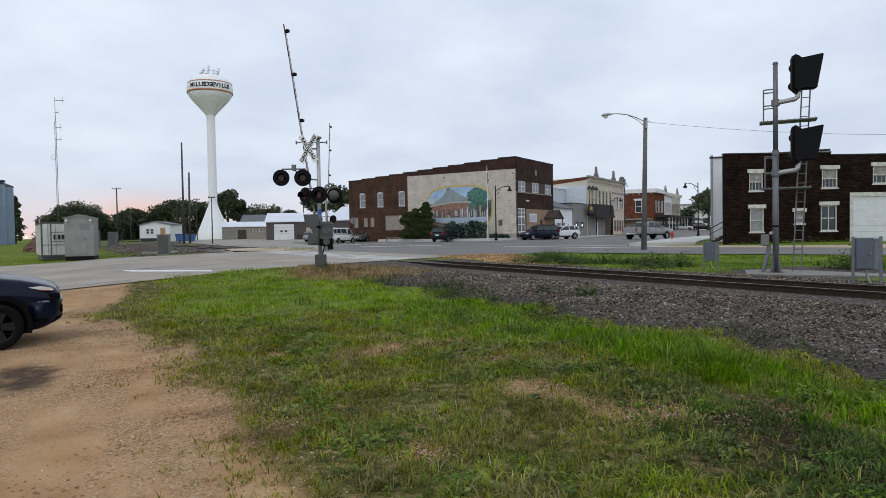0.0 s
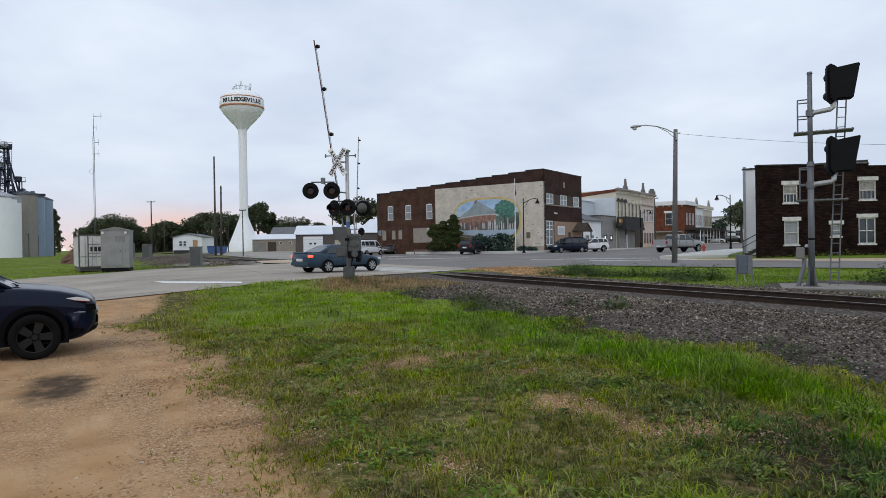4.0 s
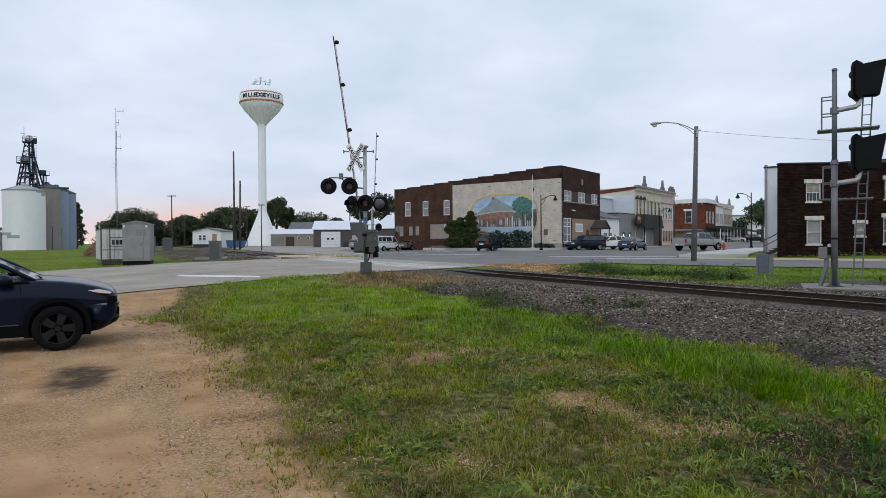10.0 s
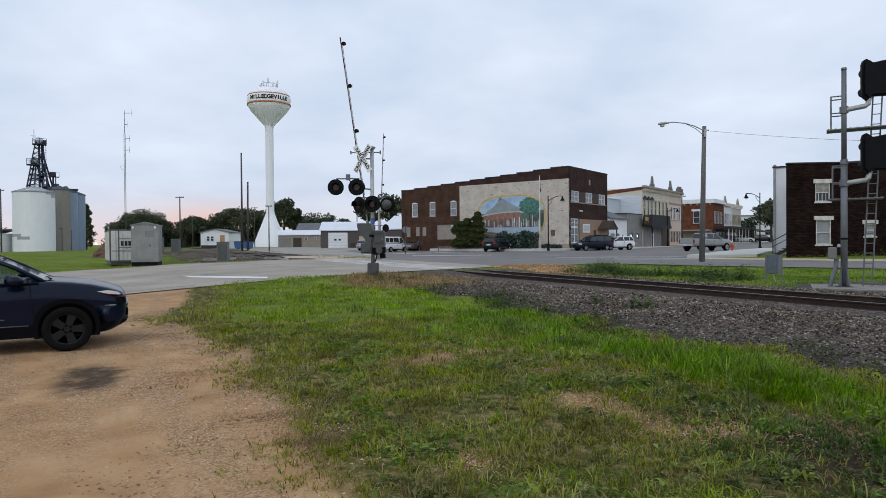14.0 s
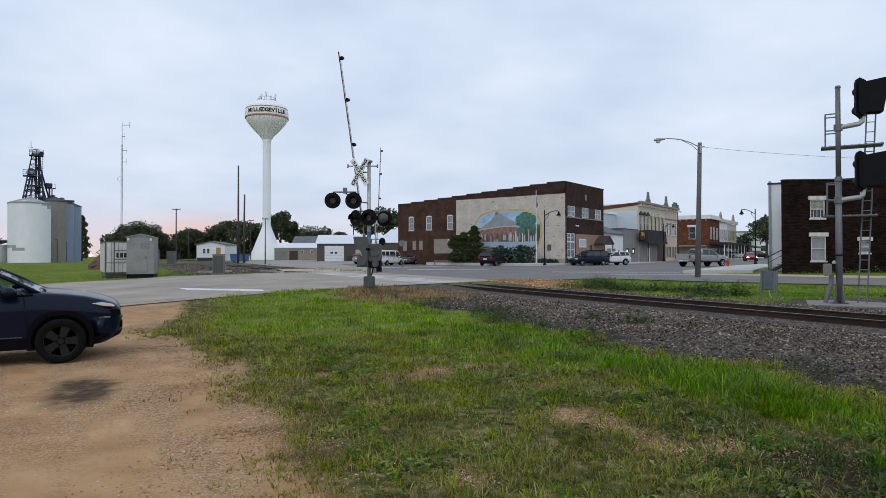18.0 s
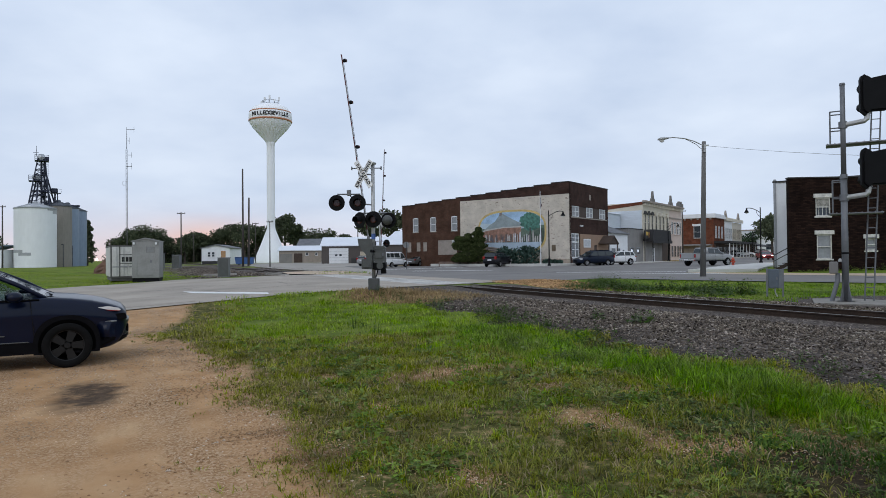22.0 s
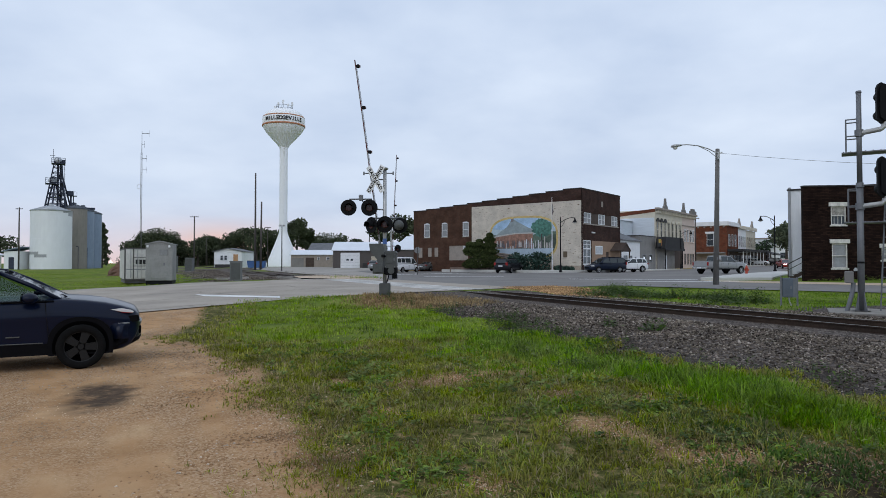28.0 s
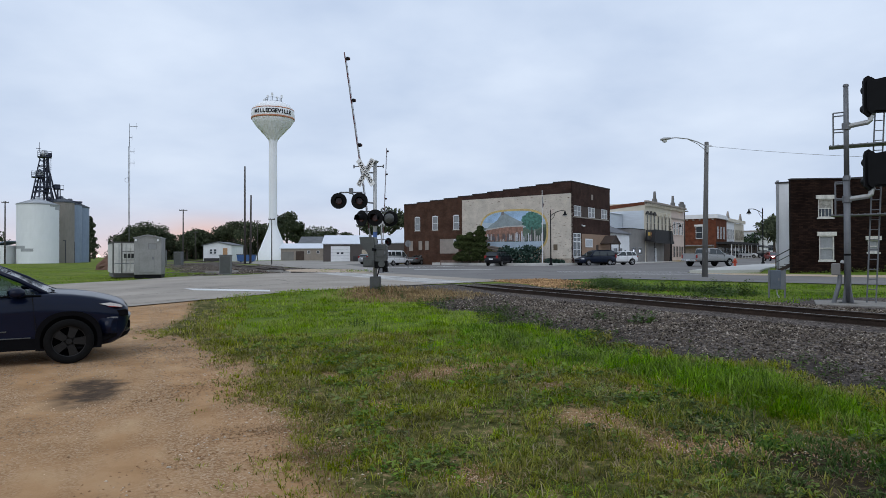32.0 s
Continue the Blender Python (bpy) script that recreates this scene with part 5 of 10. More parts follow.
def relay_house():
    skin = mat("weathered_aluminium", (0.27, 0.27, 0.255), 0.55, 0.3, var=0.22, scale=1.2, fine=10)
    ob = thing("relay_house", pose(-22.5, 47.2, 0.34, 0, 0, 16), "grey metal railway equipment house with a shallow gable roof", "equipment house")
    part("body", box(-0.87, 1.0, 0, 1.9, 0.08, 2.8, 0.02), skin, ob)
    part("plinth", box(-0.85, 0.97, 0.06, 1.85, -0.4, 0.08), black_metal, ob)
    part("roof", prism([(-0.93, 2.77), (0.06, 3.0), (1.06, 2.77), (1.06, 2.83), (0.06, 3.07), (-0.93, 2.83)], -0.1, 2.0), skin, ob)
    part("gable", prism([(-0.87, 2.8), (1.0, 2.8), (0.06, 3.0)], 0.0, 0.04), skin, ob)
    dr = part("door", box(-0.5, 0.55, -0.03, 0.0, 0.25, 2.45, 0.01), skin, ob, "plain metal door")
    part("handle", box(0.38, 0.48, -0.06, -0.03, 1.2, 1.4), galv, dr)
    part("notice", box(0.1, 0.7, -0.04, -0.032, 1.95, 2.4), mat("faded_notice", (0.20, 0.20, 0.19), 0.7), ob, "faded notice with unreadable lines")
    for k in range(5):
        part("text_bar", box(0.15, 0.62, -0.046, -0.041, 2.0 + 0.075 * k, 2.03 + 0.075 * k), galv_grey, ob)
    for x in (-0.72, 0.78):
        part("lamp", box(x - 0.07, x + 0.07, -0.16, -0.02, 2.55, 2.72, 0.02), white_paint, ob, "small white lamp")
    c = thing("shipping_container", pose(-24.85, 49.4, 0.36, 0, 0, 31), "white storage container with worn paint and door bars", "container")
    edge_m = mat("container_edge", (0.10, 0.095, 0.09), 0.7, var=0.3)
    wp = mat("worn_white_container", (0.62, 0.61, 0.58), 0.65, var=0.22, scale=1.6, fine=8)
    part("body", box(-1.22, 1.22, 0.05, 6.0, 0.1, 2.5, 0.03), wp, c)
    for k in range(20):
        part("corrugation", box(-1.26, -1.2, 0.25 + k * 0.285, 0.4 + k * 0.285, 0.2, 2.4), wp, c)
    for x in (-1.2, 1.14):
        part("corner_post", box(x - 0.02, x + 0.08, -0.01, 0.12, 0.05, 2.55), edge_m, c)
    part("top_rail", box(-1.24, 1.24, -0.012, 0.12, 2.44, 2.56), edge_m, c)
    part("bottom_rail", box(-1.24, 1.24, -0.012, 0.12, 0.02, 0.15), edge_m, c)
    part("side_top_rail", box(-1.27, -1.2, 0.12, 6.0, 2.42, 2.54), edge_m, c)
    for k, (x0, x1) in enumerate(((-1.1, -0.02), (0.02, 1.1))):
        d = part("door", box(x0, x1, 0.0, 0.06, 0.15, 2.44, 0.01), wp, c)
        for f in (0.3, 0.75):
            xx = x0 + (x1 - x0) * f
            part("lock_bar", rod((xx, -0.03, 0.2), (xx, -0.03, 2.4), 0.018, 0.018, 6), galv_grey, d)
            part("lock_handle", box(xx - 0.05, xx + 0.2, -0.05, -0.02, 0.85, 0.9), galv_grey, d)
        part("door_rib", box(x0 + 0.02, x1 - 0.02, -0.012, 0.0, 0.84, 0.92), galv_grey, d)
    for x0 in (-0.43, -0.17, 0.08, 0.33):
        part("stencil_bar", box(x0, x0 + 0.19, -0.02, -0.004, 1.28, 1.64), ink, c, "black stencilled bar")
    for z0 in (1.12, 1.80):
        part("door_rib", box(-0.6, 1.1, -0.018, -0.002, z0, z0 + 0.045), edge_m, c)
    part("door_post", box(-0.62, -0.54, -0.03, 0.0, 0.15, 2.44), edge_m, c)
    # added dark block that stands in for the shade under the container
    part("shadow_skid", box(-1.15, 1.15, 0.1, 5.9, -0.2, 0.1), edge_m, c)


relay_house()


def trackside_box(x, y, h, w, rz=0):
    ob = thing("trackside_cabinet", pose(x, y, float(z_ground(x, y)), 0, 0, rz), "grey concrete-coloured metal cabinet beside the track", "cabinet")
    part("case", box(-w / 2, w / 2, -w / 2.4, w / 2.4, -0.2, h, 0.02), mat("mid_grey_cabinet", (0.16, 0.165, 0.165), 0.7, 0.2, var=0.2, scale=2), ob)
    part("cap", box(-w / 2 - 0.04, w / 2 + 0.04, -w / 2.4 - 0.04, w / 2.4 + 0.04, h, h + 0.06, 0.01), galv, ob)
    part("door", box(-w / 2 + 0.06, w / 2 - 0.06, -w / 2.4 - 0.015, -w / 2.4, 0.1, h - 0.08), dull_steel, ob)


# ---- vehicles ----
tyre_m = mat("tyre_rubber", (0.009, 0.009, 0.009), 0.9, var=0.3, scale=8, fine=60, spec=0.06)
plastic = mat("black_plastic_trim", (0.005, 0.005, 0.006), 0.75, var=0.2, scale=6, fine=50, spec=0.05)
car_glass = glass("tinted_car_glass", (0.022, 0.03, 0.032), 0.04)
chrome = mat("chrome", (0.6, 0.6, 0.6), 0.15, 1.0, var=0.05)
alloy = mat("silver_alloy", (0.42, 0.42, 0.43), 0.35, 0.7, var=0.1)
dark_alloy = mat("dark_alloy", (0.008, 0.0078, 0.0074), 0.5, 0.0, var=0.3, spec=0.28)
tail_red = mat("red_tail_glass", (0.28, 0.012, 0.012), 0.2)
head_clear = mat("clear_headlamp", (0.74, 0.75, 0.77), 0.12, 0.2, var=0.1)
plate_m = mat("number_plate_blank", (0.62, 0.63, 0.66), 0.5)


# near-black that paints the shade in wheel hollows and behind dark spokes
hollow_shade = mat("hollow_shade_black", (0.002, 0.002, 0.002), 0.9, spec=0.0)


def paint(name, color, metal=0.3):
    m = mat(name, color, 0.28, metal * 0.2, var=0.06, scale=1.2, fine=300, spec=0.2)
    bs = m.node_tree.nodes["Principled BSDF"]
    bs.inputs["Coat Weight"].default_value = 0.12
    bs.inputs["Coat Roughness"].default_value = 0.06
    return m


def loft(rings, closed_ends=True):
    """A skin over rings of equal count, each ring closed."""
    bm = bmesh.new()
    vs = [[bm.verts.new(p) for p in r] for r in rings]
    n = len(rings[0])
    for a, b in zip(vs, vs[1:]):
        for k in range(n):
            bm.faces.new((a[k], a[(k + 1) % n], b[(k + 1) % n], b[k]))
    if closed_ends:
        bm.faces.new(vs[0][::-1])
        bm.faces.new(vs[-1])
    bmesh.ops.recalc_face_normals(bm, faces=bm.faces)
    return bm


def panel(pts, normal, thick=0.006):
    """A thin plate from points in one plane, raised along the normal."""
    bm = bmesh.new()
    n = Vector(normal).normalized()
    a = [bm.verts.new(Vector(p)) for p in pts]
    b = [bm.verts.new(Vector(p) + n * thick) for p in pts]
    k = len(pts)
    bm.faces.new(a[::-1]), bm.faces.new(b)
    for i in range(k):
        bm.faces.new((a[i], a[(i + 1) % k], b[(i + 1) % k], b[i]))
    bmesh.ops.recalc_face_normals(bm, faces=bm.faces)
    return bm


def make_wheel(parent, x, y, r, w, rim_m, spokes, meshes):
    """Tyre with rim and spokes; axis along local y, outer face to -y or +y by the sign of y."""
    sgn = 1 if y > 0 else -1
    if not meshes:
        t = part("wheel", lathe([(r * 0.68, -w / 2), (r * 0.92, -w / 2), (r, -w * 0.36), (r, w * 0.36), (r * 0.92, w / 2), (r * 0.68, w / 2), (r * 0.66, 0)], 36, cap=False), tyre_m, parent, "black tyre on an alloy rim", True)
        bm = lathe([(0.02, -w * 0.1), (r * 0.6, -w * 0.1), (r * 0.64, w * 0.42), (r * 0.69, w * 0.46), (r * 0.69, -w * 0.4)], 36, cap=False)
        rim_back = bm
        rb = part("rim", rim_back, hollow_shade if rim_m is dark_alloy else dark_alloy, t, "", True)
        bm = bmesh.new()
        k0, k1, k2 = (0.14, 0.15, 0.19) if rim_m is dark_alloy else (0.10, 0.085, 0.12)
        for k in range(spokes):
            a = 360 * k / spokes
            b2 = prism([(0.02, -r * k0), (r * 0.35, -r * k1), (r * 0.65, -r * k2), (r * 0.65, r * k2), (r * 0.35, r * k1), (0.02, r * k0)], w * 0.28, w * 0.42)
            me = bpy.data.meshes.new("tmp")
            # spoke profile lies in x and z of the prism; lay it into the wheel's plane
            bmesh.ops.transform(b2, verts=b2.verts, matrix=pose(0, 0, 0, 0, 0, a) @ pose(0, 0, 0, 90))
            b2.to_mesh(me)
            b2.free()
            bm.from_mesh(me)
            bpy.data.meshes.remove(me)
        sp = part("spokes", bm, rim_m, rb)
        rg = part("rim_lip", lathe([(r * 0.64, w * 0.4), (r * 0.66, w * 0.485), (r * 0.71, w * 0.48), (r * 0.71, w * 0.4)], 36, cap=False), rim_m, rb, "", True)
        hub = part("hub_cap", rod((0, 0, w * 0.3), (0, 0, w * 0.46), r * 0.17, r * 0.13, 16), rim_m, rb)
        meshes.extend([t, rb, sp, rg, hub])
        ob = t
    else:
        src = meshes[0]
        ob = copy_thing(src, Matrix.Identity(4))
        ob.parent = parent
    ob.matrix_basis = pose(x, y, r, -90 * sgn)
    return ob


def car(name, m, label, category, spec):
    """A vehicle from a table of stations: x forward, origin on the ground between the axles."""
    ob = thing(name, m, label, category)
    pm = spec["paint"]
    rings = []
    for x, zb, zt, w in spec["body"]:
        h = zt - zb
        half = [(w * 0.80, zb), (w * 0.965, zb + 0.06), (w, zb + 0.36 * h), (w * 0.985, zb + 0.72 * h), (w * 0.95, zt - 0.045), (w * 0.88, zt), (w * 0.45, zt + 0.018)]
        ring = [(x, y, z) for y, z in half] + [(x, -y, z) for y, z in half[::-1]]
        rings.append(ring)
    body = part("body", loft(rings), pm, ob, "", True)
    zb = spec["belt"]
    wb, wr = spec["belt_w"], spec["roof_w"]
    prof = spec["cabin"]  # (x, z) from the foot of the windscreen over the roof to the rear
    zr = max(z for _, z in prof)

    def half_at(z):
        return wb + (wr - wb) * max(0, min(1, (z - zb) / (zr - zb)))

    bm = bmesh.new()
    left = [bm.verts.new((x, half_at(z), z)) for x, z in prof]
    right = [bm.verts.new((x, -half_at(z), z)) for x, z in prof]
    for k in range(len(prof) - 1):
        bm.faces.new((left[k], left[k + 1], right[k + 1], right[k]))
    bm.faces.new(left[::-1]), bm.faces.new(right)
    bm.faces.new((left[0], right[0], right[-1], left[-1]))
    bmesh.ops.recalc_face_normals(bm, faces=bm.faces)
    bmesh.ops.bevel(bm, geom=[e for e in bm.edges if e.calc_face_angle(0) > 0.25], offset=0.05, segments=2, affect="EDGES")
    cab = part("cabin", bm, pm, ob, "painted roof and pillars", True)

    def glassy(nm, k0, k1, inset):
        (x0, z0), (x1, z1) = prof[k0], prof[k1]
        pts = []
        for f, s in ((inset[0], 1), (inset[0], -1), (1 - inset[1], -1), (1 - inset[1], 1)):
            x, z = x0 + (x1 - x0) * f, z0 + (z1 - z0) * f
            pts.append((x, s * (half_at(z) - 0.1), z))
        n = Vector((x1 - x0, 0, z1 - z0)).cross(Vector((0, 1, 0)))
        if n.z < 0:
            n = -n
        part(nm, panel(pts, n, 0.012), car_glass, ob)

    glassy("windscreen", 0, 1, (0.03, 0.08))
    glassy("rear_window", len(prof) - 2, len(prof) - 1, (0.1, 0.2))
    for win in spec["windows"]:
        for s in (1, -1):
            pts = [(x, s * (half_at(zb + (zr - zb) * v) - 0.004), zb + (zr - zb) * v) for x, v in win]
            part("side_window", panel(pts, (0, s, 0.3 * s * 0 + 0.25), 0.012), car_glass, ob)
    r, tw = spec["r"], spec.get("tyre", 0.22)
    wheels, meshes = [], []
    for x in (spec["axles"][0], spec["axles"][1]):
        for s in (-1, 1):
            y = s * (spec["half"] - tw / 2 + 0.045)
            R = r * 1.1
            arc = [(x + R * math.cos(t), r + R * math.sin(t)) for t in [math.radians(-18 + 216 * k / 20) for k in range(21)]]
            if spec.get("cladding"):
                R2 = R + 0.055
                arc2 = [(x + R2 * math.cos(t), r + R2 * math.sin(t)) for t in [math.radians(-18 + 216 * k / 20) for k in range(21)]]
                part("arch_cladding", prism(arc2, *sorted((s * (spec["half"] - 0.2), s * (spec["half"] + 0.004)))), plastic, ob, "matt black arch cladding")
            # black plate on the solid side, painted for the shade inside the arch
            part("wheel_arch", prism(arc, *sorted((s * (spec["half"] - 0.25), s * (spec["half"] + 0.008)))), black_metal, ob, "black plate for the shaded wheel hollow")
            wheels.append(make_wheel(ob, x, y, r, tw, spec["rim"], spec.get("spokes", 5), meshes))
    fx, rx = spec["body"][-1][0], spec["body"][0][0]
    for s in (1, -1):
        for nm, (x0, x1, y0, y1, z0, z1), mm in spec["lights"]:
            part(nm, box(x0, x1, *sorted((s * y0, s * y1)), z0, z1, 0.012), mm, ob)
        mx, mz = spec["mirror"]
        mir = part("wing_mirror", box(mx - 0.08, mx + 0.1, *sorted((s * (wb - 0.02), s * (wb + 0.2))), mz, mz + 0.15, 0.04), spec.get("mirror_m", pm), ob)
        for hx in spec["handles"]:
            part("door_handle", box(hx - 0.1, hx + 0.1, *sorted((s * (spec["half"] * 0.97), s * (spec["half"] + 0.025))), zb - 0.16, zb - 0.12, 0.01), spec.get("handle_m", pm), ob)
        for dx in spec["seams"]:
            part("door_seam", box(dx - 0.004, dx + 0.004, *sorted((s * (spec["half"] - 0.06), s * (spec["half"] + 0.0015))), spec["sill"] + 0.08, zb - 0.06), black_metal, ob)
        part("side_sill", box(spec["axles"][1] + r * 1.2, spec["axles"][0] - r * 1.2, *sorted((s * (spec["half"] - 0.1), s * (spec["half"] + 0.006))), spec["sill"] - 0.05, spec["sill"] + (0.16 if spec.get("cladding") else 0.06), 0.01), plastic, ob, "black side sill")
    for nm, b, mm in spec.get("extras", ()):
        part(nm, box(*b, 0.01), mm, ob)
    return ob, wheels


def suv_spec(pm, cladding=True, rim=None):
    return dict(paint=pm, body=[(-2.28, 0.5, 0.98, 0.74), (-2.2, 0.4, 1.08, 0.86), (-1.9, 0.33, 1.12, 0.91), (-1.35, 0.30, 1.13, 0.925), (0, 0.28, 1.12, 0.925), (0.5, 0.28, 1.14, 0.925), (0.9, 0.28, 1.12, 0.92), (1.35, 0.28, 1.075, 0.915), (1.74, 0.24, 1.03, 0.89), (2.0, 0.27, 0.97, 0.83), (2.13, 0.34, 0.89, 0.74), (2.2, 0.45, 0.79, 0.6)],
                belt=1.1, belt_w=0.875, roof_w=0.73, cabin=[(1.0, 1.1), (-0.06, 1.56), (-0.5, 1.65), (-1.5, 1.66), (-1.95, 1.58), (-2.2, 1.1)],
                windows=[[(0.70, 0.06), (0.0, 0.82), (-0.5, 0.88), (-0.56, 0.06)], [(-0.66, 0.07), (-0.62, 0.88), (-1.34, 0.88), (-1.4, 0.1)], [(-1.46, 0.12), (-1.44, 0.84), (-1.8, 0.78), (-1.98, 0.14)]],
                r=0.39, tyre=0.25, axles=(1.35, -1.35), half=0.925, rim=rim or dark_alloy, spokes=5, sill=0.36, cladding=cladding,
                mirror=(0.66, 1.08), mirror_m=plastic, handles=(-0.35, -1.2), handle_m=pm, seams=(-0.62, -1.4),
                lights=[("headlamp", (1.72, 2.06, 0.58, 0.868, 0.895, 0.94), head_clear), ("turn_lamp", (1.78, 2.04, 0.58, 0.872, 0.878, 0.895), tail_red), ("fog_lamp_pocket", (1.98, 2.12, 0.5, 0.76, 0.60, 0.72), plastic), ("tail_lamp", (-2.27, -2.1, 0.55, 0.86, 0.95, 1.08), tail_red)],
                extras=[("grille", (2.12, 2.19, -0.5, 0.5, 0.74, 0.86), plastic), ("lower_grille", (2.14, 2.22, -0.55, 0.55, 0.45, 0.6), plastic), ("bumper_strip", (2.02, 2.2, -0.68, 0.68, 0.655, 0.675), galv_grey), ("cowl", (0.85, 1.1, -0.72, 0.72, 1.08, 1.115), plastic), ("wiper", (0.92, 1.0, -0.6, 0.2, 1.115, 1.13), plastic), ("number_plate", (-2.31, -2.27, -0.25, 0.25, 0.72, 0.86), plate_m)])


def sedan_spec(pm):
    return dict(paint=pm, body=[(-2.52, 0.48, 0.92, 0.68), (-2.44, 0.34, 1.02, 0.8), (-2.1, 0.28, 1.03, 0.84), (-1.43, 0.26, 1.0, 0.885), (-0.3, 0.24, 0.94, 0.89), (0.6, 0.24, 0.92, 0.885), (1.0, 0.24, 0.9, 0.88), (1.43, 0.24, 0.84, 0.87), (1.85, 0.24, 0.76, 0.83), (2.15, 0.26, 0.68, 0.72), (2.28, 0.32, 0.6, 0.56)],
                belt=0.93, belt_w=0.83, roof_w=0.6, cabin=[(1.05, 0.88), (0.12, 1.36), (-0.05, 1.405), (-0.3, 1.43), (-0.7, 1.43), (-0.95, 1.395), (-1.1, 1.35), (-1.95, 0.98)],
                windows=[[(0.72, 0.08), (0.05, 0.8), (-0.42, 0.86), (-0.46, 0.06)], [(-0.52, 0.06), (-0.5, 0.86), (-1.05, 0.78), (-1.5, 0.12)]],
                r=0.33, tyre=0.215, axles=(1.42, -1.43), half=0.885, rim=alloy, spokes=7, sill=0.3,
                mirror=(0.62, 0.92), handles=(-0.3, -1.2), seams=(0.75, -0.47, -1.35),
                lights=[("headlamp", (1.88, 2.16, 0.42, 0.76, 0.60, 0.7), head_clear), ("tail_lamp", (-2.5, -2.28, 0.48, 0.835, 0.80, 0.91), emit("lit_brake_lamp", (0.80, 0.08, 0.04), 2.2))],
                extras=[("grille", (2.2, 2.3, -0.35, 0.35, 0.42, 0.56), plastic), ("number_plate", (-2.55, -2.51, -0.26, 0.26, 0.6, 0.74), plate_m), ("rear_bumper", (-2.57, -2.4, -0.72, 0.72, 0.4, 0.56), pm), ("rear_spoiler", (-2.5, -2.2, -0.66, 0.66, 1.03, 1.06), pm), ("exhaust", (-2.45, -2.3, -0.6, -0.45, 0.28, 0.34), chrome)])


def wagon_spec(pm, h=1.75, long=1.0):
    return dict(paint=pm, body=[(-2.4 * long, 0.5, 1.0, 0.8), (-2.32 * long, 0.38, 1.1, 0.9), (-1.4, 0.3, 1.12, 0.95), (0, 0.28, 1.1, 0.95), (0.9, 0.28, 1.08, 0.94), (1.45, 0.28, 1.0, 0.93), (1.95, 0.28, 0.9, 0.86), (2.3, 0.32, 0.78, 0.7), (2.38, 0.42, 0.68, 0.55)],
                belt=1.08, belt_w=0.89, roof_w=0.7, cabin=[(1.35, 1.02), (0.45, h - 0.1), (0.05, h), (-1.8, h), (-2.15, h - 0.06), (-2.35 * long, 1.08)],
                windows=[[(0.95, 0.1), (0.42, 0.8), (-0.05, 0.85), (-0.1, 0.08)], [(-0.18, 0.08), (-0.14, 0.86), (-1.1, 0.86), (-1.14, 0.08)], [(-1.22, 0.08), (-1.2, 0.86), (-2.0, 0.82), (-2.15, 0.12)]],
                r=0.345, tyre=0.22, axles=(1.45, -1.4), half=0.945, rim=alloy, spokes=6, sill=0.32,
                mirror=(1.0, 1.08), handles=(0.05, -0.95), seams=(0.95, -0.12, -1.18),
                lights=[("headlamp", (1.95, 2.25, 0.48, 0.84, 0.72, 0.86), head_clear), ("tail_lamp", (-2.4 * long, -2.25 * long, 0.62, 0.9, 0.9, 1.25), tail_red)],
                extras=[("grille", (2.3, 2.4, -0.4, 0.4, 0.5, 0.66), plastic), ("roof_rail", (-1.7, 0.0, 0.6, 0.66, h, h + 0.05), plastic), ("roof_rail", (-1.7, 0.0, -0.66, -0.6, h, h + 0.05), plastic), ("number_plate", (-2.44 * long, -2.4 * long, -0.26, 0.26, 0.75, 0.9), plate_m)])


def pickup_spec(pm):
    return dict(paint=pm, body=[(-2.9, 0.62, 1.2, 0.9), (-2.84, 0.55, 1.27, 0.97), (-1.85, 0.5, 1.28, 0.985), (-0.9, 0.45, 1.27, 0.985), (0.9, 0.45, 1.24, 0.985), (1.2, 0.45, 1.22, 0.98), (1.85, 0.45, 1.19, 0.98), (2.5, 0.45, 1.14, 0.95), (2.8, 0.5, 1.05, 0.88), (2.88, 0.58, 0.95, 0.8)],
                belt=1.2, belt_w=0.94, roof_w=0.76, cabin=[(1.4, 1.18), (0.62, 1.76), (0.25, 1.86), (-0.9, 1.87), (-1.0, 1.8), (-1.12, 1.2)],
                windows=[[(1.0, 0.1), (0.55, 0.8), (0.08, 0.86), (0.04, 0.08)], [(-0.04, 0.08), (0.0, 0.86), (-0.82, 0.86), (-0.92, 0.1)]],
                r=0.40, tyre=0.26, axles=(1.85, -1.8), half=0.98, rim=alloy, spokes=6, sill=0.5,
                mirror=(1.05, 1.2), handles=(0.2, -0.75), handle_m=chrome, seams=(1.12, 0.0, -1.05),
                lights=[("headlamp", (2.55, 2.84, 0.62, 0.92, 0.86, 1.02), head_clear), ("tail_lamp", (-2.92, -2.8, 0.82, 0.97, 0.85, 1.2), tail_red)],
                extras=[("rear_bumper", (-3.08, -2.88, -0.9, 0.9, 0.55, 0.72), chrome), ("front_bumper", (2.8, 3.0, -0.92, 0.92, 0.5, 0.68), chrome), ("bed_floor", (-2.7, -1.2, -0.8, 0.8, 1.28, 1.288), black_metal), ("bed_rail", (-2.8, -1.15, 0.86, 0.96, 1.27, 1.33), pm), ("bed_rail", (-2.8, -1.15, -0.96, -0.86, 1.27, 1.33), pm), ("tailgate", (-2.94, -2.86, -0.78, 0.78, 0.78, 1.3), pm), ("number_plate", (-3.1, -3.08, -0.24, 0.24, 0.58, 0.7), plate_m)])


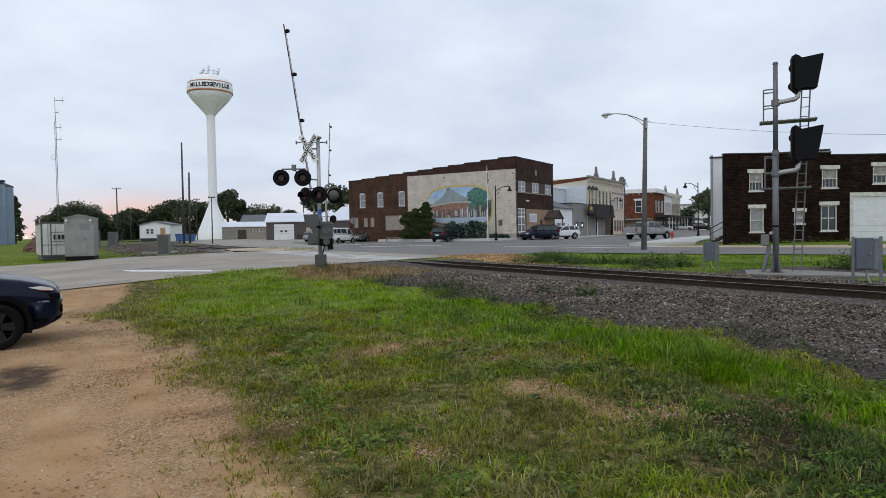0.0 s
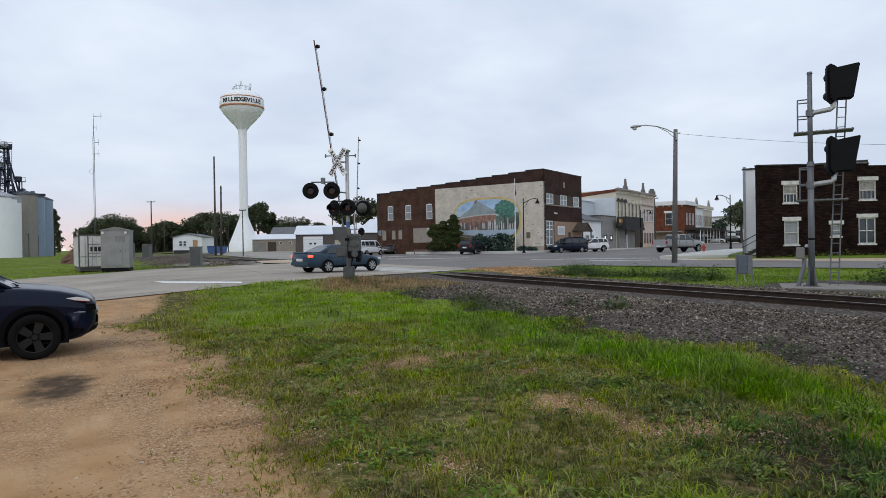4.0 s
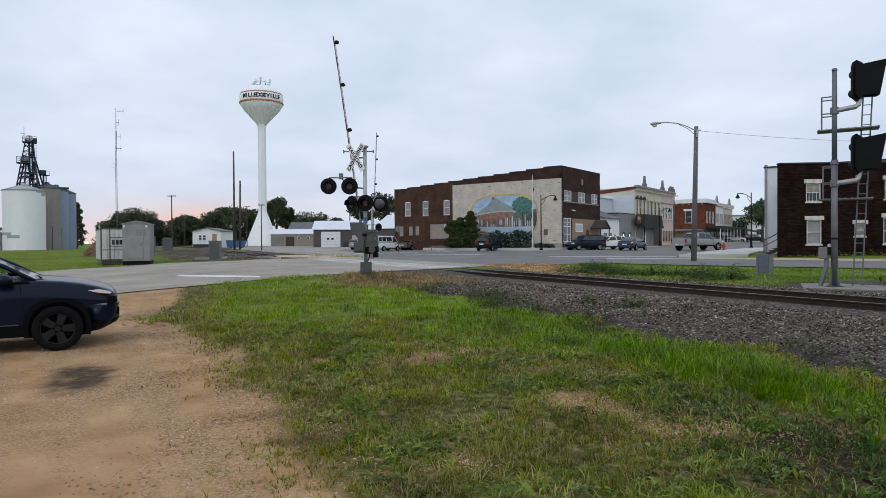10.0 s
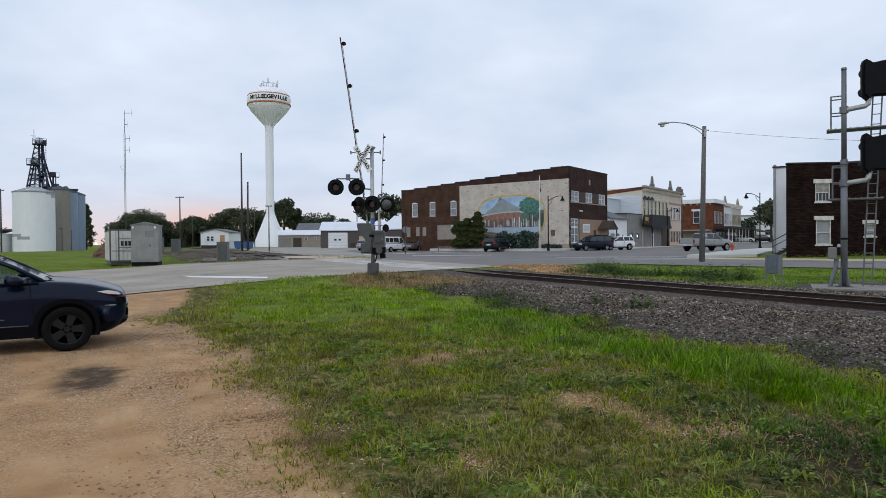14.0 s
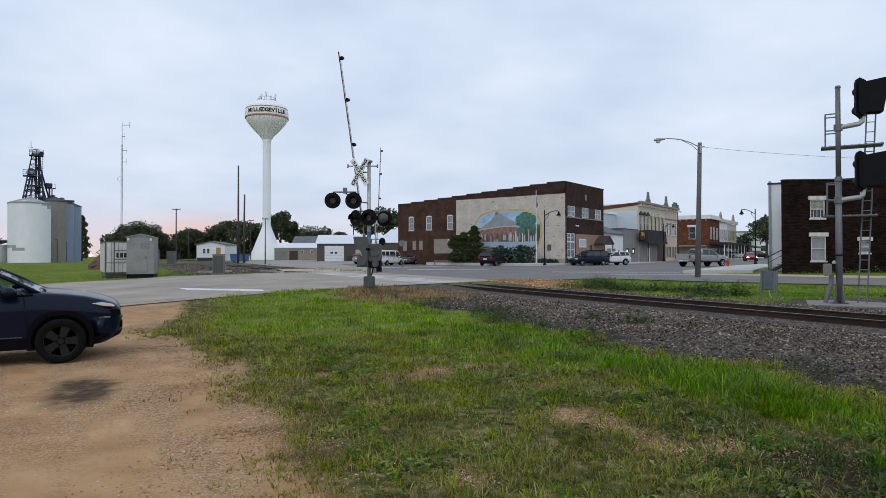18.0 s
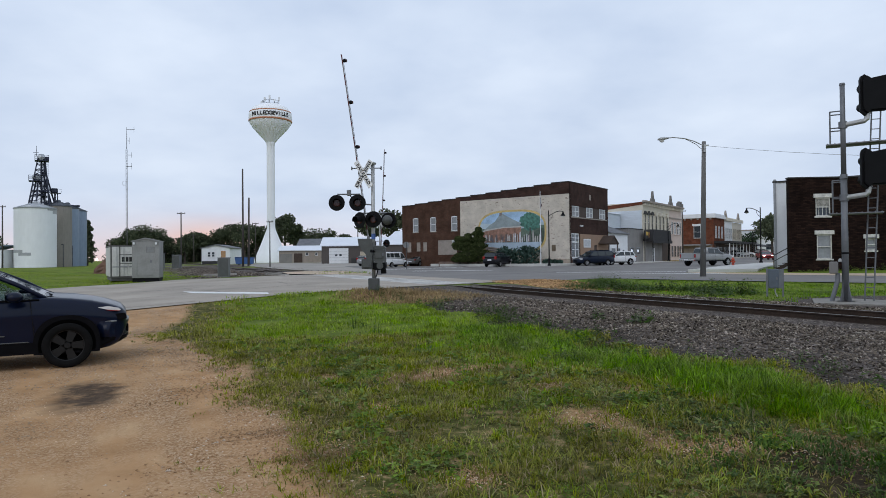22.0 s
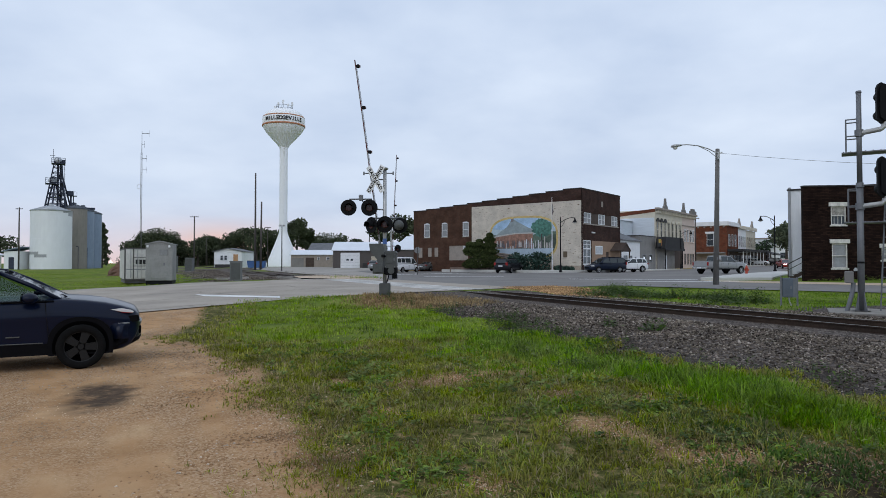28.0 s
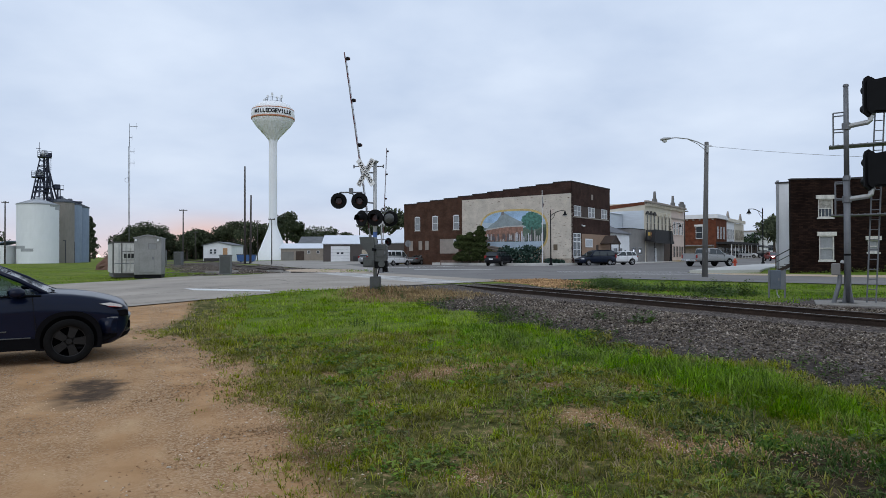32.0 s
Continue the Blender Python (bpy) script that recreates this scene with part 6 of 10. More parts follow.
def clear_glass():
    """Thin car glass: mostly clear, with a mirror-like sheen."""
    if "clear_car_glass" in MATS:
        return MATS["clear_car_glass"]
    m = bpy.data.materials.new("clear_car_glass")
    m.use_nodes = True
    n, l = m.node_tree.nodes, m.node_tree.links
    n.remove(n["Principled BSDF"])
    tr, gl, mx, fr = n.new("ShaderNodeBsdfTransparent"), n.new("ShaderNodeBsdfGlossy"), n.new("ShaderNodeMixShader"), n.new("ShaderNodeFresnel")
    tr.inputs["Color"].default_value = (0.60, 0.68, 0.64, 1)
    gl.inputs["Roughness"].default_value = 0.03
    fr.inputs["IOR"].default_value = 1.5
    l.new(fr.outputs[0], mx.inputs[0]), l.new(tr.outputs[0], mx.inputs[1]), l.new(gl.outputs[0], mx.inputs[2])
    l.new(mx.outputs[0], n["Material Output"].inputs["Surface"])
    MATS["clear_car_glass"] = m
    return m


def drive_suv(m):
    """The crossover on the drive: x forward, origin on the ground between the axles."""
    ob = thing("parked_suv", m, "dark navy crossover SUV with black wheels on the dirt drive", "car")
    pm, gl = navy, clear_glass()
    seat_m = mat("dark_seat_cloth", (0.02, 0.02, 0.022), 0.9, var=0.2, scale=8, fine=60)
    # stations of the hull: x, underside, top edge, half width
    st = np.array([(-2.3, 0.52, 0.95, 0.70), (-2.24, 0.40, 1.06, 0.82), (-2.0, 0.30, 1.09, 0.90), (-1.35, 0.26, 1.10, 0.92), (-0.4, 0.25, 1.10, 0.925), (0.5, 0.25, 1.11, 0.925), (0.85, 0.25, 1.13, 0.925), (1.0, 0.25, 1.13, 0.922), (1.35, 0.25, 1.10, 0.918), (1.65, 0.25, 1.055, 0.905), (1.9, 0.27, 0.99, 0.872), (2.04, 0.33, 0.94, 0.825), (2.11, 0.42, 0.905, 0.775), (2.15, 0.52, 0.87, 0.72), (2.17, 0.58, 0.83, 0.64)])
    xs = np.concatenate([np.linspace(-2.3, 1.6, 34), np.linspace(1.66, 2.18, 16)])
    rings = []
    for x in xs:
        zb, zt, w = [float(np.interp(x, st[:, 0], st[:, k])) for k in (1, 2, 3)]
        h = zt - zb
        half = [(w * 0.80, zb), (w * 0.955, zb + 0.03), (w * 0.985, zb + 0.16 * h), (w * 0.972, zb + 0.42 * h), (w * 0.992, zb + 0.62 * h), (w, zb + 0.70 * h), (w * 0.985, zb + 0.80 * h), (w * 0.95, zt - 0.045 * h), (w * 0.89, zt), (w * 0.80, zt + 0.014), (w * 0.62, zt + 0.022), (w * 0.3, zt + 0.05)]
        rings.append([(x, y, z) for y, z in half] + [(x, -y, z) for y, z in half[::-1]])
    part("body", loft(rings), pm, ob, "", True)
    # roof skin
    roof = [(0.10, 1.585), (-0.25, 1.645), (-0.8, 1.675), (-1.4, 1.665), (-1.9, 1.60), (-2.12, 1.55)]
    rings = []
    for x, z in roof:
        w = 0.70
        rings.append([(x, w, z - 0.05), (x, w * 0.985, z - 0.012), (x, w * 0.9, z), (x, 0, z + 0.02), (x, -w * 0.9, z), (x, -w * 0.985, z - 0.012), (x, -w, z - 0.05), (x, 0, z - 0.03)])
    part("roof", loft(rings), pm, ob, "", True)
    for s in (1, -1):
        def bar(nm, pts, r, mm=pm):
            part(nm, pipe([(x, s * y, z) for x, y, z in pts], r, 8), mm, ob, "", True)
        bar("front_pillar", [(1.0, 0.77, 1.12), (0.60, 0.73, 1.355), (0.14, 0.665, 1.572)], 0.036)
        bar("roof_rail", [(0.12, 0.695, 1.575), (-0.8, 0.70, 1.66), (-1.9, 0.69, 1.585), (-2.1, 0.69, 1.53)], 0.045)
        bar("window_trim", [(0.92, 0.872, 1.105), (0.3, 0.885, 1.098), (-0.6, 0.885, 1.095), (-1.9, 0.86, 1.12)], 0.016, plastic)
        for nm, x0, x1, w0, w1 in (("centre_pillar", -0.5, -0.42, 0.07, 0.06), ("rear_pillar", -1.38, -1.28, 0.09, 0.08), ("tail_pillar", -2.1, -1.95, 0.16, 0.14)):
            b = bmesh.new()
            va = [b.verts.new((x, s * y, z)) for x, y, z in ((x0 - w0, 0.87, 1.08), (x0 + w0, 0.87, 1.08), (x1 + w1, 0.70, 1.62), (x1 - w1, 0.70, 1.62))]
            vb = [b.verts.new((v.co.x, v.co.y - s * 0.05, v.co.z)) for v in va]
            b.faces.new(va), b.faces.new(vb[::-1])
            for k in range(4):
                b.faces.new((va[(k + 1) % 4], va[k], vb[k], vb[(k + 1) % 4]))
            bmesh.ops.recalc_face_normals(b, faces=b.faces)
            part(nm, b, plastic, ob)
        for nm, pts in (("front_window", ((0.88, 0.855, 1.1), (0.08, 0.715, 1.56), (-0.38, 0.705, 1.6), (-0.46, 0.86, 1.1))), ("rear_window", ((-0.55, 0.86, 1.1), (-0.48, 0.705, 1.6), (-1.22, 0.705, 1.6), (-1.3, 0.86, 1.1))), ("quarter_window", ((-1.46, 0.86, 1.12), (-1.36, 0.705, 1.58), (-1.82, 0.70, 1.54), (-1.98, 0.85, 1.14)))):
            g = part(nm, panel([(x, s * y, z) for x, y, z in pts], (0, s, 0.25), 0.005), gl, ob, "clear side glass")
            g.visible_shadow = False
        # mirror: a rounded shell on a stalk
        b = bmesh.new()
        bmesh.ops.create_uvsphere(b, u_segments=18, v_segments=10, radius=1.0, matrix=pose(0.60, s * 1.02, 1.165) @ Matrix.Diagonal((0.12, 0.13, 0.085, 1)))
        mir = part("wing_mirror", b, pm, ob, "", True)
        part("mirror_stalk", rod((0.62, s * 0.86, 1.10), (0.62, s * 0.97, 1.13), 0.035, 0.03, 8), plastic, mir)
        part("mirror_glass", box(0.485, 0.49, *sorted((s * 0.93, s * 1.11)), 1.12, 1.21), car_glass, mir)
        # headlamp, lower lamp pocket, grille end
        part("headlamp", prism([(1.74, 0.945), (1.9, 0.962), (2.05, 0.925), (2.09, 0.895), (2.06, 0.88), (1.88, 0.905)], *sorted((s * 0.62, s * 0.868))), head_clear, ob, "slim bright headlamp")
        part("turn_lamp", prism([(1.84, 0.905), (1.9, 0.902), (2.07, 0.882), (2.075, 0.874), (1.92, 0.888)], *sorted((s * 0.62, s * 0.870))), tail_red, ob, "thin red-amber lamp strip")
        part("lamp_pocket", prism([(2.0, 0.825), (2.13, 0.835), (2.165, 0.82), (2.18, 0.74), (2.06, 0.725), (1.985, 0.75)], *sorted((s * 0.50, s * 0.826))), plastic, ob)
        part("side_cladding", prism([(-0.9, 0.245), (-0.9, 0.42), (0.86, 0.43), (0.92, 0.25)], *sorted((s * 0.80, s * 0.928))), plastic, ob, "matt black sill cladding")
        part("door_moulding", box(-1.0, 0.78, *sorted((s * 0.9, s * 0.934)), 0.435, 0.450, 0.004), dull_steel, ob, "thin grey line along the door foot")
        part("door_badge", box(0.28, 0.46, *sorted((s * 0.9, s * 0.929)), 0.545, 0.562, 0.002), dull_steel, ob, "small grey badge bar")
        for x0, x1 in ((0.80, 0.86), (-0.5, -0.5), (-1.36, -1.1)):
            part("door_seam", prism([(x0 - 0.004, 1.08), (x0 + 0.004, 1.08), (x1 + 0.004, 0.44), (x1 - 0.004, 0.44)], *sorted((s * 0.85, s * 0.9235))), black_metal, ob)
        for hx in (-0.33, -1.15):
            part("door_handle", box(hx - 0.1, hx + 0.1, *sorted((s * 0.90, s * 0.95)), 0.93, 0.965, 0.012), pm, ob)
        part("tail_lamp", box(-2.29, -2.05, *sorted((s * 0.55, s * 0.86)), 0.93, 1.06, 0.02), tail_red, ob)
        # seats
        b = box(-0.55, 0.0, *sorted((s * 0.14, s * 0.62)), 0.55, 0.76, 0.06)
        seat = part("front_seat", b, seat_m, ob, "dark cloth seat")
        part("seat_back", prism([(-0.66, 0.7), (-0.5, 0.68), (-0.72, 1.28), (-0.84, 1.26)], *sorted((s * 0.15, s * 0.61))), seat_m, seat)
        part("head_rest", box(-0.9, -0.78, *sorted((s * 0.26, s * 0.50)), 1.31, 1.46, 0.04), seat_m, seat)
    for nm, pts in (("windscreen", ((1.02, 0.75, 1.14), (0.16, 0.64, 1.59), (0.16, -0.64, 1.59), (1.02, -0.75, 1.14))), ("back_window", ((-2.14, 0.62, 1.53), (-2.28, 0.72, 1.08), (-2.28, -0.72, 1.08), (-2.14, -0.62, 1.53)))):
        g = part(nm, panel(pts, (0.42 if nm == "windscreen" else -1, 0, 0.9 if nm == "windscreen" else 0.3), 0.006), gl, ob, "clear curved screen")
        g.visible_shadow = False
    part("dashboard", prism([(0.45, 0.75), (0.42, 1.05), (0.95, 1.115), (1.0, 0.8)], -0.72, 0.72), plastic, ob, "black dashboard")
    wheel_c = Matrix.Translation((0.30, 0.38, 1.04)) @ pose(0, 0, 0, 0, -64, 0)
    part("steering_wheel", pipe([wheel_c @ Vector((0.18 * math.cos(t), 0.18 * math.sin(t), 0)) for t in [2 * math.pi * k / 20 for k in range(21)]], 0.016, 6), plastic, ob, "", True)
    part("cowl", prism([(0.9, 1.12), (1.04, 1.15), (1.18, 1.13), (1.06, 1.10)], -0.7, 0.7), plastic, ob, "black cowl below the windscreen")
    for y0 in (-0.55, 0.05):
        part("wiper", rod((1.08, y0, 1.165), (0.98, y0 + 0.5, 1.185), 0.012, 0.008, 6), plastic, ob)
    part("grille", box(2.12, 2.185, -0.52, 0.52, 0.745, 0.84, 0.01), plastic, ob)

    def bumper(section):
        # a section swept along the rounded plan of the nose
        rings = []
        for k in range(29):
            y = -0.878 + 1.756 * k / 28
            xf = 2.235 - 0.05 * (abs(y) / 0.878) ** 2 - 0.235 * (abs(y) / 0.878) ** 5
            rings.append([(xf + dx, y, z) for dx, z in section])
        return loft(rings)

    part("bumper", bumper([(-0.22, 0.705), (-0.03, 0.715), (-0.004, 0.70), (0.0, 0.665), (-0.022, 0.63), (-0.03, 0.52), (-0.012, 0.47), (-0.06, 0.40), (-0.22, 0.40)]), pm, ob, "", True)
    part("bumper_blade", bumper([(-0.1, 0.714), (-0.012, 0.722), (0.004, 0.712), (0.002, 0.698), (-0.1, 0.70)]), galv_grey, ob, "thin grey bumper blade")
    part("lower_cladding", bumper([(-0.3, 0.44), (-0.05, 0.45), (-0.006, 0.435), (-0.03, 0.385), (-0.10, 0.34), (-0.24, 0.265), (-0.32, 0.25)]), plastic, ob, "matt black lower bumper")
    part("lower_grille", box(2.1, 2.217, -0.5, 0.5, 0.49, 0.62, 0.01), plastic, ob)
    part("number_plate", box(-2.33, -2.29, -0.25, 0.25, 0.72, 0.86), plate_m, ob, "blank pale plate")
    meshes = []
    r, tw = 0.36, 0.24
    for x in (1.31, -1.37):
        for s in (-1, 1):
            R, R2 = 0.405, 0.475
            def arch(rad, flat):
                pts = []
                for k in range(25):
                    t = math.radians(-14 + 208 * k / 24)
                    c, v = math.cos(t), math.sin(t)
                    pts.append((x + rad * math.copysign(abs(c) ** flat, c), r + 0.01 + rad * math.copysign(abs(v) ** flat, v)))
                return pts
            part("arch_cladding", prism(arch(R2, 0.86), *sorted((s * 0.72, s * 0.936))), plastic, ob, "matt black arch cladding")
            # no opening is cut: this black plate stands in for the shaded hollow
            part("wheel_arch", prism(arch(R, 0.94), *sorted((s * 0.68, s * 0.9385))), hollow_shade, ob, "black plate for the shaded wheel hollow")
            make_wheel(ob, x, s * (0.988 - tw / 2), r, tw, dark_alloy, 5, meshes)
    return ob


def heading(dx, dy):
    return math.degrees(math.atan2(dy, dx))


navy = paint("deep_navy_paint", (0.004, 0.0075, 0.022), 0.0)
navy.node_tree.nodes["Principled BSDF"].inputs["Coat Weight"].default_value = 0.30
navy.node_tree.nodes["Principled BSDF"].inputs["Specular IOR Level"].default_value = 0.06
navy.node_tree.nodes["Principled BSDF"].inputs["Coat Roughness"].default_value = 0.03
slate = paint("blue_grey_paint", (0.03, 0.055, 0.082), 0.4)
silver = paint("silver_paint", (0.30, 0.305, 0.31), 0.5)
white_car = paint("white_car_paint", (0.72, 0.73, 0.74), 0.0)
dark_blue = paint("dark_blue_paint", (0.006, 0.011, 0.026), 0.2)
charcoal = paint("charcoal_paint", (0.014, 0.014, 0.018), 0.2)
grey_green = paint("grey_paint", (0.10, 0.098, 0.095), 0.4)
maroon = paint("red_car_paint", (0.24, 0.02, 0.018), 0.2)

drive_suv(pose(-7.78, 10.5, 0.0, 0, 0, 29))
car("parked_wagon", pose(16.9, 74.6, pave(16.9, 74.6), 0, 0, heading(-0.93, -0.36)), "dark blue family SUV with roof rails parked at the kerb", "car", wagon_spec(dark_blue, 1.75))
car("parked_suv", pose(20.3, 77.2, pave(20.3, 77.2), 0, 0, heading(-0.93, -0.36)), "white SUV parked behind a dark blue one", "car", suv_spec(white_car, False, alloy))
car("pickup_truck", pose(26.7, 66.0, pave(26.7, 66.0), 0, 0, heading(0.88, 0.47)), "silver crew-cab pickup truck standing at the kerb", "pickup truck", pickup_spec(silver))
car("parked_minivan", pose(6.1, 78.0, pave(6.1, 78.0), 0, 0, heading(0.5, 0.87)), "dark charcoal minivan parked beside the bushes", "car", wagon_spec(charcoal, 1.7))
van = wagon_spec(white_car, 2.08, 1.08)
van["cabin"] = [(1.75, 1.1), (1.15, 1.9), (0.8, 2.07), (-2.1, 2.08), (-2.4, 2.02), (-2.5, 1.08)]
van["windows"] = [[(1.45, 0.1), (1.05, 0.78), (0.6, 0.84), (0.55, 0.1)], [(0.35, 0.25), (0.35, 0.82), (-0.7, 0.82), (-0.7, 0.25)], [(-0.8, 0.25), (-0.8, 0.82), (-1.5, 0.82), (-1.5, 0.25)], [(-1.6, 0.25), (-1.6, 0.82), (-2.2, 0.8), (-2.25, 0.25)]]
car("passenger_van", pose(-7.45, 87.0, pave(-7.45, 87), 0, 0, heading(0.6, 0.8)), "white passenger van with dark windows on the gravel lot", "van", van)
car("parked_sedan", pose(-3.9, 93.0, pave(-3.9, 93.0), 0, 0, heading(0.6, 0.8)), "grey sedan parked beside a white van", "car", dict(sedan_spec(grey_green), lights=[("headlamp", (1.88, 2.16, 0.42, 0.76, 0.60, 0.7), head_clear), ("tail_lamp", (-2.5, -2.22, 0.44, 0.84, 0.80, 0.96), tail_red)]))
car("parked_suv", pose(69.5, 150, pave(69.5, 150), 0, 0, heading(0.93, -0.37)), "white SUV parked far down the main street", "car", suv_spec(white_car, False, alloy))
car("parked_wagon", pose(75.0, 152, pave(75, 152), 0, 0, heading(0.93, -0.37)), "black SUV parked far down the main street", "car", wagon_spec(charcoal, 1.75))
red_spec = dict(sedan_spec(maroon), lights=[("headlamp", (1.9, 2.24, 0.40, 0.76, 0.58, 0.70), emit("lit_headlamp", (1.0, 0.93, 0.86), 7.0)), ("tail_lamp", (-2.5, -2.28, 0.48, 0.835, 0.80, 0.91), tail_red)])
red_car, red_wheels = car("red_sedan", pose(48.2, 118, 0.9, 0, 0, 245), "red sedan with lit headlamps on the main street", "car", red_spec)
sedan, sedan_wheels = car("moving_sedan", pose(-40, 0, 0), "blue-grey sedan with lit brake lamps driving over the crossing", "car", sedan_spec(slate))


# ---- the town along the main street ----
M_DIR, SIDE = Vector((0.588, 0.809)), Vector((0.809, -0.588))
CORNER = Vector((14.84, 78.0))


def on_street(s, off=0.0, z=None):
    """A pose on the building line, s metres up the street from the mural corner; local x points to the street."""
    p = CORNER + M_DIR * s + SIDE * off
    return pose(p.x, p.y, pave(p.x, p.y) if z is None else z, 0, 0, -36)


cream_paint = mat("cream_paint", (0.60, 0.55, 0.45), 0.7, var=0.12, scale=0.8, fine=8)
pink_paint = mat("pale_pink_paint", (0.58, 0.47, 0.41), 0.7, var=0.12, scale=0.8, fine=8)
grey_siding = mat("grey_stucco", (0.22, 0.21, 0.20), 0.85, var=0.2, scale=0.8, fine=8)
blue_white = mat("pale_blue_siding", (0.60, 0.65, 0.70), 0.6, var=0.1, scale=0.6, fine=5, stretch=(1, 1, 6))
grey_roof = mat("grey_shingles", (0.14, 0.145, 0.155), 0.9, var=0.25, scale=1.0, fine=10)
black_canvas = mat("black_awning", (0.018, 0.018, 0.02), 0.8, var=0.2)
white_roof = mat("white_metal_roof", (0.70, 0.73, 0.78), 0.45, 0.1, var=0.08, scale=0.5, fine=5)
brown_siding = mat("brown_metal_siding", (0.075, 0.062, 0.055), 0.6, var=0.15, scale=0.6, fine=6)


def turned_front(ob, x=0.0):
    """A frame on the street face: its local x runs up the street, -y looks at the street."""
    return Matrix.Translation((x, 0, 0)) @ pose(0, 0, 0, 0, 0, 90)


def front(ob, name, bm, material, label="", x=0.0):
    return part(name, bm, material, ob, label, m=turned_front(ob, x))


def low_white_shop():
    ob = thing("white_shop", on_street(12.4), "low white shop with grey roof slope and front windows", "building")
    part("wall", box(-10, 0, 0, 7.0, -0.5, 4.4), white_paint, ob)
    part("roof", prism([(-5.0, 6.3), (0.35, 4.3), (0.35, 4.15), (-5.0, 6.1), (-10.2, 4.2), (-10.2, 4.35)], -0.15, 7.1), grey_roof, ob)
    part("gable", prism([(-9.9, 4.2), (-0.1, 4.3), (-5.0, 6.1)], 0.0, 0.15), white_paint, ob)
    f = front(ob, "shop_front", box(0, 7.0, -0.06, 0.0, -0.5, 4.4), white_paint)
    for x0, w in ((0.6, 1.6), (2.7, 1.3)):
        window(f, x0 + w / 2, 0.7, w, 1.5, -0.12, white_paint, dull_glass, None, (1, 1), 0.06)
    d = part("door", box(4.7, 5.7, -0.1, -0.06, -0.1, 2.1, 0.01), white_paint, f)
    part("pane", box(4.9, 5.5, -0.11, -0.1, 0.9, 1.9), dull_glass, d)
    part("trash_bin", box(6.2, 6.8, -0.8, -0.2, -0.2, 0.8, 0.03), black_metal, f)


def grey_shop():
    ob = thing("grey_shop", on_street(19.5), "grey single-storey shop with small lit signs in its windows", "building")
    part("wall", box(-9, 0, 0, 6.6, -0.5, 5.0), grey_siding, ob)
    part("parapet_cap", box(-9, 0.1, -0.08, 6.6, 5.0, 5.12), black_cap, ob)
    f = front(ob, "shop_front", box(0, 6.6, -0.05, 0.0, -0.5, 5.0), grey_siding)
    for x0 in (0.8, 3.4):
        w = window(f, x0 + 0.8, 1.2, 1.5, 1.1, -0.1, galv_grey, dull_glass, None, (1, 1), 0.06)
        part("lit_sign", box(x0 + 0.55, x0 + 1.0, -0.085, -0.07, 1.55, 1.95), emit("window_sign_glow", (0.85, 0.9, 1.0), 0.8), w, "small glowing window sign")
    sb = part("shop_sign", box(5.0, 7.6, -1.0, -0.8, 3.5, 4.9, 0.03), black_cap, f, "dark shop sign with yellow and white bars")
    part("sign_bar", box(5.2, 6.2, -1.01, -1.0, 4.1, 4.65), mat("sign_yellow", (0.55, 0.36, 0.06), 0.6), sb)
    part("sign_bar", box(6.4, 7.4, -1.01, -1.0, 3.7, 4.6), mat("sign_orange", (0.42, 0.20, 0.08), 0.6), sb)


finial_m = mat("weathered_finial", (0.16, 0.15, 0.14), 0.8, var=0.4, scale=1.5, fine=10)


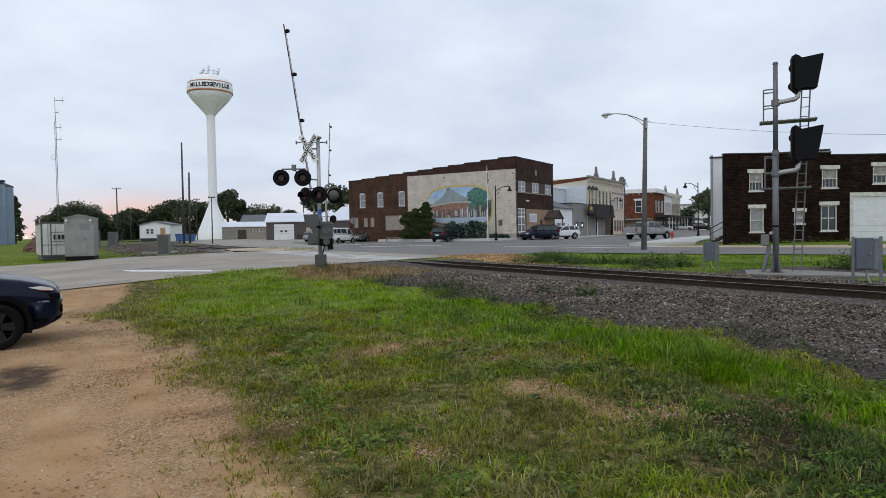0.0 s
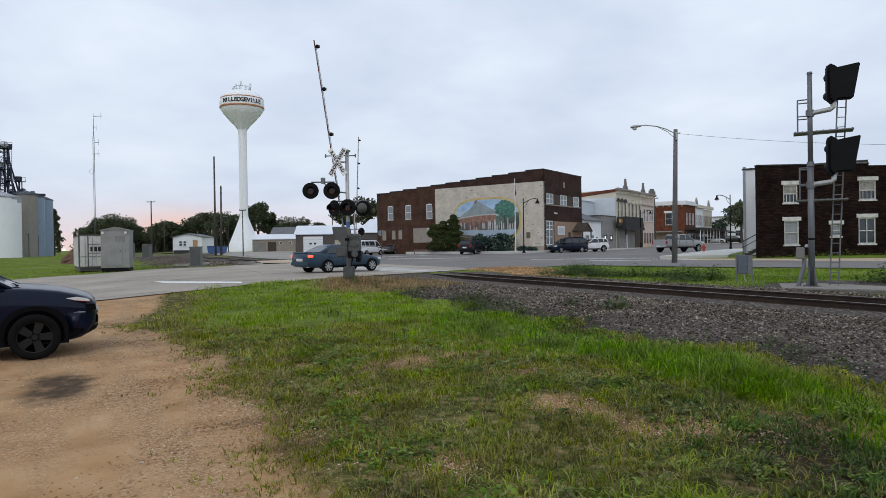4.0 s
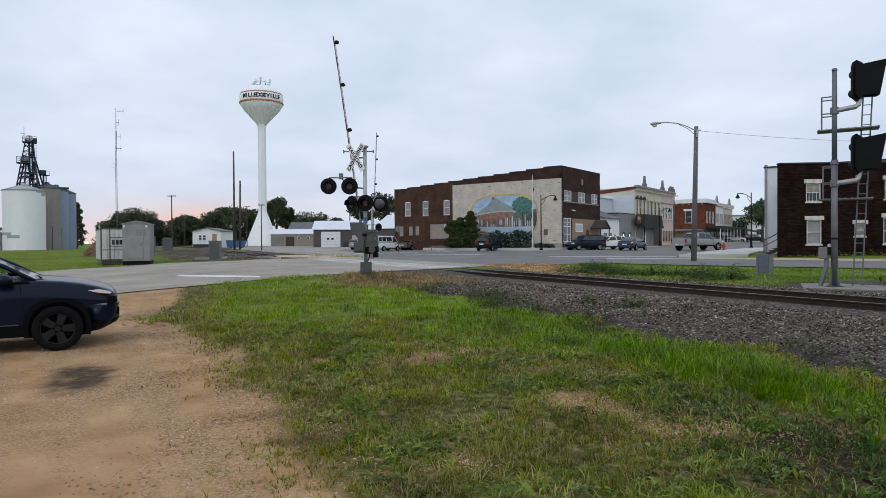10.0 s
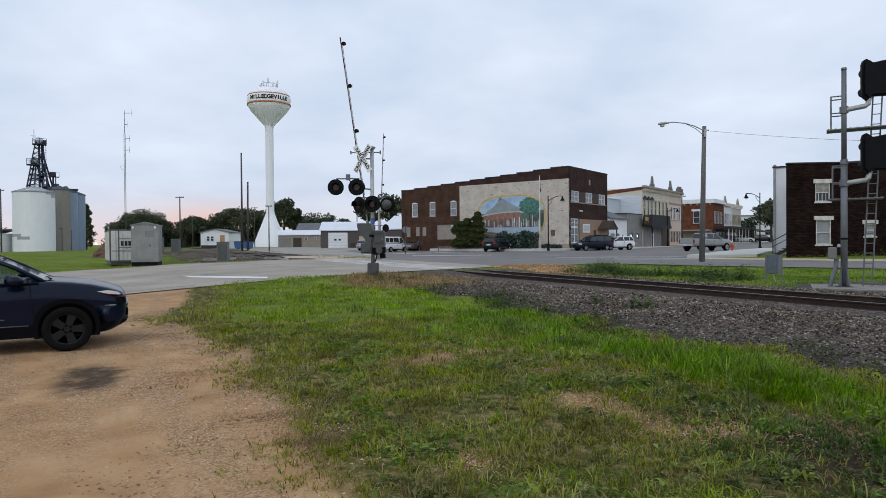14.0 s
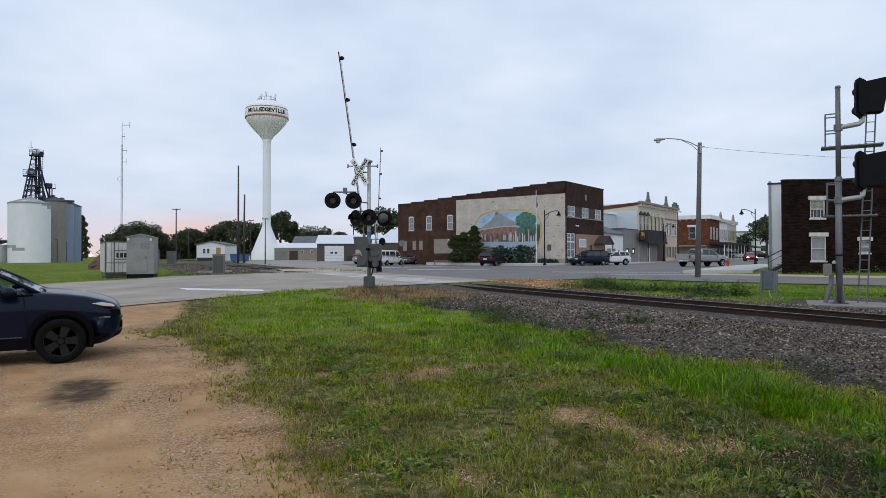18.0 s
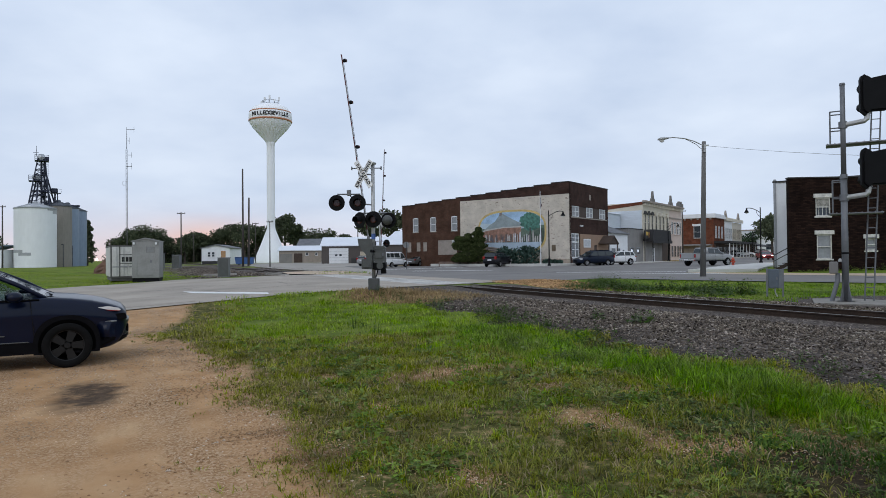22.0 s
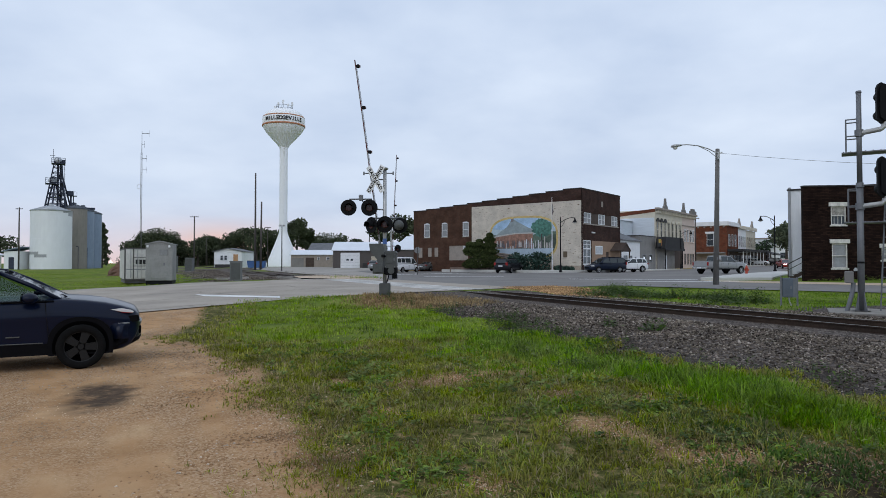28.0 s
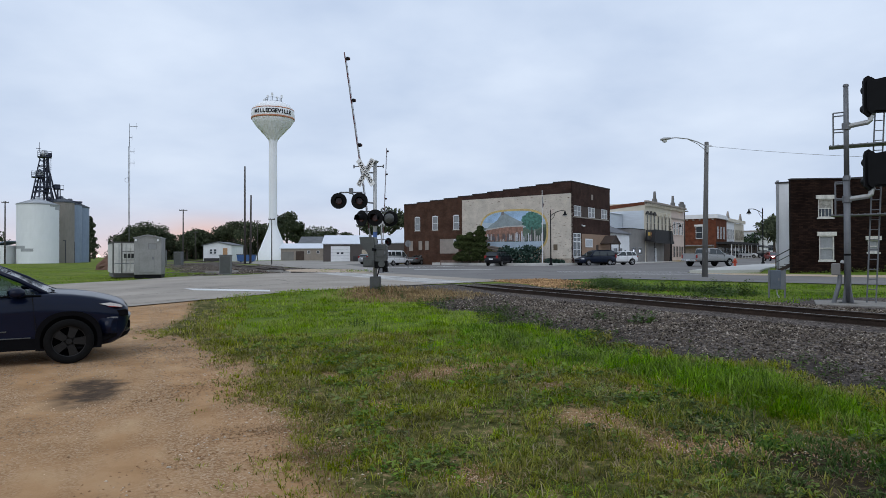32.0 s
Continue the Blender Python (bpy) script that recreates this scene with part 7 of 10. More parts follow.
def tall_white_building():
    ob = thing("tall_white_building", on_street(26.2), "tall cream-white building with cornice, finials and black awning", "building")
    W1, W2, H = 13.3, 20.5, 9.2
    part("wall", box(-16, 0, 0, W1, -0.5, H), cream_paint, ob)
    part("pink_wing", box(-16, 0.02, W1, W2, -0.5, H - 0.1), pink_paint, ob, "pale pink painted part")
    part("side_siding", box(-15.5, -0.15, -0.08, 0.0, 3.6, 8.0), blue_white, ob, "pale blue-white siding")
    part("side_brick", prism([(-16, 7.4), (0, 8.9), (0, 9.35), (-16, 8.3)], -0.06, 0.0), red_brick, ob)
    lean = thing("lean_to", on_street(21.0, -3.5), "pale siding rear building with a low gable", "building")
    part("wall", box(-9, 0, 0, 4.9, 4.0, 7.6), blue_white, lean)
    part("roof", prism([(-9.3, 7.5), (0.2, 7.5), (0.1, 7.62), (-4.5, 8.3), (-9.3, 7.65)], -0.1, 4.9), white_roof, lean)
    part("lower_wall", box(-9, 0, 0.05, 4.9, -0.4, 4.0), blue_white, lean)
    ch = part("chimney", box(-9.0, -8.1, 2.0, 2.8, 8.0, 10.6), red_brick, ob)
    f = front(ob, "cornice", box(-0.1, W2, -0.55, 0.05, H, H + 0.35, 0.05), board_m, "projecting white cornice")
    for k in range(26):
        part("bracket", box(0.2 + k * 0.78, 0.42 + k * 0.78, -0.45, 0.0, H - 0.45, H), cream_paint, f)
    for x in (3.6, 13.0):
        fin = part("finial", prism([(x - 0.9, H + 0.35), (x + 0.9, H + 0.35), (x + 0.75, H + 0.75), (x + 0.35, H + 0.9), (x + 0.28, H + 1.3), (x + 0.08, H + 2.0), (x - 0.08, H + 2.0), (x - 0.28, H + 1.3), (x - 0.35, H + 0.9), (x - 0.75, H + 0.75)], -0.5, -0.2), finial_m, f, "pointed weathered roof finial")
    part("crest", box(17.0, 20.0, -0.5, -0.1, H + 0.35, H + 0.95, 0.05), finial_m, f)
    part("crest", box(17.6, 19.2, -0.48, -0.12, H + 0.95, H + 1.3, 0.05), finial_m, f)
    part("cornice_shadow_board", box(0.0, W2 - 0.1, -0.3, 0.0, H - 0.12, H, 0.02), finial_m, f)
    for k, x in enumerate((0.9, 2.6, 4.3, 6.2, 8.1, 10.0, 11.9)):
        w = window(f, x, 4.9, 0.85, 2.5, -0.08, cream_paint, dull_glass, cream_paint, (1, 2), 0.06)
        part("hood_mould", prism([(x - 0.65, 7.4), (x - 0.65, 7.6), (x, 8.0), (x + 0.65, 7.6), (x + 0.65, 7.4)], -0.22, -0.02), black_cap if k < 3 else cream_paint, w)
    for x in (14.6, 16.2, 17.8, 19.3):
        window(f, x, 4.6, 0.8, 2.2, -0.1, white_paint, dull_glass, pink_paint, (1, 2), 0.06)
        window(f, x, 0.7, 0.85, 1.9, -0.1, board_m, dull_glass, None, (1, 2), 0.06)
    part("band", box(W1, W2, -0.14, -0.02, 7.3, 7.5), board_m, f)
    part("dark_shop_front", box(0.4, 8.4, -0.25, -0.02, -0.5, 3.6), grey_siding, f)
    part("door", box(3.5, 4.5, -0.29, -0.25, -0.1, 2.2), white_paint, f)
    part("dark_wall", box(8.4, 12.8, -0.2, -0.02, -0.5, 3.8), brown_wood, f)
    aw = part("awning", prism([(0.3, 5.0), (8.6, 5.0), (9.2, 3.2), (-0.3, 3.2)], -1.6, -0.1), black_canvas, f, "black canvas awning over the shop front")
    part("valance", box(-0.3, 9.2, -1.7, -1.6, 2.9, 3.3), black_canvas, aw)
    for x in (0.2, 8.6):
        part("post", box(x, x + 0.12, -1.5, -1.38, -0.4, 3.0), black_metal, aw)


def red_corner_building():
    ob = thing("red_corner_building", on_street(69.5), "red brick corner building with white cornice and painted wings", "building")
    H = 8.4
    part("wall", box(-16, 0, 0, 9.5, -0.5, H), red_brick, ob)
    part("white_wing", box(-16, -0.02, 9.5, 17, -0.5, H - 0.2), white_paint, ob, "white painted wing")
    part("cream_wing", box(-16, -0.04, 17, 27, -0.5, H - 0.3), cream_paint, ob, "cream painted wing")
    cw = part("white_cornice", box(-16.1, 0.4, -0.35, 9.5, H, H + 0.9, 0.05), white_paint, ob)
    for k in range(12):
        part("bracket", box(-15 + k * 1.3, -14.7 + k * 1.3, -0.3, 0.0, H - 0.35, H), board_m, cw)
    part("side_base", box(-15, -0.3, -0.12, 0.0, -0.5, 2.6), board_m, ob, "pale side porch wall")
    part("porch_roof", box(-15, -0.3, -2.0, 0.0, 2.6, 2.85), galv_grey, ob)
    w = window(ob, -3.3, 4.2, 1.4, 2.6, -0.08, white_paint, dull_glass, board_m, (1, 2), 0.06)
    part("hood_mould", box(-4.3, -2.3, -0.2, 0.0, 6.8, 7.2, 0.03), white_paint, w)
    f = front(ob, "front_cornice", box(9.5, 27, -0.4, 0.0, H - 0.25, H + 0.5, 0.05), cream_paint)
    for x in (9.5, 22):
        part("pediment", prism([(x - 1.2, H + 0.5), (x + 1.2, H + 0.5), (x, H + 2.0)], -0.4, -0.1), board_m, f)
    for k in range(3):
        window(f, 1.6 + k * 2.6, 4.2, 1.1, 2.5, -0.1, white_paint, dull_glass, board_m, (1, 2), 0.06)
    for k in range(4):
        window(f, 10.6 + k * 1.7, 4.2, 0.9, 2.4, -0.1, white_paint, dull_glass, None, (1, 2), 0.06)
    for k in range(5):
        window(f, 18.4 + k * 1.8, 4.2, 0.9, 2.4, -0.12, cream_paint, dull_glass, None, (1, 2), 0.06)
    part("shop_band", box(0.2, 26.8, -0.3, -0.05, -0.3, 2.9), brown_wood, f)
    for k in range(8):
        part("shop_window", box(0.8 + k * 3.3, 3.3 + k * 3.3, -0.34, -0.3, 0.5, 2.3), dull_glass, f)
    part("canopy", prism([(0, 3.0), (27.5, 3.0), (27.5, 3.5), (0, 3.5)], -3.2, -0.1), black_canvas, f, "long dark shop canopy")
    for k in range(9):
        part("canopy_post", box(0.2 + k * 3.3, 0.32 + k * 3.3, -3.1, -2.98, -0.4, 3.0), white_paint, f)
    far = thing("low_dark_shop", on_street(99), "low dark shop with a sloping canopy", "building")
    part("wall", box(-10, 0, 0, 16, -0.5, 3.6), brown_wood, far)
    part("canopy", prism([(-0.2, 3.6), (3.6, 2.7), (3.6, 2.5), (-0.2, 3.3)], 0.5, 15.5), black_canvas, far)
    for k in range(4):
        window(far, -8 + k * 2.2, 0.8, 1.2, 1.4, -0.1, white_paint, dull_glass, None, (1, 1), 0.06)
    wh = thing("white_hall", on_street(135, 6), "far white flat-roofed building behind trees", "building")
    part("wall", box(-14, 22, 0, 12, -0.5, 7.6), white_paint, wh)
    part("roof_edge", box(-14.2, 22.2, -0.2, 12, 7.6, 8.0), board_m, wh)
    for k in range(7):
        window(wh, -11 + k * 4.6, 2.0, 1.6, 1.6, -0.1, galv_grey, dull_glass, None, (2, 1), 0.06)


low_white_shop()
grey_shop()
tall_white_building()
red_corner_building()


def lamp_post(x, y, arm, h=5.9, z=None):
    """A black ornamental street lamp with a curved arm and bell shade."""
    ob = thing("street_lamp", pose(x, y, pave(x, y) if z is None else z), "black ornamental street lamp with curved arm and bell shade", "street lamp", "ornamental lamps along the street")
    part("base", lathe([(0.2, 0), (0.2, 0.12), (0.13, 0.2), (0.12, 0.7), (0.08, 0.85)], 16), black_metal, ob, "", True)
    part("pole", rod((0, 0, 0.8), (0, 0, h), 0.07, 0.055, 12), black_metal, ob, "", True)
    part("finial", lathe([(0.05, h), (0.07, h + 0.08), (0.01, h + 0.22)], 10), black_metal, ob)
    pts = [(arm * f * 1.6, 0, h - 0.45 + 0.55 * math.sin(f * math.pi * 0.62)) for f in [k / 8 for k in range(9)]]
    part("arm", pipe(pts, 0.04, 8), black_metal, ob)
    part("scroll", pipe([(0, 0, h - 1.0), (arm * 0.35, 0, h - 0.6), (arm * 0.5, 0, h - 0.2)], 0.025, 6), black_metal, ob)
    ex, ez = pts[-1][0], pts[-1][2]
    sh = part("shade", lathe([(0.05, 0.05), (0.08, -0.1), (0.14, -0.28), (0.26, -0.45), (0.27, -0.5)], 18), black_metal, ob, "", True, m=pose(ex, 0, ez))
    part("globe", lathe([(0.02, -0.62), (0.16, -0.56), (0.2, -0.46)], 14), mat("frosted_globe", (0.6, 0.6, 0.58), 0.4), sh, m=pose(0, 0, 0))
    return ob


lamp_post(11.3, 71.5, 1, 6.0, 0.68)
lamp_post(35.8, 104.0, 1, 6.0)
p = CORNER + M_DIR * 92 + SIDE * 3.2
lamp_post(p.x, p.y, 1, 5.8)
lamp_post(36.6, 75.0, -1, 6.3, 0.75)


def wood_light_pole():
    x, y = 15.1, 38.0
    wood = mat("grey_weathered_pole", (0.135, 0.13, 0.125), 0.9, var=0.35, scale=2, fine=20, stretch=(1, 1, 0.15), bump=0.004)
    ob = thing("utility_pole", pose(x, y, float(z_ground(x, y)) - 0.1, 0, 1.2), "grey weathered wooden pole with a street light on a long arm", "street light")
    part("pole", rod((0, 0, -0.4), (0, 0, 8.15), 0.17, 0.115, 16), wood, ob, "", True)
    arm = [(0, -0.1, 7.85), (-0.6, -0.15, 8.12), (-1.2, -0.2, 8.28), (-1.9, -0.25, 8.33), (-2.3, -0.28, 8.28)]
    a = part("arm", pipe(arm, 0.032, 8), alu, ob)
    part("brace", pipe([(0, -0.1, 7.55), (-0.55, -0.14, 7.98), (-1.2, -0.2, 8.26)], 0.018, 6), alu, a)
    part("wall_plate", box(-0.06, 0.06, -0.2, -0.1, 7.5, 7.95), alu, a)
    hd = part("lamp_head", loft([[(xx, -0.29 + w * math.cos(t), zz + hgt * math.sin(t)) for t in [2 * math.pi * k / 12 for k in range(12)]] for xx, zz, w, hgt in ((-2.2, 8.28, 0.06, 0.05), (-2.4, 8.26, 0.13, 0.08), (-2.65, 8.22, 0.17, 0.1), (-2.82, 8.19, 0.08, 0.05))]), alu, ob, "grey cobra-head lamp", True)
    part("lens", lathe([(0.02, -0.14), (0.12, -0.1), (0.14, 0)], 14), mat("lamp_lens", (0.5, 0.5, 0.48), 0.2), hd, m=pose(-2.58, -0.29, 8.15))
    part("insulator", rod((0.08, 0, 7.9), (0.28, 0, 7.95), 0.05, 0.04), white_paint, ob)
    part("tag", box(-0.03, 0.05, -0.165, -0.14, 1.6, 1.75), galv, ob)
    # service wire away to the next pole
    wire = thing("overhead_wire", pose(0, 0, 0), "thin dark overhead wire from the street light pole", "wire")
    a0, b0 = Vector((15.4, 38.0, 8.2)), Vector((58.0, 26.0, 9.2))
    pts = [a0.lerp(b0, k / 20) - Vector((0, 0, 2.0 * 4 * (k / 20) * (1 - k / 20))) for k in range(21)]
    part("span", pipe([tuple(q) for q in pts], 0.009, 5), dull_steel, wire)
    pole2 = thing("utility_pole", pose(58.0, 26.0, 0.4), "plain wooden utility pole", "utility pole")
    part("pole", rod((0, 0, -0.4), (0, 0, 9.0), 0.16, 0.12, 12), wood, pole2, "", True)


wood_light_pole()


def hydrant(x, y):
    ob = thing("fire_hydrant", pose(x, y, pave(x, y)), "orange-red fire hydrant on the pavement", "fire hydrant")
    red = mat("hydrant_red", (0.45, 0.06, 0.025), 0.5, var=0.15)
    part("barrel", lathe([(0.17, 0), (0.17, 0.06), (0.12, 0.08), (0.12, 0.55), (0.16, 0.58), (0.16, 0.64), (0.11, 0.72), (0.04, 0.82), (0.04, 0.9)], 16), red, ob, "", True)
    for s in (-1, 1):
        part("nozzle_cap", rod((0.1 * s, 0, 0.45), (0.22 * s, 0, 0.45), 0.07, 0.065), red, ob)
    part("front_cap", rod((0, -0.1, 0.4), (0, -0.24, 0.4), 0.09, 0.085), red, ob)


hydrant(28.0, 63.0)

# pavements, kerbs, markings
tagged(part("pavement", slab([(11.0, 73.3), (16.6, 76.2), (17.6, 75.5), (18.6, 77.0), (15.5, 79.2), (14.8, 77.9), (2.0, 87.2), (-1.5, 88.6), (-2.4, 87.4)], 0.3, 0.86), concrete), "pale concrete pavement round the mural building", "pavement", "", "structure")
q0, q1 = CORNER + M_DIR * 1 + SIDE * 0.02, CORNER + M_DIR * 130
tagged(part("pavement", slab([(CORNER + M_DIR * 3 + SIDE * 3.0)[:], (CORNER + M_DIR * 60 + SIDE * 3.0)[:], (CORNER + M_DIR * 60)[:], (CORNER + M_DIR * 3)[:]], 0.3, 0.78), concrete), "raised concrete pavement along the shop fronts", "pavement", "", "structure")
tagged(part("pavement", slab([(CORNER + M_DIR * 68 + SIDE * 3.4)[:], (CORNER + M_DIR * 128 + SIDE * 3.4)[:], (CORNER + M_DIR * 128)[:], (CORNER + M_DIR * 68)[:]], 0.5, 1.2), concrete), "raised concrete pavement along the shop fronts", "pavement", "", "structure")
tagged(part("corner_pavement", slab([(17.2, 46.0), (19.5, 49.5), (25.6, 60.0), (31.2, 68.6), (40, 81), (43, 79), (34.5, 66.5), (28.5, 57.0), (24.5, 50.0), (22.0, 45.5)], 0.3, 0.68), concrete), "pale concrete corner pavement with kerb", "pavement", "", "structure")
sheet("crosswalk_line", [(11.5, 44.2), (18.2, 42.0), (18.4, 42.5), (11.7, 44.8)], pave, 0.024, white_line, "worn white crossing line on the street", "road marking")
sheet("crosswalk_line", [(8.5, 50.5), (17.4, 47.0), (17.6, 47.5), (8.7, 51.1)], pave, 0.024, white_line, "worn white crossing line on the street", "road marking")
sheet("stop_line", [(-12.84, 30.77), (-7.62, 26.95), (-7.3, 25.9), (-11.6, 28.9)], pave, 0.022, white_line, "white stop line across the lane", "road marking")
sheet("edge_line", [(-3.5, 62.0), (4.2, 60.5), (4.3, 61.2), (-3.4, 62.9)], pave, 0.024, white_line, "faded white line on the street", "road marking")
sheet("edge_line", [(-9.0, 70.5), (2.0, 78.0), (1.6, 78.9), (-9.6, 71.3)], pave, 0.024, white_line, "faded white line on the street", "road marking")


def road_crack(points, width, seed):
    """A ragged tar-dark crack along the points, lying on the paving."""
    r = random.Random(seed)
    line = []
    for (x0, y0), (x1, y1) in zip(points, points[1:]):
        n = max(2, int(math.hypot(x1 - x0, y1 - y0) / 0.8))
        line += [(x0 + (x1 - x0) * k / n + r.uniform(-0.12, 0.12), y0 + (y1 - y0) * k / n + r.uniform(-0.12, 0.12)) for k in range(n)]
    bm = bmesh.new()
    before = None
    for (x0, y0), (x1, y1) in zip(line, line[1:]):
        d = math.hypot(x1 - x0, y1 - y0) or 1.0
        w = width * r.uniform(0.4, 1.2)
        nx, ny = -(y1 - y0) / d * w / 2, (x1 - x0) / d * w / 2
        a, b = bm.verts.new((x0 + nx, y0 + ny, pave(x0, y0) + 0.017)), bm.verts.new((x0 - nx, y0 - ny, pave(x0, y0) + 0.017))
        if before:
            bm.faces.new((before[1], b, a, before[0]))
        before = (a, b)
    bmesh.ops.recalc_face_normals(bm, faces=bm.faces)
    for fc in bm.faces:
        if fc.normal.z < 0:
            fc.normal_flip()
    ob = part("road_crack", bm, mat("crack_tar", (0.07, 0.062, 0.055), 0.9, var=0.3))
    tagged(ob, "ragged dark crack in the worn asphalt road", "crack", "", "structure")


for k, path in enumerate((
    [(-34, 9), (-24, 17.5), (-16, 24.5), (-9.5, 30.5), (-4.5, 35.5)],
    [(-37, 14), (-27, 22.5), (-19, 29.5), (-12, 35.5), (-7.5, 40)],
    [(-29, 6.5), (-20, 13.8), (-13, 20.2), (-8.2, 24.6)],
    [(-13.2, 20.0), (-16.5, 24.6), (-19.5, 29.2), (-22.6, 33.4)],
    [(-8.4, 26.4), (-11.0, 30.2), (-14.6, 34.0)],
    [(-5.2, 30.4), (-8.6, 34.0), (-10.8, 38.8)],
    [(2, 46), (8, 52), (14, 60), (22, 70)],
    [(-4, 58), (3, 57), (10, 54), (16, 50)],
)):
    road_crack(path, 0.07 if k < 6 else 0.12, 30 + k)


def planter_wall():
    ob = thing("planter_wall", pose(-1.2, 86.3, 0.6, 0, 0, -36), "low brown retaining wall of the planting bed", "wall")
    for k in range(18):
        part("block", box(k * 0.62, k * 0.62 + 0.6, -0.15, 0.15, -0.2, 0.55, 0.02), mat("retaining_block", (0.17, 0.12, 0.095), 0.9, var=0.3, random_piece=0.2), ob)


planter_wall()


def flagpole(x, y, z):
    ob = thing("flagpole", pose(x, y, z), "thin white flagpole with a furled striped flag", "flagpole")
    part("pole", rod((0, 0, -0.3), (0, 0, 8.8), 0.055, 0.035, 10), white_paint, ob)
    part("ball", lathe([(0.01, 8.8), (0.07, 8.87), (0.01, 8.94)], 10), alu, ob)
    for k, (c, nm) in enumerate((((0.05, 0.04, 0.05), "flag_dark"), ((0.5, 0.5, 0.5), "flag_white"), ((0.08, 0.04, 0.05), "flag_stripe"))):
        part("flag_fold", prism([(0.03, 7.3 - 0.3 * k), (0.12 + 0.05 * k, 7.75 - 0.3 * k), (0.03, 8.2 - 0.3 * k)], -0.04, 0.04), mat(nm, c, 0.85), ob)


flagpole(11.25, 77.6, 0.8)


def sign_post(x, y):
    ob = thing("stop_sign", pose(x, y, pave(x, y), 0, 0, 20), "stop sign on a steel post seen from its grey back", "road sign")
    part("post", box(-0.03, 0.03, -0.03, 0.03, -0.3, 3.1), mat("dark_post", (0.05, 0.05, 0.05), 0.7), ob)
    part("plate", prism([(0.38 * math.cos(math.radians(22.5 + 45 * k)), 2.75 + 0.38 * math.sin(math.radians(22.5 + 45 * k))) for k in range(8)], 0.03, 0.036), mat("sign_back", (0.24, 0.24, 0.24), 0.5, 0.5), ob)
    part("plate_face", prism([(0.36 * math.cos(math.radians(22.5 + 45 * k)), 2.75 + 0.36 * math.sin(math.radians(22.5 + 45 * k))) for k in range(8)], 0.036, 0.039), red_stripe, ob)


sign_post(-4.7, 72.0)

# ---- the west side: tower, silos, sheds, poles ----
white_steel = mat("white_tank_paint", (0.86, 0.87, 0.88), 0.6, spec=0.2, var=0.06, scale=0.15, fine=2)


def wrap_text(parent, text, r, z, size, span, material):
    """Letters set one by one round a tank, facing the viewer's side."""
    mid = math.radians(span[0])
    for k, ch in enumerate(text):
        a = mid + math.radians(span[1]) * (k - (len(text) - 1) / 2)
        letters(ch, size, parent, Matrix.Translation((r * math.sin(a), -r * math.cos(a), z)) @ pose(0, 0, 0, 90, 0, math.degrees(a)), material, "letter", 0.02, bold=0.035)


def water_tower(x, y):
    ob = thing("water_tower", pose(x, y, 0.55) @ Matrix.Diagonal((1, 1, 0.982, 1)), "tall white water tower with orange bands and black town name", "water tower")
    prof = [(4.25, 0), (4.2, 0.3), (3.1, 2.9), (2.05, 5.6), (1.25, 7.7), (1.0, 8.5), (0.93, 9.0)]
    part("flared_base", lathe(prof, 48, cap=False), white_steel, ob, "", True)
    part("column", lathe([(0.93, 9 + 0.85 * k) for k in range(24)] + [(1.12, 29.3)], 48, cap=False), white_steel, ob, "", True)
    tank = part("tank", lathe([(1.12, 29.2), (1.7, 30.0), (2.9, 31.3), (4.1, 32.7), (4.75, 33.7), (4.93, 34.4), (4.98, 35.2), (4.9, 36.0), (4.55, 36.8), (3.9, 37.5), (2.9, 38.05), (1.6, 38.4), (0.4, 38.5), (0.01, 38.5)], 56, cap=False), white_steel, ob, "", True)
    orange = mat("faded_orange_band", (0.50, 0.21, 0.11), 0.5, var=0.15)
    part("orange_band", lathe([(4.93, 34.05), (5.0, 34.1), (5.02, 34.4), (4.97, 34.45)], 56), orange, tank, "", True)
    part("orange_band", lathe([(4.86, 36.2), (4.88, 36.22), (4.8, 36.42), (4.76, 36.42)], 56), orange, tank, "", True)
    wrap_text(tank, "MILLEDGEVILLE", 5.02, 35.28, 1.25, (15.5, 8.2), ink)
    rail = part("roof_rail", pipe([(1.8 * math.cos(t), 1.8 * math.sin(t), 39.2) for t in [2 * math.pi * k / 16 for k in range(17)]], 0.04, 6), galv, tank)
    for k in range(8):
        t = 2 * math.pi * k / 8
        part("rail_post", rod((1.8 * math.cos(t), 1.8 * math.sin(t), 38.2), (1.8 * math.cos(t), 1.8 * math.sin(t), 39.2), 0.04, 0.04, 6), galv, rail)
    for x0, y0, h in ((-1.3, 0, 1.9), (0.1, -1.0, 2.2), (-2.2, 0.4, 1.1), (1.9, 0.4, 2.0), (1.3, -1.2, 1.2)):
        a = part("antenna", rod((x0, y0, 38.2), (x0, y0, 38.2 + h), 0.07, 0.05, 6), galv, tank, "antenna on the tank roof")
        part("antenna_panel", box(x0 - 0.2, x0 + 0.2, y0 - 0.15, y0 + 0.1, 38.2 + h * 0.6, 38.2 + h), white_paint, a)
    part("ladder_pipe", rod((0.3, -1.1, 6.5), (0.3, -1.1, 29), 0.03, 0.03, 6), white_steel, ob)
    return ob


water_tower(-41.6, 150)


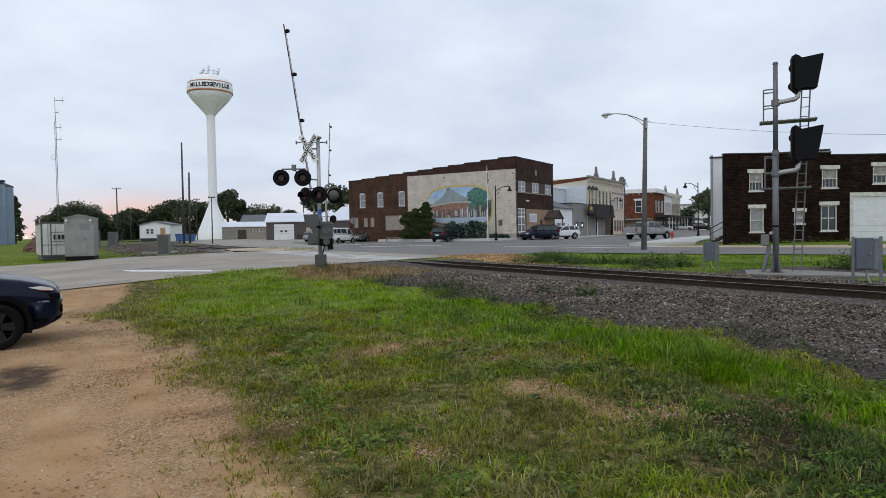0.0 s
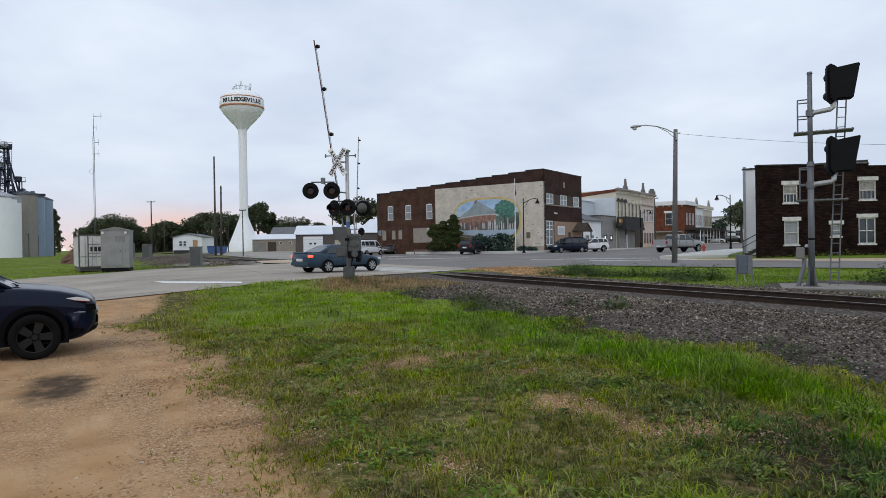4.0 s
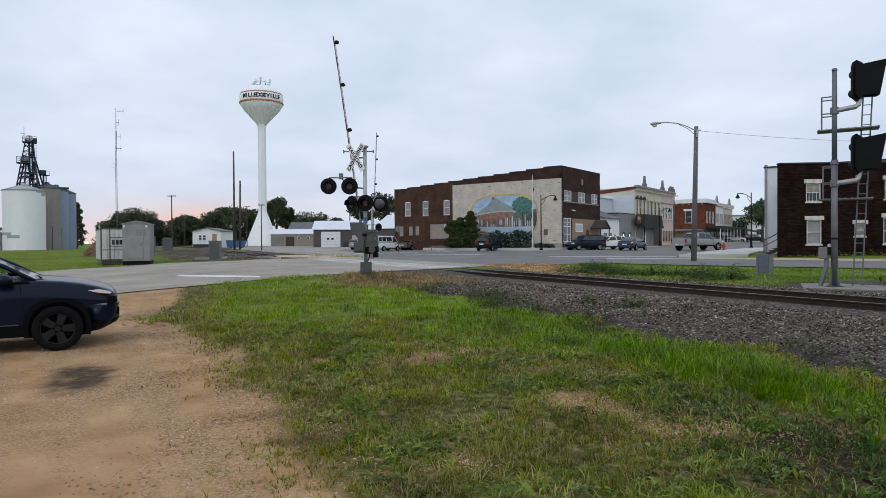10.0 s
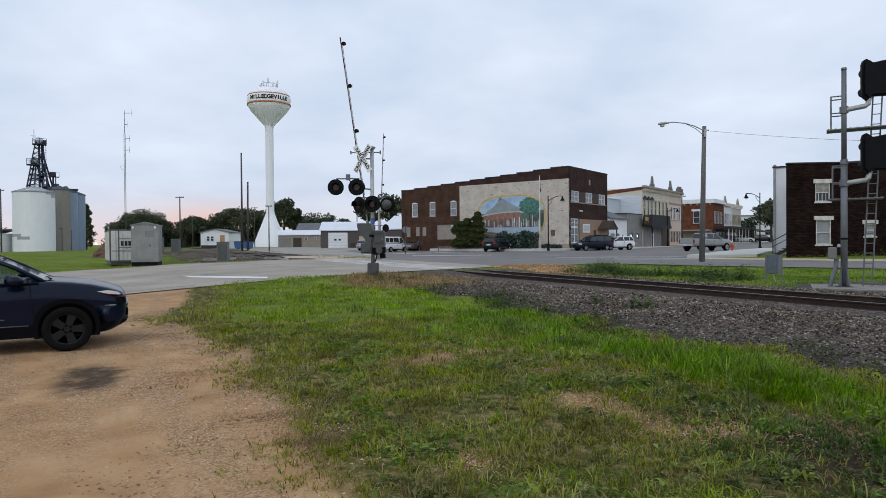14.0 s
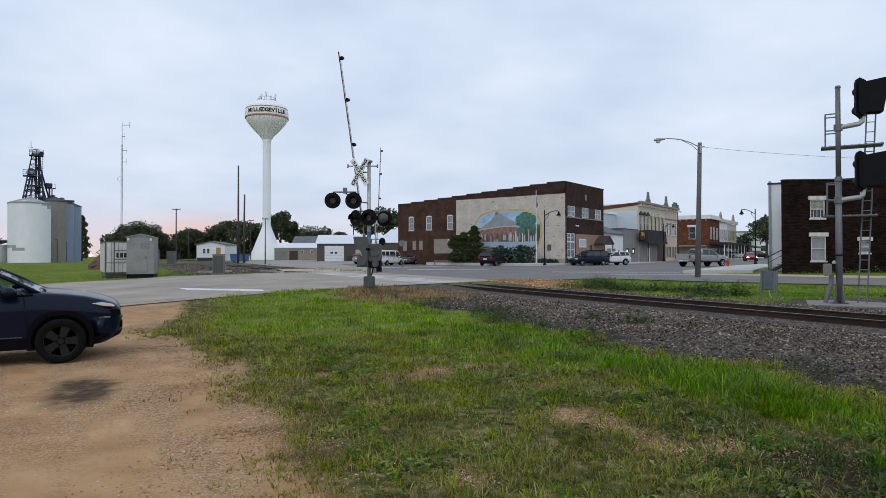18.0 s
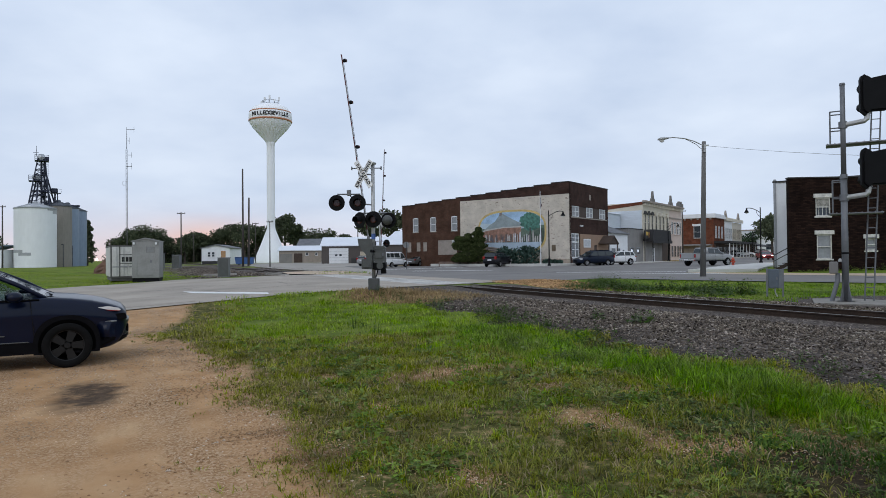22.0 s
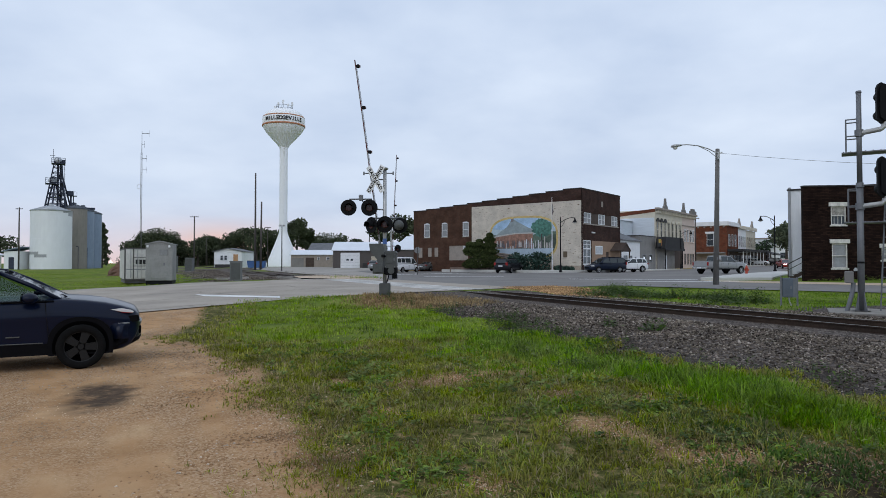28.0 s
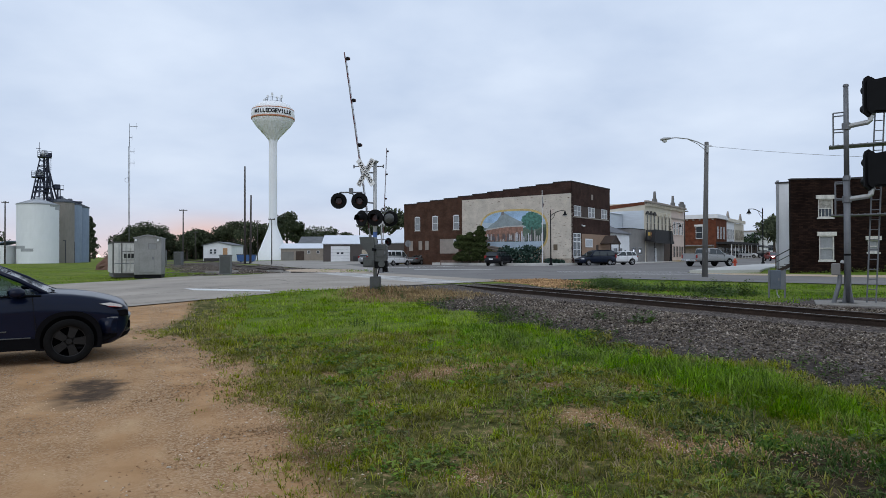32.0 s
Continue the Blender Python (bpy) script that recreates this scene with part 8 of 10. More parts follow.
def silos():
    galv_sheet = mat("weathered_silo_steel", (0.25, 0.31, 0.40), 0.5, 0.35, var=0.16, scale=0.25, fine=3, stretch=(1, 1, 0.3))
    roof_sheet = mat("silo_roof_steel", (0.46, 0.48, 0.50), 0.45, 0.5, var=0.2, scale=0.5, fine=5)
    tan_sheet = mat("tan_silo_steel", (0.27, 0.245, 0.215), 0.85, var=0.22, scale=0.3, fine=3, stretch=(1, 1, 0.25))
    white_sheet = mat("white_silo_paint", (0.80, 0.81, 0.82), 0.6, var=0.07, scale=0.2, fine=2, stretch=(1, 1, 0.3))
    dark_roof = mat("dark_silo_roof", (0.13, 0.145, 0.17), 0.6, 0.2, var=0.25, scale=0.6, fine=5)
    bare_sheet = mat("bare_silo_patch", (0.40, 0.41, 0.42), 0.6, 0.2, var=0.2, scale=1.0, fine=8)

    def skin(parent, r, mid, a0, a1, z0, z1, mm, label):
        """A curved sheet on a silo's wall, between two angles off the middle."""
        b = bmesh.new()
        cols = []
        for k in range(9):
            t = math.radians(mid + a0 + (a1 - a0) * k / 8)
            cols.append([b.verts.new((rr * math.cos(t), rr * math.sin(t), z)) for rr, z in ((r, z0), (r + 0.03, z0), (r + 0.03, z1), (r, z1))])
        for u, v in zip(cols, cols[1:]):
            for k in range(4):
                b.faces.new((u[k], u[(k + 1) % 4], v[(k + 1) % 4], v[k]))
        bmesh.ops.recalc_face_normals(b, faces=b.faces)
        part("bare_patch", b, mm, parent, label)

    def one(x, y, r, h, roof, mm, label, rings, top):
        ob = thing("grain_silo", pose(x, y, 0.75), label, "silo", "grain silos")
        part("body", lathe([(r, -0.5), (r, h)], 56, cap=False), mm, ob, "", True)
        part("roof", lathe([(r + 0.15, h - 0.05), (r * 0.25, h + roof), (0.35, h + roof * 1.06), (0.05, h + roof * 1.08)], 40), top, ob, "", True)
        part("eave_rim", lathe([(r + 0.02, h - 0.16), (r + 0.1, h - 0.14), (r + 0.12, h - 0.02), (r + 0.02, h)], 56, cap=False), top, ob)
        for k in range(16):
            t = 2 * math.pi * k / 16
            part("roof_rib", rod((r * 1.02 * math.cos(t), r * 1.02 * math.sin(t), h + 0.02), (r * 0.25 * math.cos(t), r * 0.25 * math.sin(t), h + roof + 0.04), 0.04, 0.04, 5), top, ob)
        part("filler_cap", lathe([(0.5, h + roof), (0.5, h + roof + 0.35), (0.3, h + roof + 0.5)], 16), top, ob)
        for k in range(1, rings):
            z = h * k / rings
            part("ring", lathe([(r + 0.005, z), (r + 0.02, z + 0.03), (r + 0.005, z + 0.06)], 56, cap=False), mm, ob)
        return ob

    a = one(-84.4, 130, 3.75, 11.8, 1.0, white_sheet, "large white grain silo with unpainted stepped patches", 4, roof_sheet)
    for a0, a1, z0, z1 in ((33, 52, 11.3, 11.66), (52, 88, 10.7, 11.66), (-86, -36, 2.75, 3.3), (-50, -12, 2.15, 2.75)):
        skin(a, 3.75, -57, a0, a1, z0, z1, bare_sheet, "bare grey stepped patch")
    b = one(-84.9, 138.5, 2.6, 13.0, 0.85, tan_sheet, "tan weathered grain silo behind the white one", 12, dark_roof)
    one(-85.9, 143.5, 2.3, 12.9, 0.85, galv_sheet, "blue-grey steel grain silo", 12, dark_roof)
    one(-88.1, 150, 2.55, 12.8, 0.85, galv_sheet, "blue-grey steel grain silo", 12, dark_roof)
    dark = mat("dark_elevator_steel", (0.03, 0.036, 0.062), 0.6, 0.2, var=0.3, scale=2)
    for x0, y0, z0 in ((-83.2, 136.6, 4.6), (-84.0, 141.3, 4.4)):
        fr = thing("ladder_frame", pose(x0, y0, 0.75), "dark steel frame against a silo wall", "frame")
        for dx in (-0.5, 0.5):
            part("post", rod((dx, 0, -0.4), (dx, 0, z0), 0.06, 0.06, 5), dark, fr)
        part("top_bar", rod((-0.5, 0, z0), (0.5, 0, z0), 0.06, 0.06, 5), dark, fr)
    # grain leg: four raking posts, twin casings, platforms, spouts; u runs across the view
    leg = thing("grain_elevator_leg", pose(-87.0, 136, 13.4, 0, 0, 33), "dark blue steel grain elevator tower with spouts and platforms", "grain elevator")
    tops, feet = [(-0.65, -0.65), (0.65, -0.65), (0.65, 0.65), (-0.65, 0.65)], [(-2.5, -1.7), (1.5, -1.7), (1.5, 1.7), (-2.5, 1.7)]

    def level(f):
        return [(fx + (tx - fx) * f, fy + (ty - fy) * f, 10.2 * f) for (fx, fy), (tx, ty) in zip(feet, tops)]

    for (fx, fy), (tx, ty) in zip(feet, tops):
        part("leg_post", rod((fx, fy, -0.5), (tx, ty, 10.4), 0.15, 0.11, 6), dark, leg)
    for k in range(1, 10):
        ring, low = level(k / 9), level((k - 1) / 9)
        part("ring_beam", pipe(ring + ring[:1], 0.075, 6), dark, leg)
        for j in range(4):
            a, c = (low[j], ring[(j + 1) % 4]) if k % 2 else (low[(j + 1) % 4], ring[j])
            part("cross_brace", rod(a, c, 0.05, 0.05, 5), dark, leg)

    def deck(x0, x1, y0, y1, z, rail=1.1):
        pf = part("platform", box(x0, x1, y0, y1, z - 0.12, z), dark, leg)
        n = max(2, int((x1 - x0) / 0.9) + 1)
        for yy in (y0, y1):
            for k in range(n):
                x = x0 + (x1 - x0) * k / (n - 1)
                part("platform_post", rod((x, yy, z), (x, yy, z + rail), 0.04, 0.04, 5), dark, pf)
            for zz in (0.55, 1.0):
                part("platform_rail", rod((x0, yy, z + rail * zz), (x1, yy, z + rail * zz), 0.04, 0.04, 5), dark, pf)
        return pf

    deck(-1.2, 1.35, -1.2, 1.2, 9.9)
    part("head_house", lathe([(0.78, 9.9), (0.82, 10.5), (0.72, 10.95), (0.45, 11.3), (0.05, 11.4)], 20), roof_sheet, leg, "pale rounded elevator head", True)
    part("head_motor", box(0.75, 1.35, -0.4, 0.4, 10.0, 10.8, 0.08), dark, leg)
    deck(-2.3, 0.1, -1.3, 1.3, 5.5)
    part("distributor", lathe([(0.25, 5.5), (0.85, 5.9), (0.85, 6.5), (0.3, 7.2)], 16), roof_sheet, leg, "grey distributor hopper", m=Matrix.Translation((-0.9, 0, 0)))
    deck(-1.6, 0.8, -1.0, 1.0, 2.6, 0.9)
    deck(0.2, 1.5, -0.9, 0.9, 3.2, 0.9)
    for dx in (0.0, 0.55):
        part("bucket_casing", box(dx - 0.2, dx + 0.2, -0.22, 0.22, -0.8, 10.1), dark, leg)
    for x0 in (0.85, 1.2):
        part("ladder_rail", rod((x0, -0.8, -0.3), (x0, -0.8, 9.9), 0.035, 0.035, 5), dark, leg)
    for k in range(20):
        part("ladder_hoop", pipe([(1.02 + 0.36 * math.cos(t), -0.8 + 0.36 * math.sin(t), 0.4 + k * 0.48) for t in [math.pi + math.pi * i / 6 for i in range(7)]], 0.022, 4), dark, leg)
    for start, end in (((0.5, 0, 8.6), (2.7, 0.6, -0.4)), ((0.2, 0.2, 7.6), (2.1, 0.8, -0.4)), ((-0.5, 0, 6.0), (0.9, 0.5, -0.4)), ((-0.9, 0.2, 5.8), (-2.0, -0.8, -0.2)), ((-0.6, -0.2, 5.8), (-1.0, -3.2, -0.2))):
        part("grain_spout", rod(start, end, 0.17, 0.17, 8), dark, leg, "slanting grain spout")
    sm = part("side_head", box(1.75, 3.0, -0.6, 0.6, 3.1, 4.1, 0.12), dark, leg, "small side elevator head")
    part("side_casing", box(2.3, 2.65, -0.2, 0.2, -0.8, 3.2), dark, sm)
    part("side_casing", box(2.85, 3.05, -0.2, 0.2, -0.8, 3.0), dark, sm)
    part("side_walk", box(1.6, 3.6, -0.8, 0.8, 3.0, 3.08), dark, sm)
    part("side_rail", pipe([(3.6, -0.8, 3.08), (3.6, -0.8, 3.9), (1.6, -0.8, 3.9)], 0.04, 5), dark, sm)
    part("conveyor", box(0.8, 4.6, 0.2, 1.0, 0.5, 1.0), dark, leg, "roof conveyor between the silos")
    part("conveyor", box(3.0, 7.4, 4.6, 5.4, 0.55, 1.0), dark, leg, "roof conveyor between the silos")
    part("antenna", rod((-0.9, 0, 10.8), (-0.9, 0, 13.0), 0.05, 0.04, 5), dark, leg)
    part("antenna_arm", rod((-1.5, 0, 11.6), (-0.5, 0, 11.6), 0.05, 0.05, 5), dark, leg)
    sh = thing("silo_shed", pose(-90.2, 128, 0.75), "small white shed beside the silo with a lean-to roof", "shed")
    part("wall", box(-1.6, 1.6, -1.5, 3, -0.3, 3.4), white_sheet, sh)
    part("roof", prism([(-2.0, 3.3), (2.2, 4.2), (2.2, 4.35), (-2.0, 3.45)], -1.8, 3.2), galv_sheet, sh)
    part("door", box(-0.6, 0.5, -1.54, -1.5, -0.3, 2.2), dark, sh)
    wh = thing("white_shed", pose(-99.5, 126, 0.8), "white gabled shed far along the road", "shed")
    part("wall", box(-3.2, 3.2, 0, 6, -0.3, 2.6), white_sheet, wh)
    part("roof", prism([(-3.6, 2.5), (0, 4.4), (3.6, 2.5), (3.6, 2.65), (0, 4.6), (-3.6, 2.65)], -0.3, 6.3), white_roof, wh)
    part("gable", prism([(-3.2, 2.6), (3.2, 2.6), (0, 4.4)], 0, 0.1), white_sheet, wh)


silos()


def shed(name, x, y, w, d, h, roof_h, wall_m, roof_m, label, rz=0.0, ridge_x=True):
    """A low building: walls, pitched roof; ridge along x or along y."""
    ob = thing(name, pose(x, y, pave(x, y) - 0.1, 0, 0, rz), label, "building")
    part("wall", box(0, w, 0, d, -0.3, h), wall_m, ob)
    if ridge_x:
        bm = bmesh.new()
        e = 0.3
        o = [(-e, h - 0.05), (d / 2, h + roof_h), (d + e, h - 0.05), (d + e, h + 0.1), (d / 2, h + roof_h + 0.15), (-e, h + 0.1)]
        va = [bm.verts.new((-e, y0, z0)) for y0, z0 in o]
        vb = [bm.verts.new((w + e, y0, z0)) for y0, z0 in o]
        bm.faces.new(va), bm.faces.new(vb[::-1])
        for k in range(6):
            bm.faces.new((va[(k + 1) % 6], va[k], vb[k], vb[(k + 1) % 6]))
        bmesh.ops.recalc_face_normals(bm, faces=bm.faces)
        part("roof", bm, roof_m, ob)
    else:
        part("roof", prism([(-0.3, h - 0.05), (w / 2, h + roof_h), (w + 0.3, h - 0.05), (w + 0.3, h + 0.1), (w / 2, h + roof_h + 0.15), (-0.3, h + 0.1)], -0.3, d + 0.3), roof_m, ob)
        part("gable", prism([(0, h), (w, h), (w / 2, h + roof_h)], 0, 0.15), wall_m, ob)
    return ob


b = shed("white_trailer_office", -54.2, 140, 6.2, 8, 3.5, 0.7, white_paint, grey_roof, "small white building with shallow roof and a boarded window", 0, False)
part("skirting", box(0.1, 6.1, -0.05, 0.0, -0.3, 0.7), black_cap, b)
part("boarded_window", box(4.3, 5.3, -0.08, 0.0, 1.2, 2.9), mat("raw_plywood", (0.42, 0.24, 0.12), 0.8, var=0.2), b)
for x0 in (1.7, 2.6):
    window(b, x0, 1.6, 0.7, 1.1, -0.1, white_paint, dull_glass, None, (1, 2), 0.06)
b = shed("grey_shed", -36.6, 138, 9.0, 6, 2.7, 1.0, board_m, white_roof, "low grey shed with white metal roof", 4)
part("door", box(3.2, 5.0, -0.06, 0.0, -0.2, 2.1), brown_wood, b)
part("panel", box(0.2, 2.8, -0.04, 0.0, 0.0, 2.0), grey_siding, b)
for x0 in (6.0, 8.0):
    window(b, x0, 1.6, 0.6, 0.6, -0.1, white_paint, dull_glass, None, (1, 1), 0.06)
b = shed("long_grey_house", -36, 152, 14, 8, 3.6, 2.0, grey_siding, grey_roof, "long grey house behind the sheds", 0)
b = shed("brown_garage", -23.8, 120, 12.5, 12, 3.4, 1.7, brown_siding, white_roof, "brown metal garage with white roof and white overhead door", 6)
gd = part("garage_door", box(1.4, 5.0, -0.08, 0.0, -0.1, 3.0), white_paint, b, "white overhead door with two small panes")
for x0 in (2.5, 3.3):
    part("pane", box(x0, x0 + 0.45, -0.1, -0.08, 1.5, 1.85), dull_glass, gd)
for k in range(1, 5):
    part("section_line", box(1.45, 4.95, -0.086, -0.08, k * 0.6, k * 0.6 + 0.03), galv_grey, gd)
window(b, 7.8, 1.3, 1.2, 1.0, -0.1, cream_paint, mat("paper_notice", (0.5, 0.44, 0.34), 0.8), None, (1, 1), 0.06)
part("bin", box(5.6, 7.0, -1.4, -0.4, -0.1, 1.1, 0.05), black_cap, b)
b = shed("brown_gabled_shop", -12.0, 118, 9.0, 12, 3.4, 2.6, brown_siding, white_roof, "brown gabled workshop with pale roof", -20, True)
part("wall_panel", box(6.4, 8.4, -0.05, 0.0, 0.2, 2.6), tan_stucco, b)


def pole(x, y, h, r, label, arms=(), lean=0.0, name="utility_pole", mm=None):
    wood = mm or mat("dark_weathered_pole", (0.07, 0.06, 0.055), 0.9, var=0.3, scale=2, fine=20, stretch=(1, 1, 0.15))
    ob = thing(name, pose(x, y, float(z_ground(x, y)), 0, lean), label, "utility pole")
    part("pole", rod((0, 0, -0.5), (0, 0, h), r, r * 0.65, 10), wood, ob, "", True)
    for z, w in arms:
        a = part("crossarm", box(-w, w, -0.06, 0.06, z - 0.06, z + 0.06), wood, ob)
        for f in (-0.9, -0.45, 0.45, 0.9):
            part("insulator", rod((w * f, 0, z + 0.06), (w * f, 0, z + 0.22), 0.05, 0.03, 6), galv, a)
    return ob


pole(-35.4, 110, 16.8, 0.19, "tall slim dark pole")
pole(-34.45, 110, 11.8, 0.2, "short dark wooden pole", lean=0.6)
pole(-54.5, 130, 10.6, 0.16, "wooden utility pole with crossarm", [(10.4, 0.85)])
pole(-87.0, 124, 12.3, 0.17, "wooden utility pole with a lamp bracket", [(12.0, 0.7)])
pole(-42.9, 142, 9.0, 0.1, "dark square-topped lamp pole in front of the tower", [(8.8, 0.7)])
pole(-24.0, 170, 12.0, 0.16, "far wooden utility pole", [(11.5, 0.8)])
pole(-19.5, 180, 10.5, 0.15, "far wooden utility pole", [(10, 0.8)])
pole(-80, 200, 9.0, 0.14, "far wooden utility pole", [(8.6, 0.7)])
pole(44, 120, 9.5, 0.14, "wooden utility pole down the street", [(9.0, 0.7)])


def radio_mast(x, y, h):
    ob = thing("radio_mast", pose(x, y, 0.4), "slim lattice radio mast with side antennas", "radio mast")
    r = 0.14
    legs = [(r * math.cos(math.radians(a)), r * math.sin(math.radians(a))) for a in (90, 210, 330)]
    for lx, ly in legs:
        part("leg", rod((lx, ly, -0.3), (lx, ly, h * 0.84), 0.028, 0.028, 5), dull_steel, ob)
    bm = bmesh.new()
    n = 46
    for k in range(n):
        for j in range(3):
            a, b2 = legs[j], legs[(j + 1) % 3]
            rod((a[0], a[1], h * 0.84 * k / n), (b2[0], b2[1], h * 0.84 * (k + 1) / n), 0.014, 0.014, 4, bm)
    part("lattice", bm, dull_steel, ob)
    part("top_whip", rod((0, 0, h * 0.84), (0, 0, h), 0.06, 0.03, 5), galv, ob)
    for f, w in ((0.98, 1.4), (0.8, 0.9), (0.72, 0.9), (0.9, 0.5)):
        part("side_antenna", rod((0, 0, h * f), (w, 0, h * f), 0.045, 0.045, 5), galv, ob)
        part("dipole", rod((w * 0.9, 0, h * f - 0.5), (w * 0.9, 0, h * f + 0.6), 0.02, 0.02, 5), galv, ob)
    part("loop", pipe([(-0.4 + 0.4 * math.cos(t), 0, h * 0.6 + 0.4 * math.sin(t)) for t in [2 * math.pi * k / 12 for k in range(13)]], 0.02, 5), galv, ob)


pole(-27.95, 100, 7.2, 0.1, "slim dark pole before the water tower", [(7.1, 0.5)])
radio_mast(-55.5, 110, 24.5)
trackside_box(-17.6, 50.0, 1.5, 0.85, 10)
trackside_box(-40.5, 95, 2.0, 1.1, 0)
trackside_box(-43.5, 97, 2.3, 0.5, 0)


def far_semaphore():
    ob = thing("railway_signal", pose(-112, 200, 0.8), "far railway signal mast beside the line", "railway signal")
    part("mast", rod((0, 0, 0), (0, 0, 6.5), 0.12, 0.1, 8), galv, ob)
    part("head", box(-0.5, 0.5, -0.2, 0.2, 4.8, 6.6, 0.1), black_metal, ob)
    part("platform", box(-1.0, 1.0, -0.5, 0.5, 4.2, 4.3), galv, ob)


far_semaphore()


def blue_dumpster(x, y):
    ob = thing("dumpster", pose(x, y, pave(x, y) - 0.02, 0, 0, 10), "blue steel dumpster on the lot", "dumpster")
    blue = mat("dumpster_blue", (0.03, 0.09, 0.24), 0.5, var=0.2)
    part("body", prism([(-1.5, 0.15), (1.5, 0.15), (1.7, 1.4), (-1.7, 1.4)], -0.9, 0.9), blue, ob)
    part("lid", box(-1.72, 1.72, -0.95, 0.95, 1.4, 1.48, 0.02), black_cap, ob)
    for x0 in (-1.0, 1.0):
        part("skid", box(x0 - 0.1, x0 + 0.1, -0.8, 0.8, 0, 0.15), black_cap, ob)


blue_dumpster(-38.3, 120)
for x0, y0, rz, ln in ((-19.6, 53.2, 12, 1.6), (-18.6, 54.5, -20, 1.1), (-15.4, 56.2, 30, 1.4), (-14.2, 55.0, 5, 0.9), (-16.0, 58.5, 60, 1.8)):
    tagged(part("old_timber", box(-ln / 2, ln / 2, -0.12, 0.12, -0.04, 0.16, 0.015), mat("bleached_timber", (0.34, 0.32, 0.29), 0.9, var=0.35, scale=3, fine=20, random_piece=0.3), m=here(x0, y0, 0.02, rz)), "weathered grey timber lying beside the line", "timber")
car("parked_wagon", pose(-11.9, 98.0, pave(-11.9, 98.0), 0, 0, 60), "pale silver car parked on the gravel lot", "car", wagon_spec(silver, 1.55))


def locomotive():
    ob = thing("locomotive", pose(0, 0, 0), "distant freight locomotive with its headlight on", "locomotive")
    body = mat("locomotive_orange_brown", (0.20, 0.07, 0.03), 0.6, var=0.2)
    part("hood", box(-1.4, 1.4, 3, 18, 1.4, 4.3, 0.15), body, ob)
    part("cab", box(-1.55, 1.55, 0.6, 3.2, 1.4, 4.6, 0.15), body, ob)
    part("nose", box(-1.2, 1.2, -1.0, 0.7, 1.3, 3.2, 0.2), body, ob)
    part("frame", box(-1.5, 1.5, -1.4, 18.4, 1.0, 1.4), black_metal, ob)
    for y in (1.5, 3.4, 5.3, 12.0, 13.9, 15.8):
        part("wheelset", rod((-0.8, y, 0.5), (0.8, y, 0.5), 0.5, 0.5, 14), black_metal, ob)
    part("windscreen", box(-1.2, 1.2, 0.56, 0.6, 3.4, 4.1), dull_glass, ob)
    part("headlight", rod((0, -1.1, 3.0), (0, -1.06, 3.0), 1.15, 1.15, 18), emit("headlight_glow", (1.0, 0.82, 0.55), 90.0), ob, "bright headlight")
    for s in (-1, 1):
        part("ditch_light", rod((s * 1.0, -1.42, 1.9), (s * 1.0, -1.38, 1.9), 0.3, 0.3, 12), emit("headlight_glow", (1.0, 0.82, 0.55), 90.0), ob)
    return ob


train = locomotive()


def spoil_heap(x, y, r, h):
    """A steep heap of rusty earth with a lumpy outline."""
    rng = random.Random(77)
    bm = bmesh.new()
    rings = []
    for k in range(9):
        f = k / 8
        rings.append([bm.verts.new((r * (1 - f) * math.cos(a) * rng.uniform(0.85, 1.15), r * (1 - f) * math.sin(a) * rng.uniform(0.85, 1.15), h * (1 - (1 - f) ** 1.3) * rng.uniform(0.93, 1.05) - 0.2)) for a in [2 * math.pi * j / 18 for j in range(18)]])
    for a, b in zip(rings, rings[1:]):
        for j in range(18):
            bm.faces.new((a[j], a[(j + 1) % 18], b[(j + 1) % 18], b[j]))
    bm.faces.new(rings[-1])
    tagged(part("spoil_heap", bm, mat("rusty_earth", (0.13, 0.07, 0.045), 0.95, var=0.5, scale=1.5, fine=9, bump=0.03), m=here(x, y)), "brown heap of rusty earth beside the line", "earth heap")


spoil_heap(-44.2, 82.5, 1.9, 2.3)


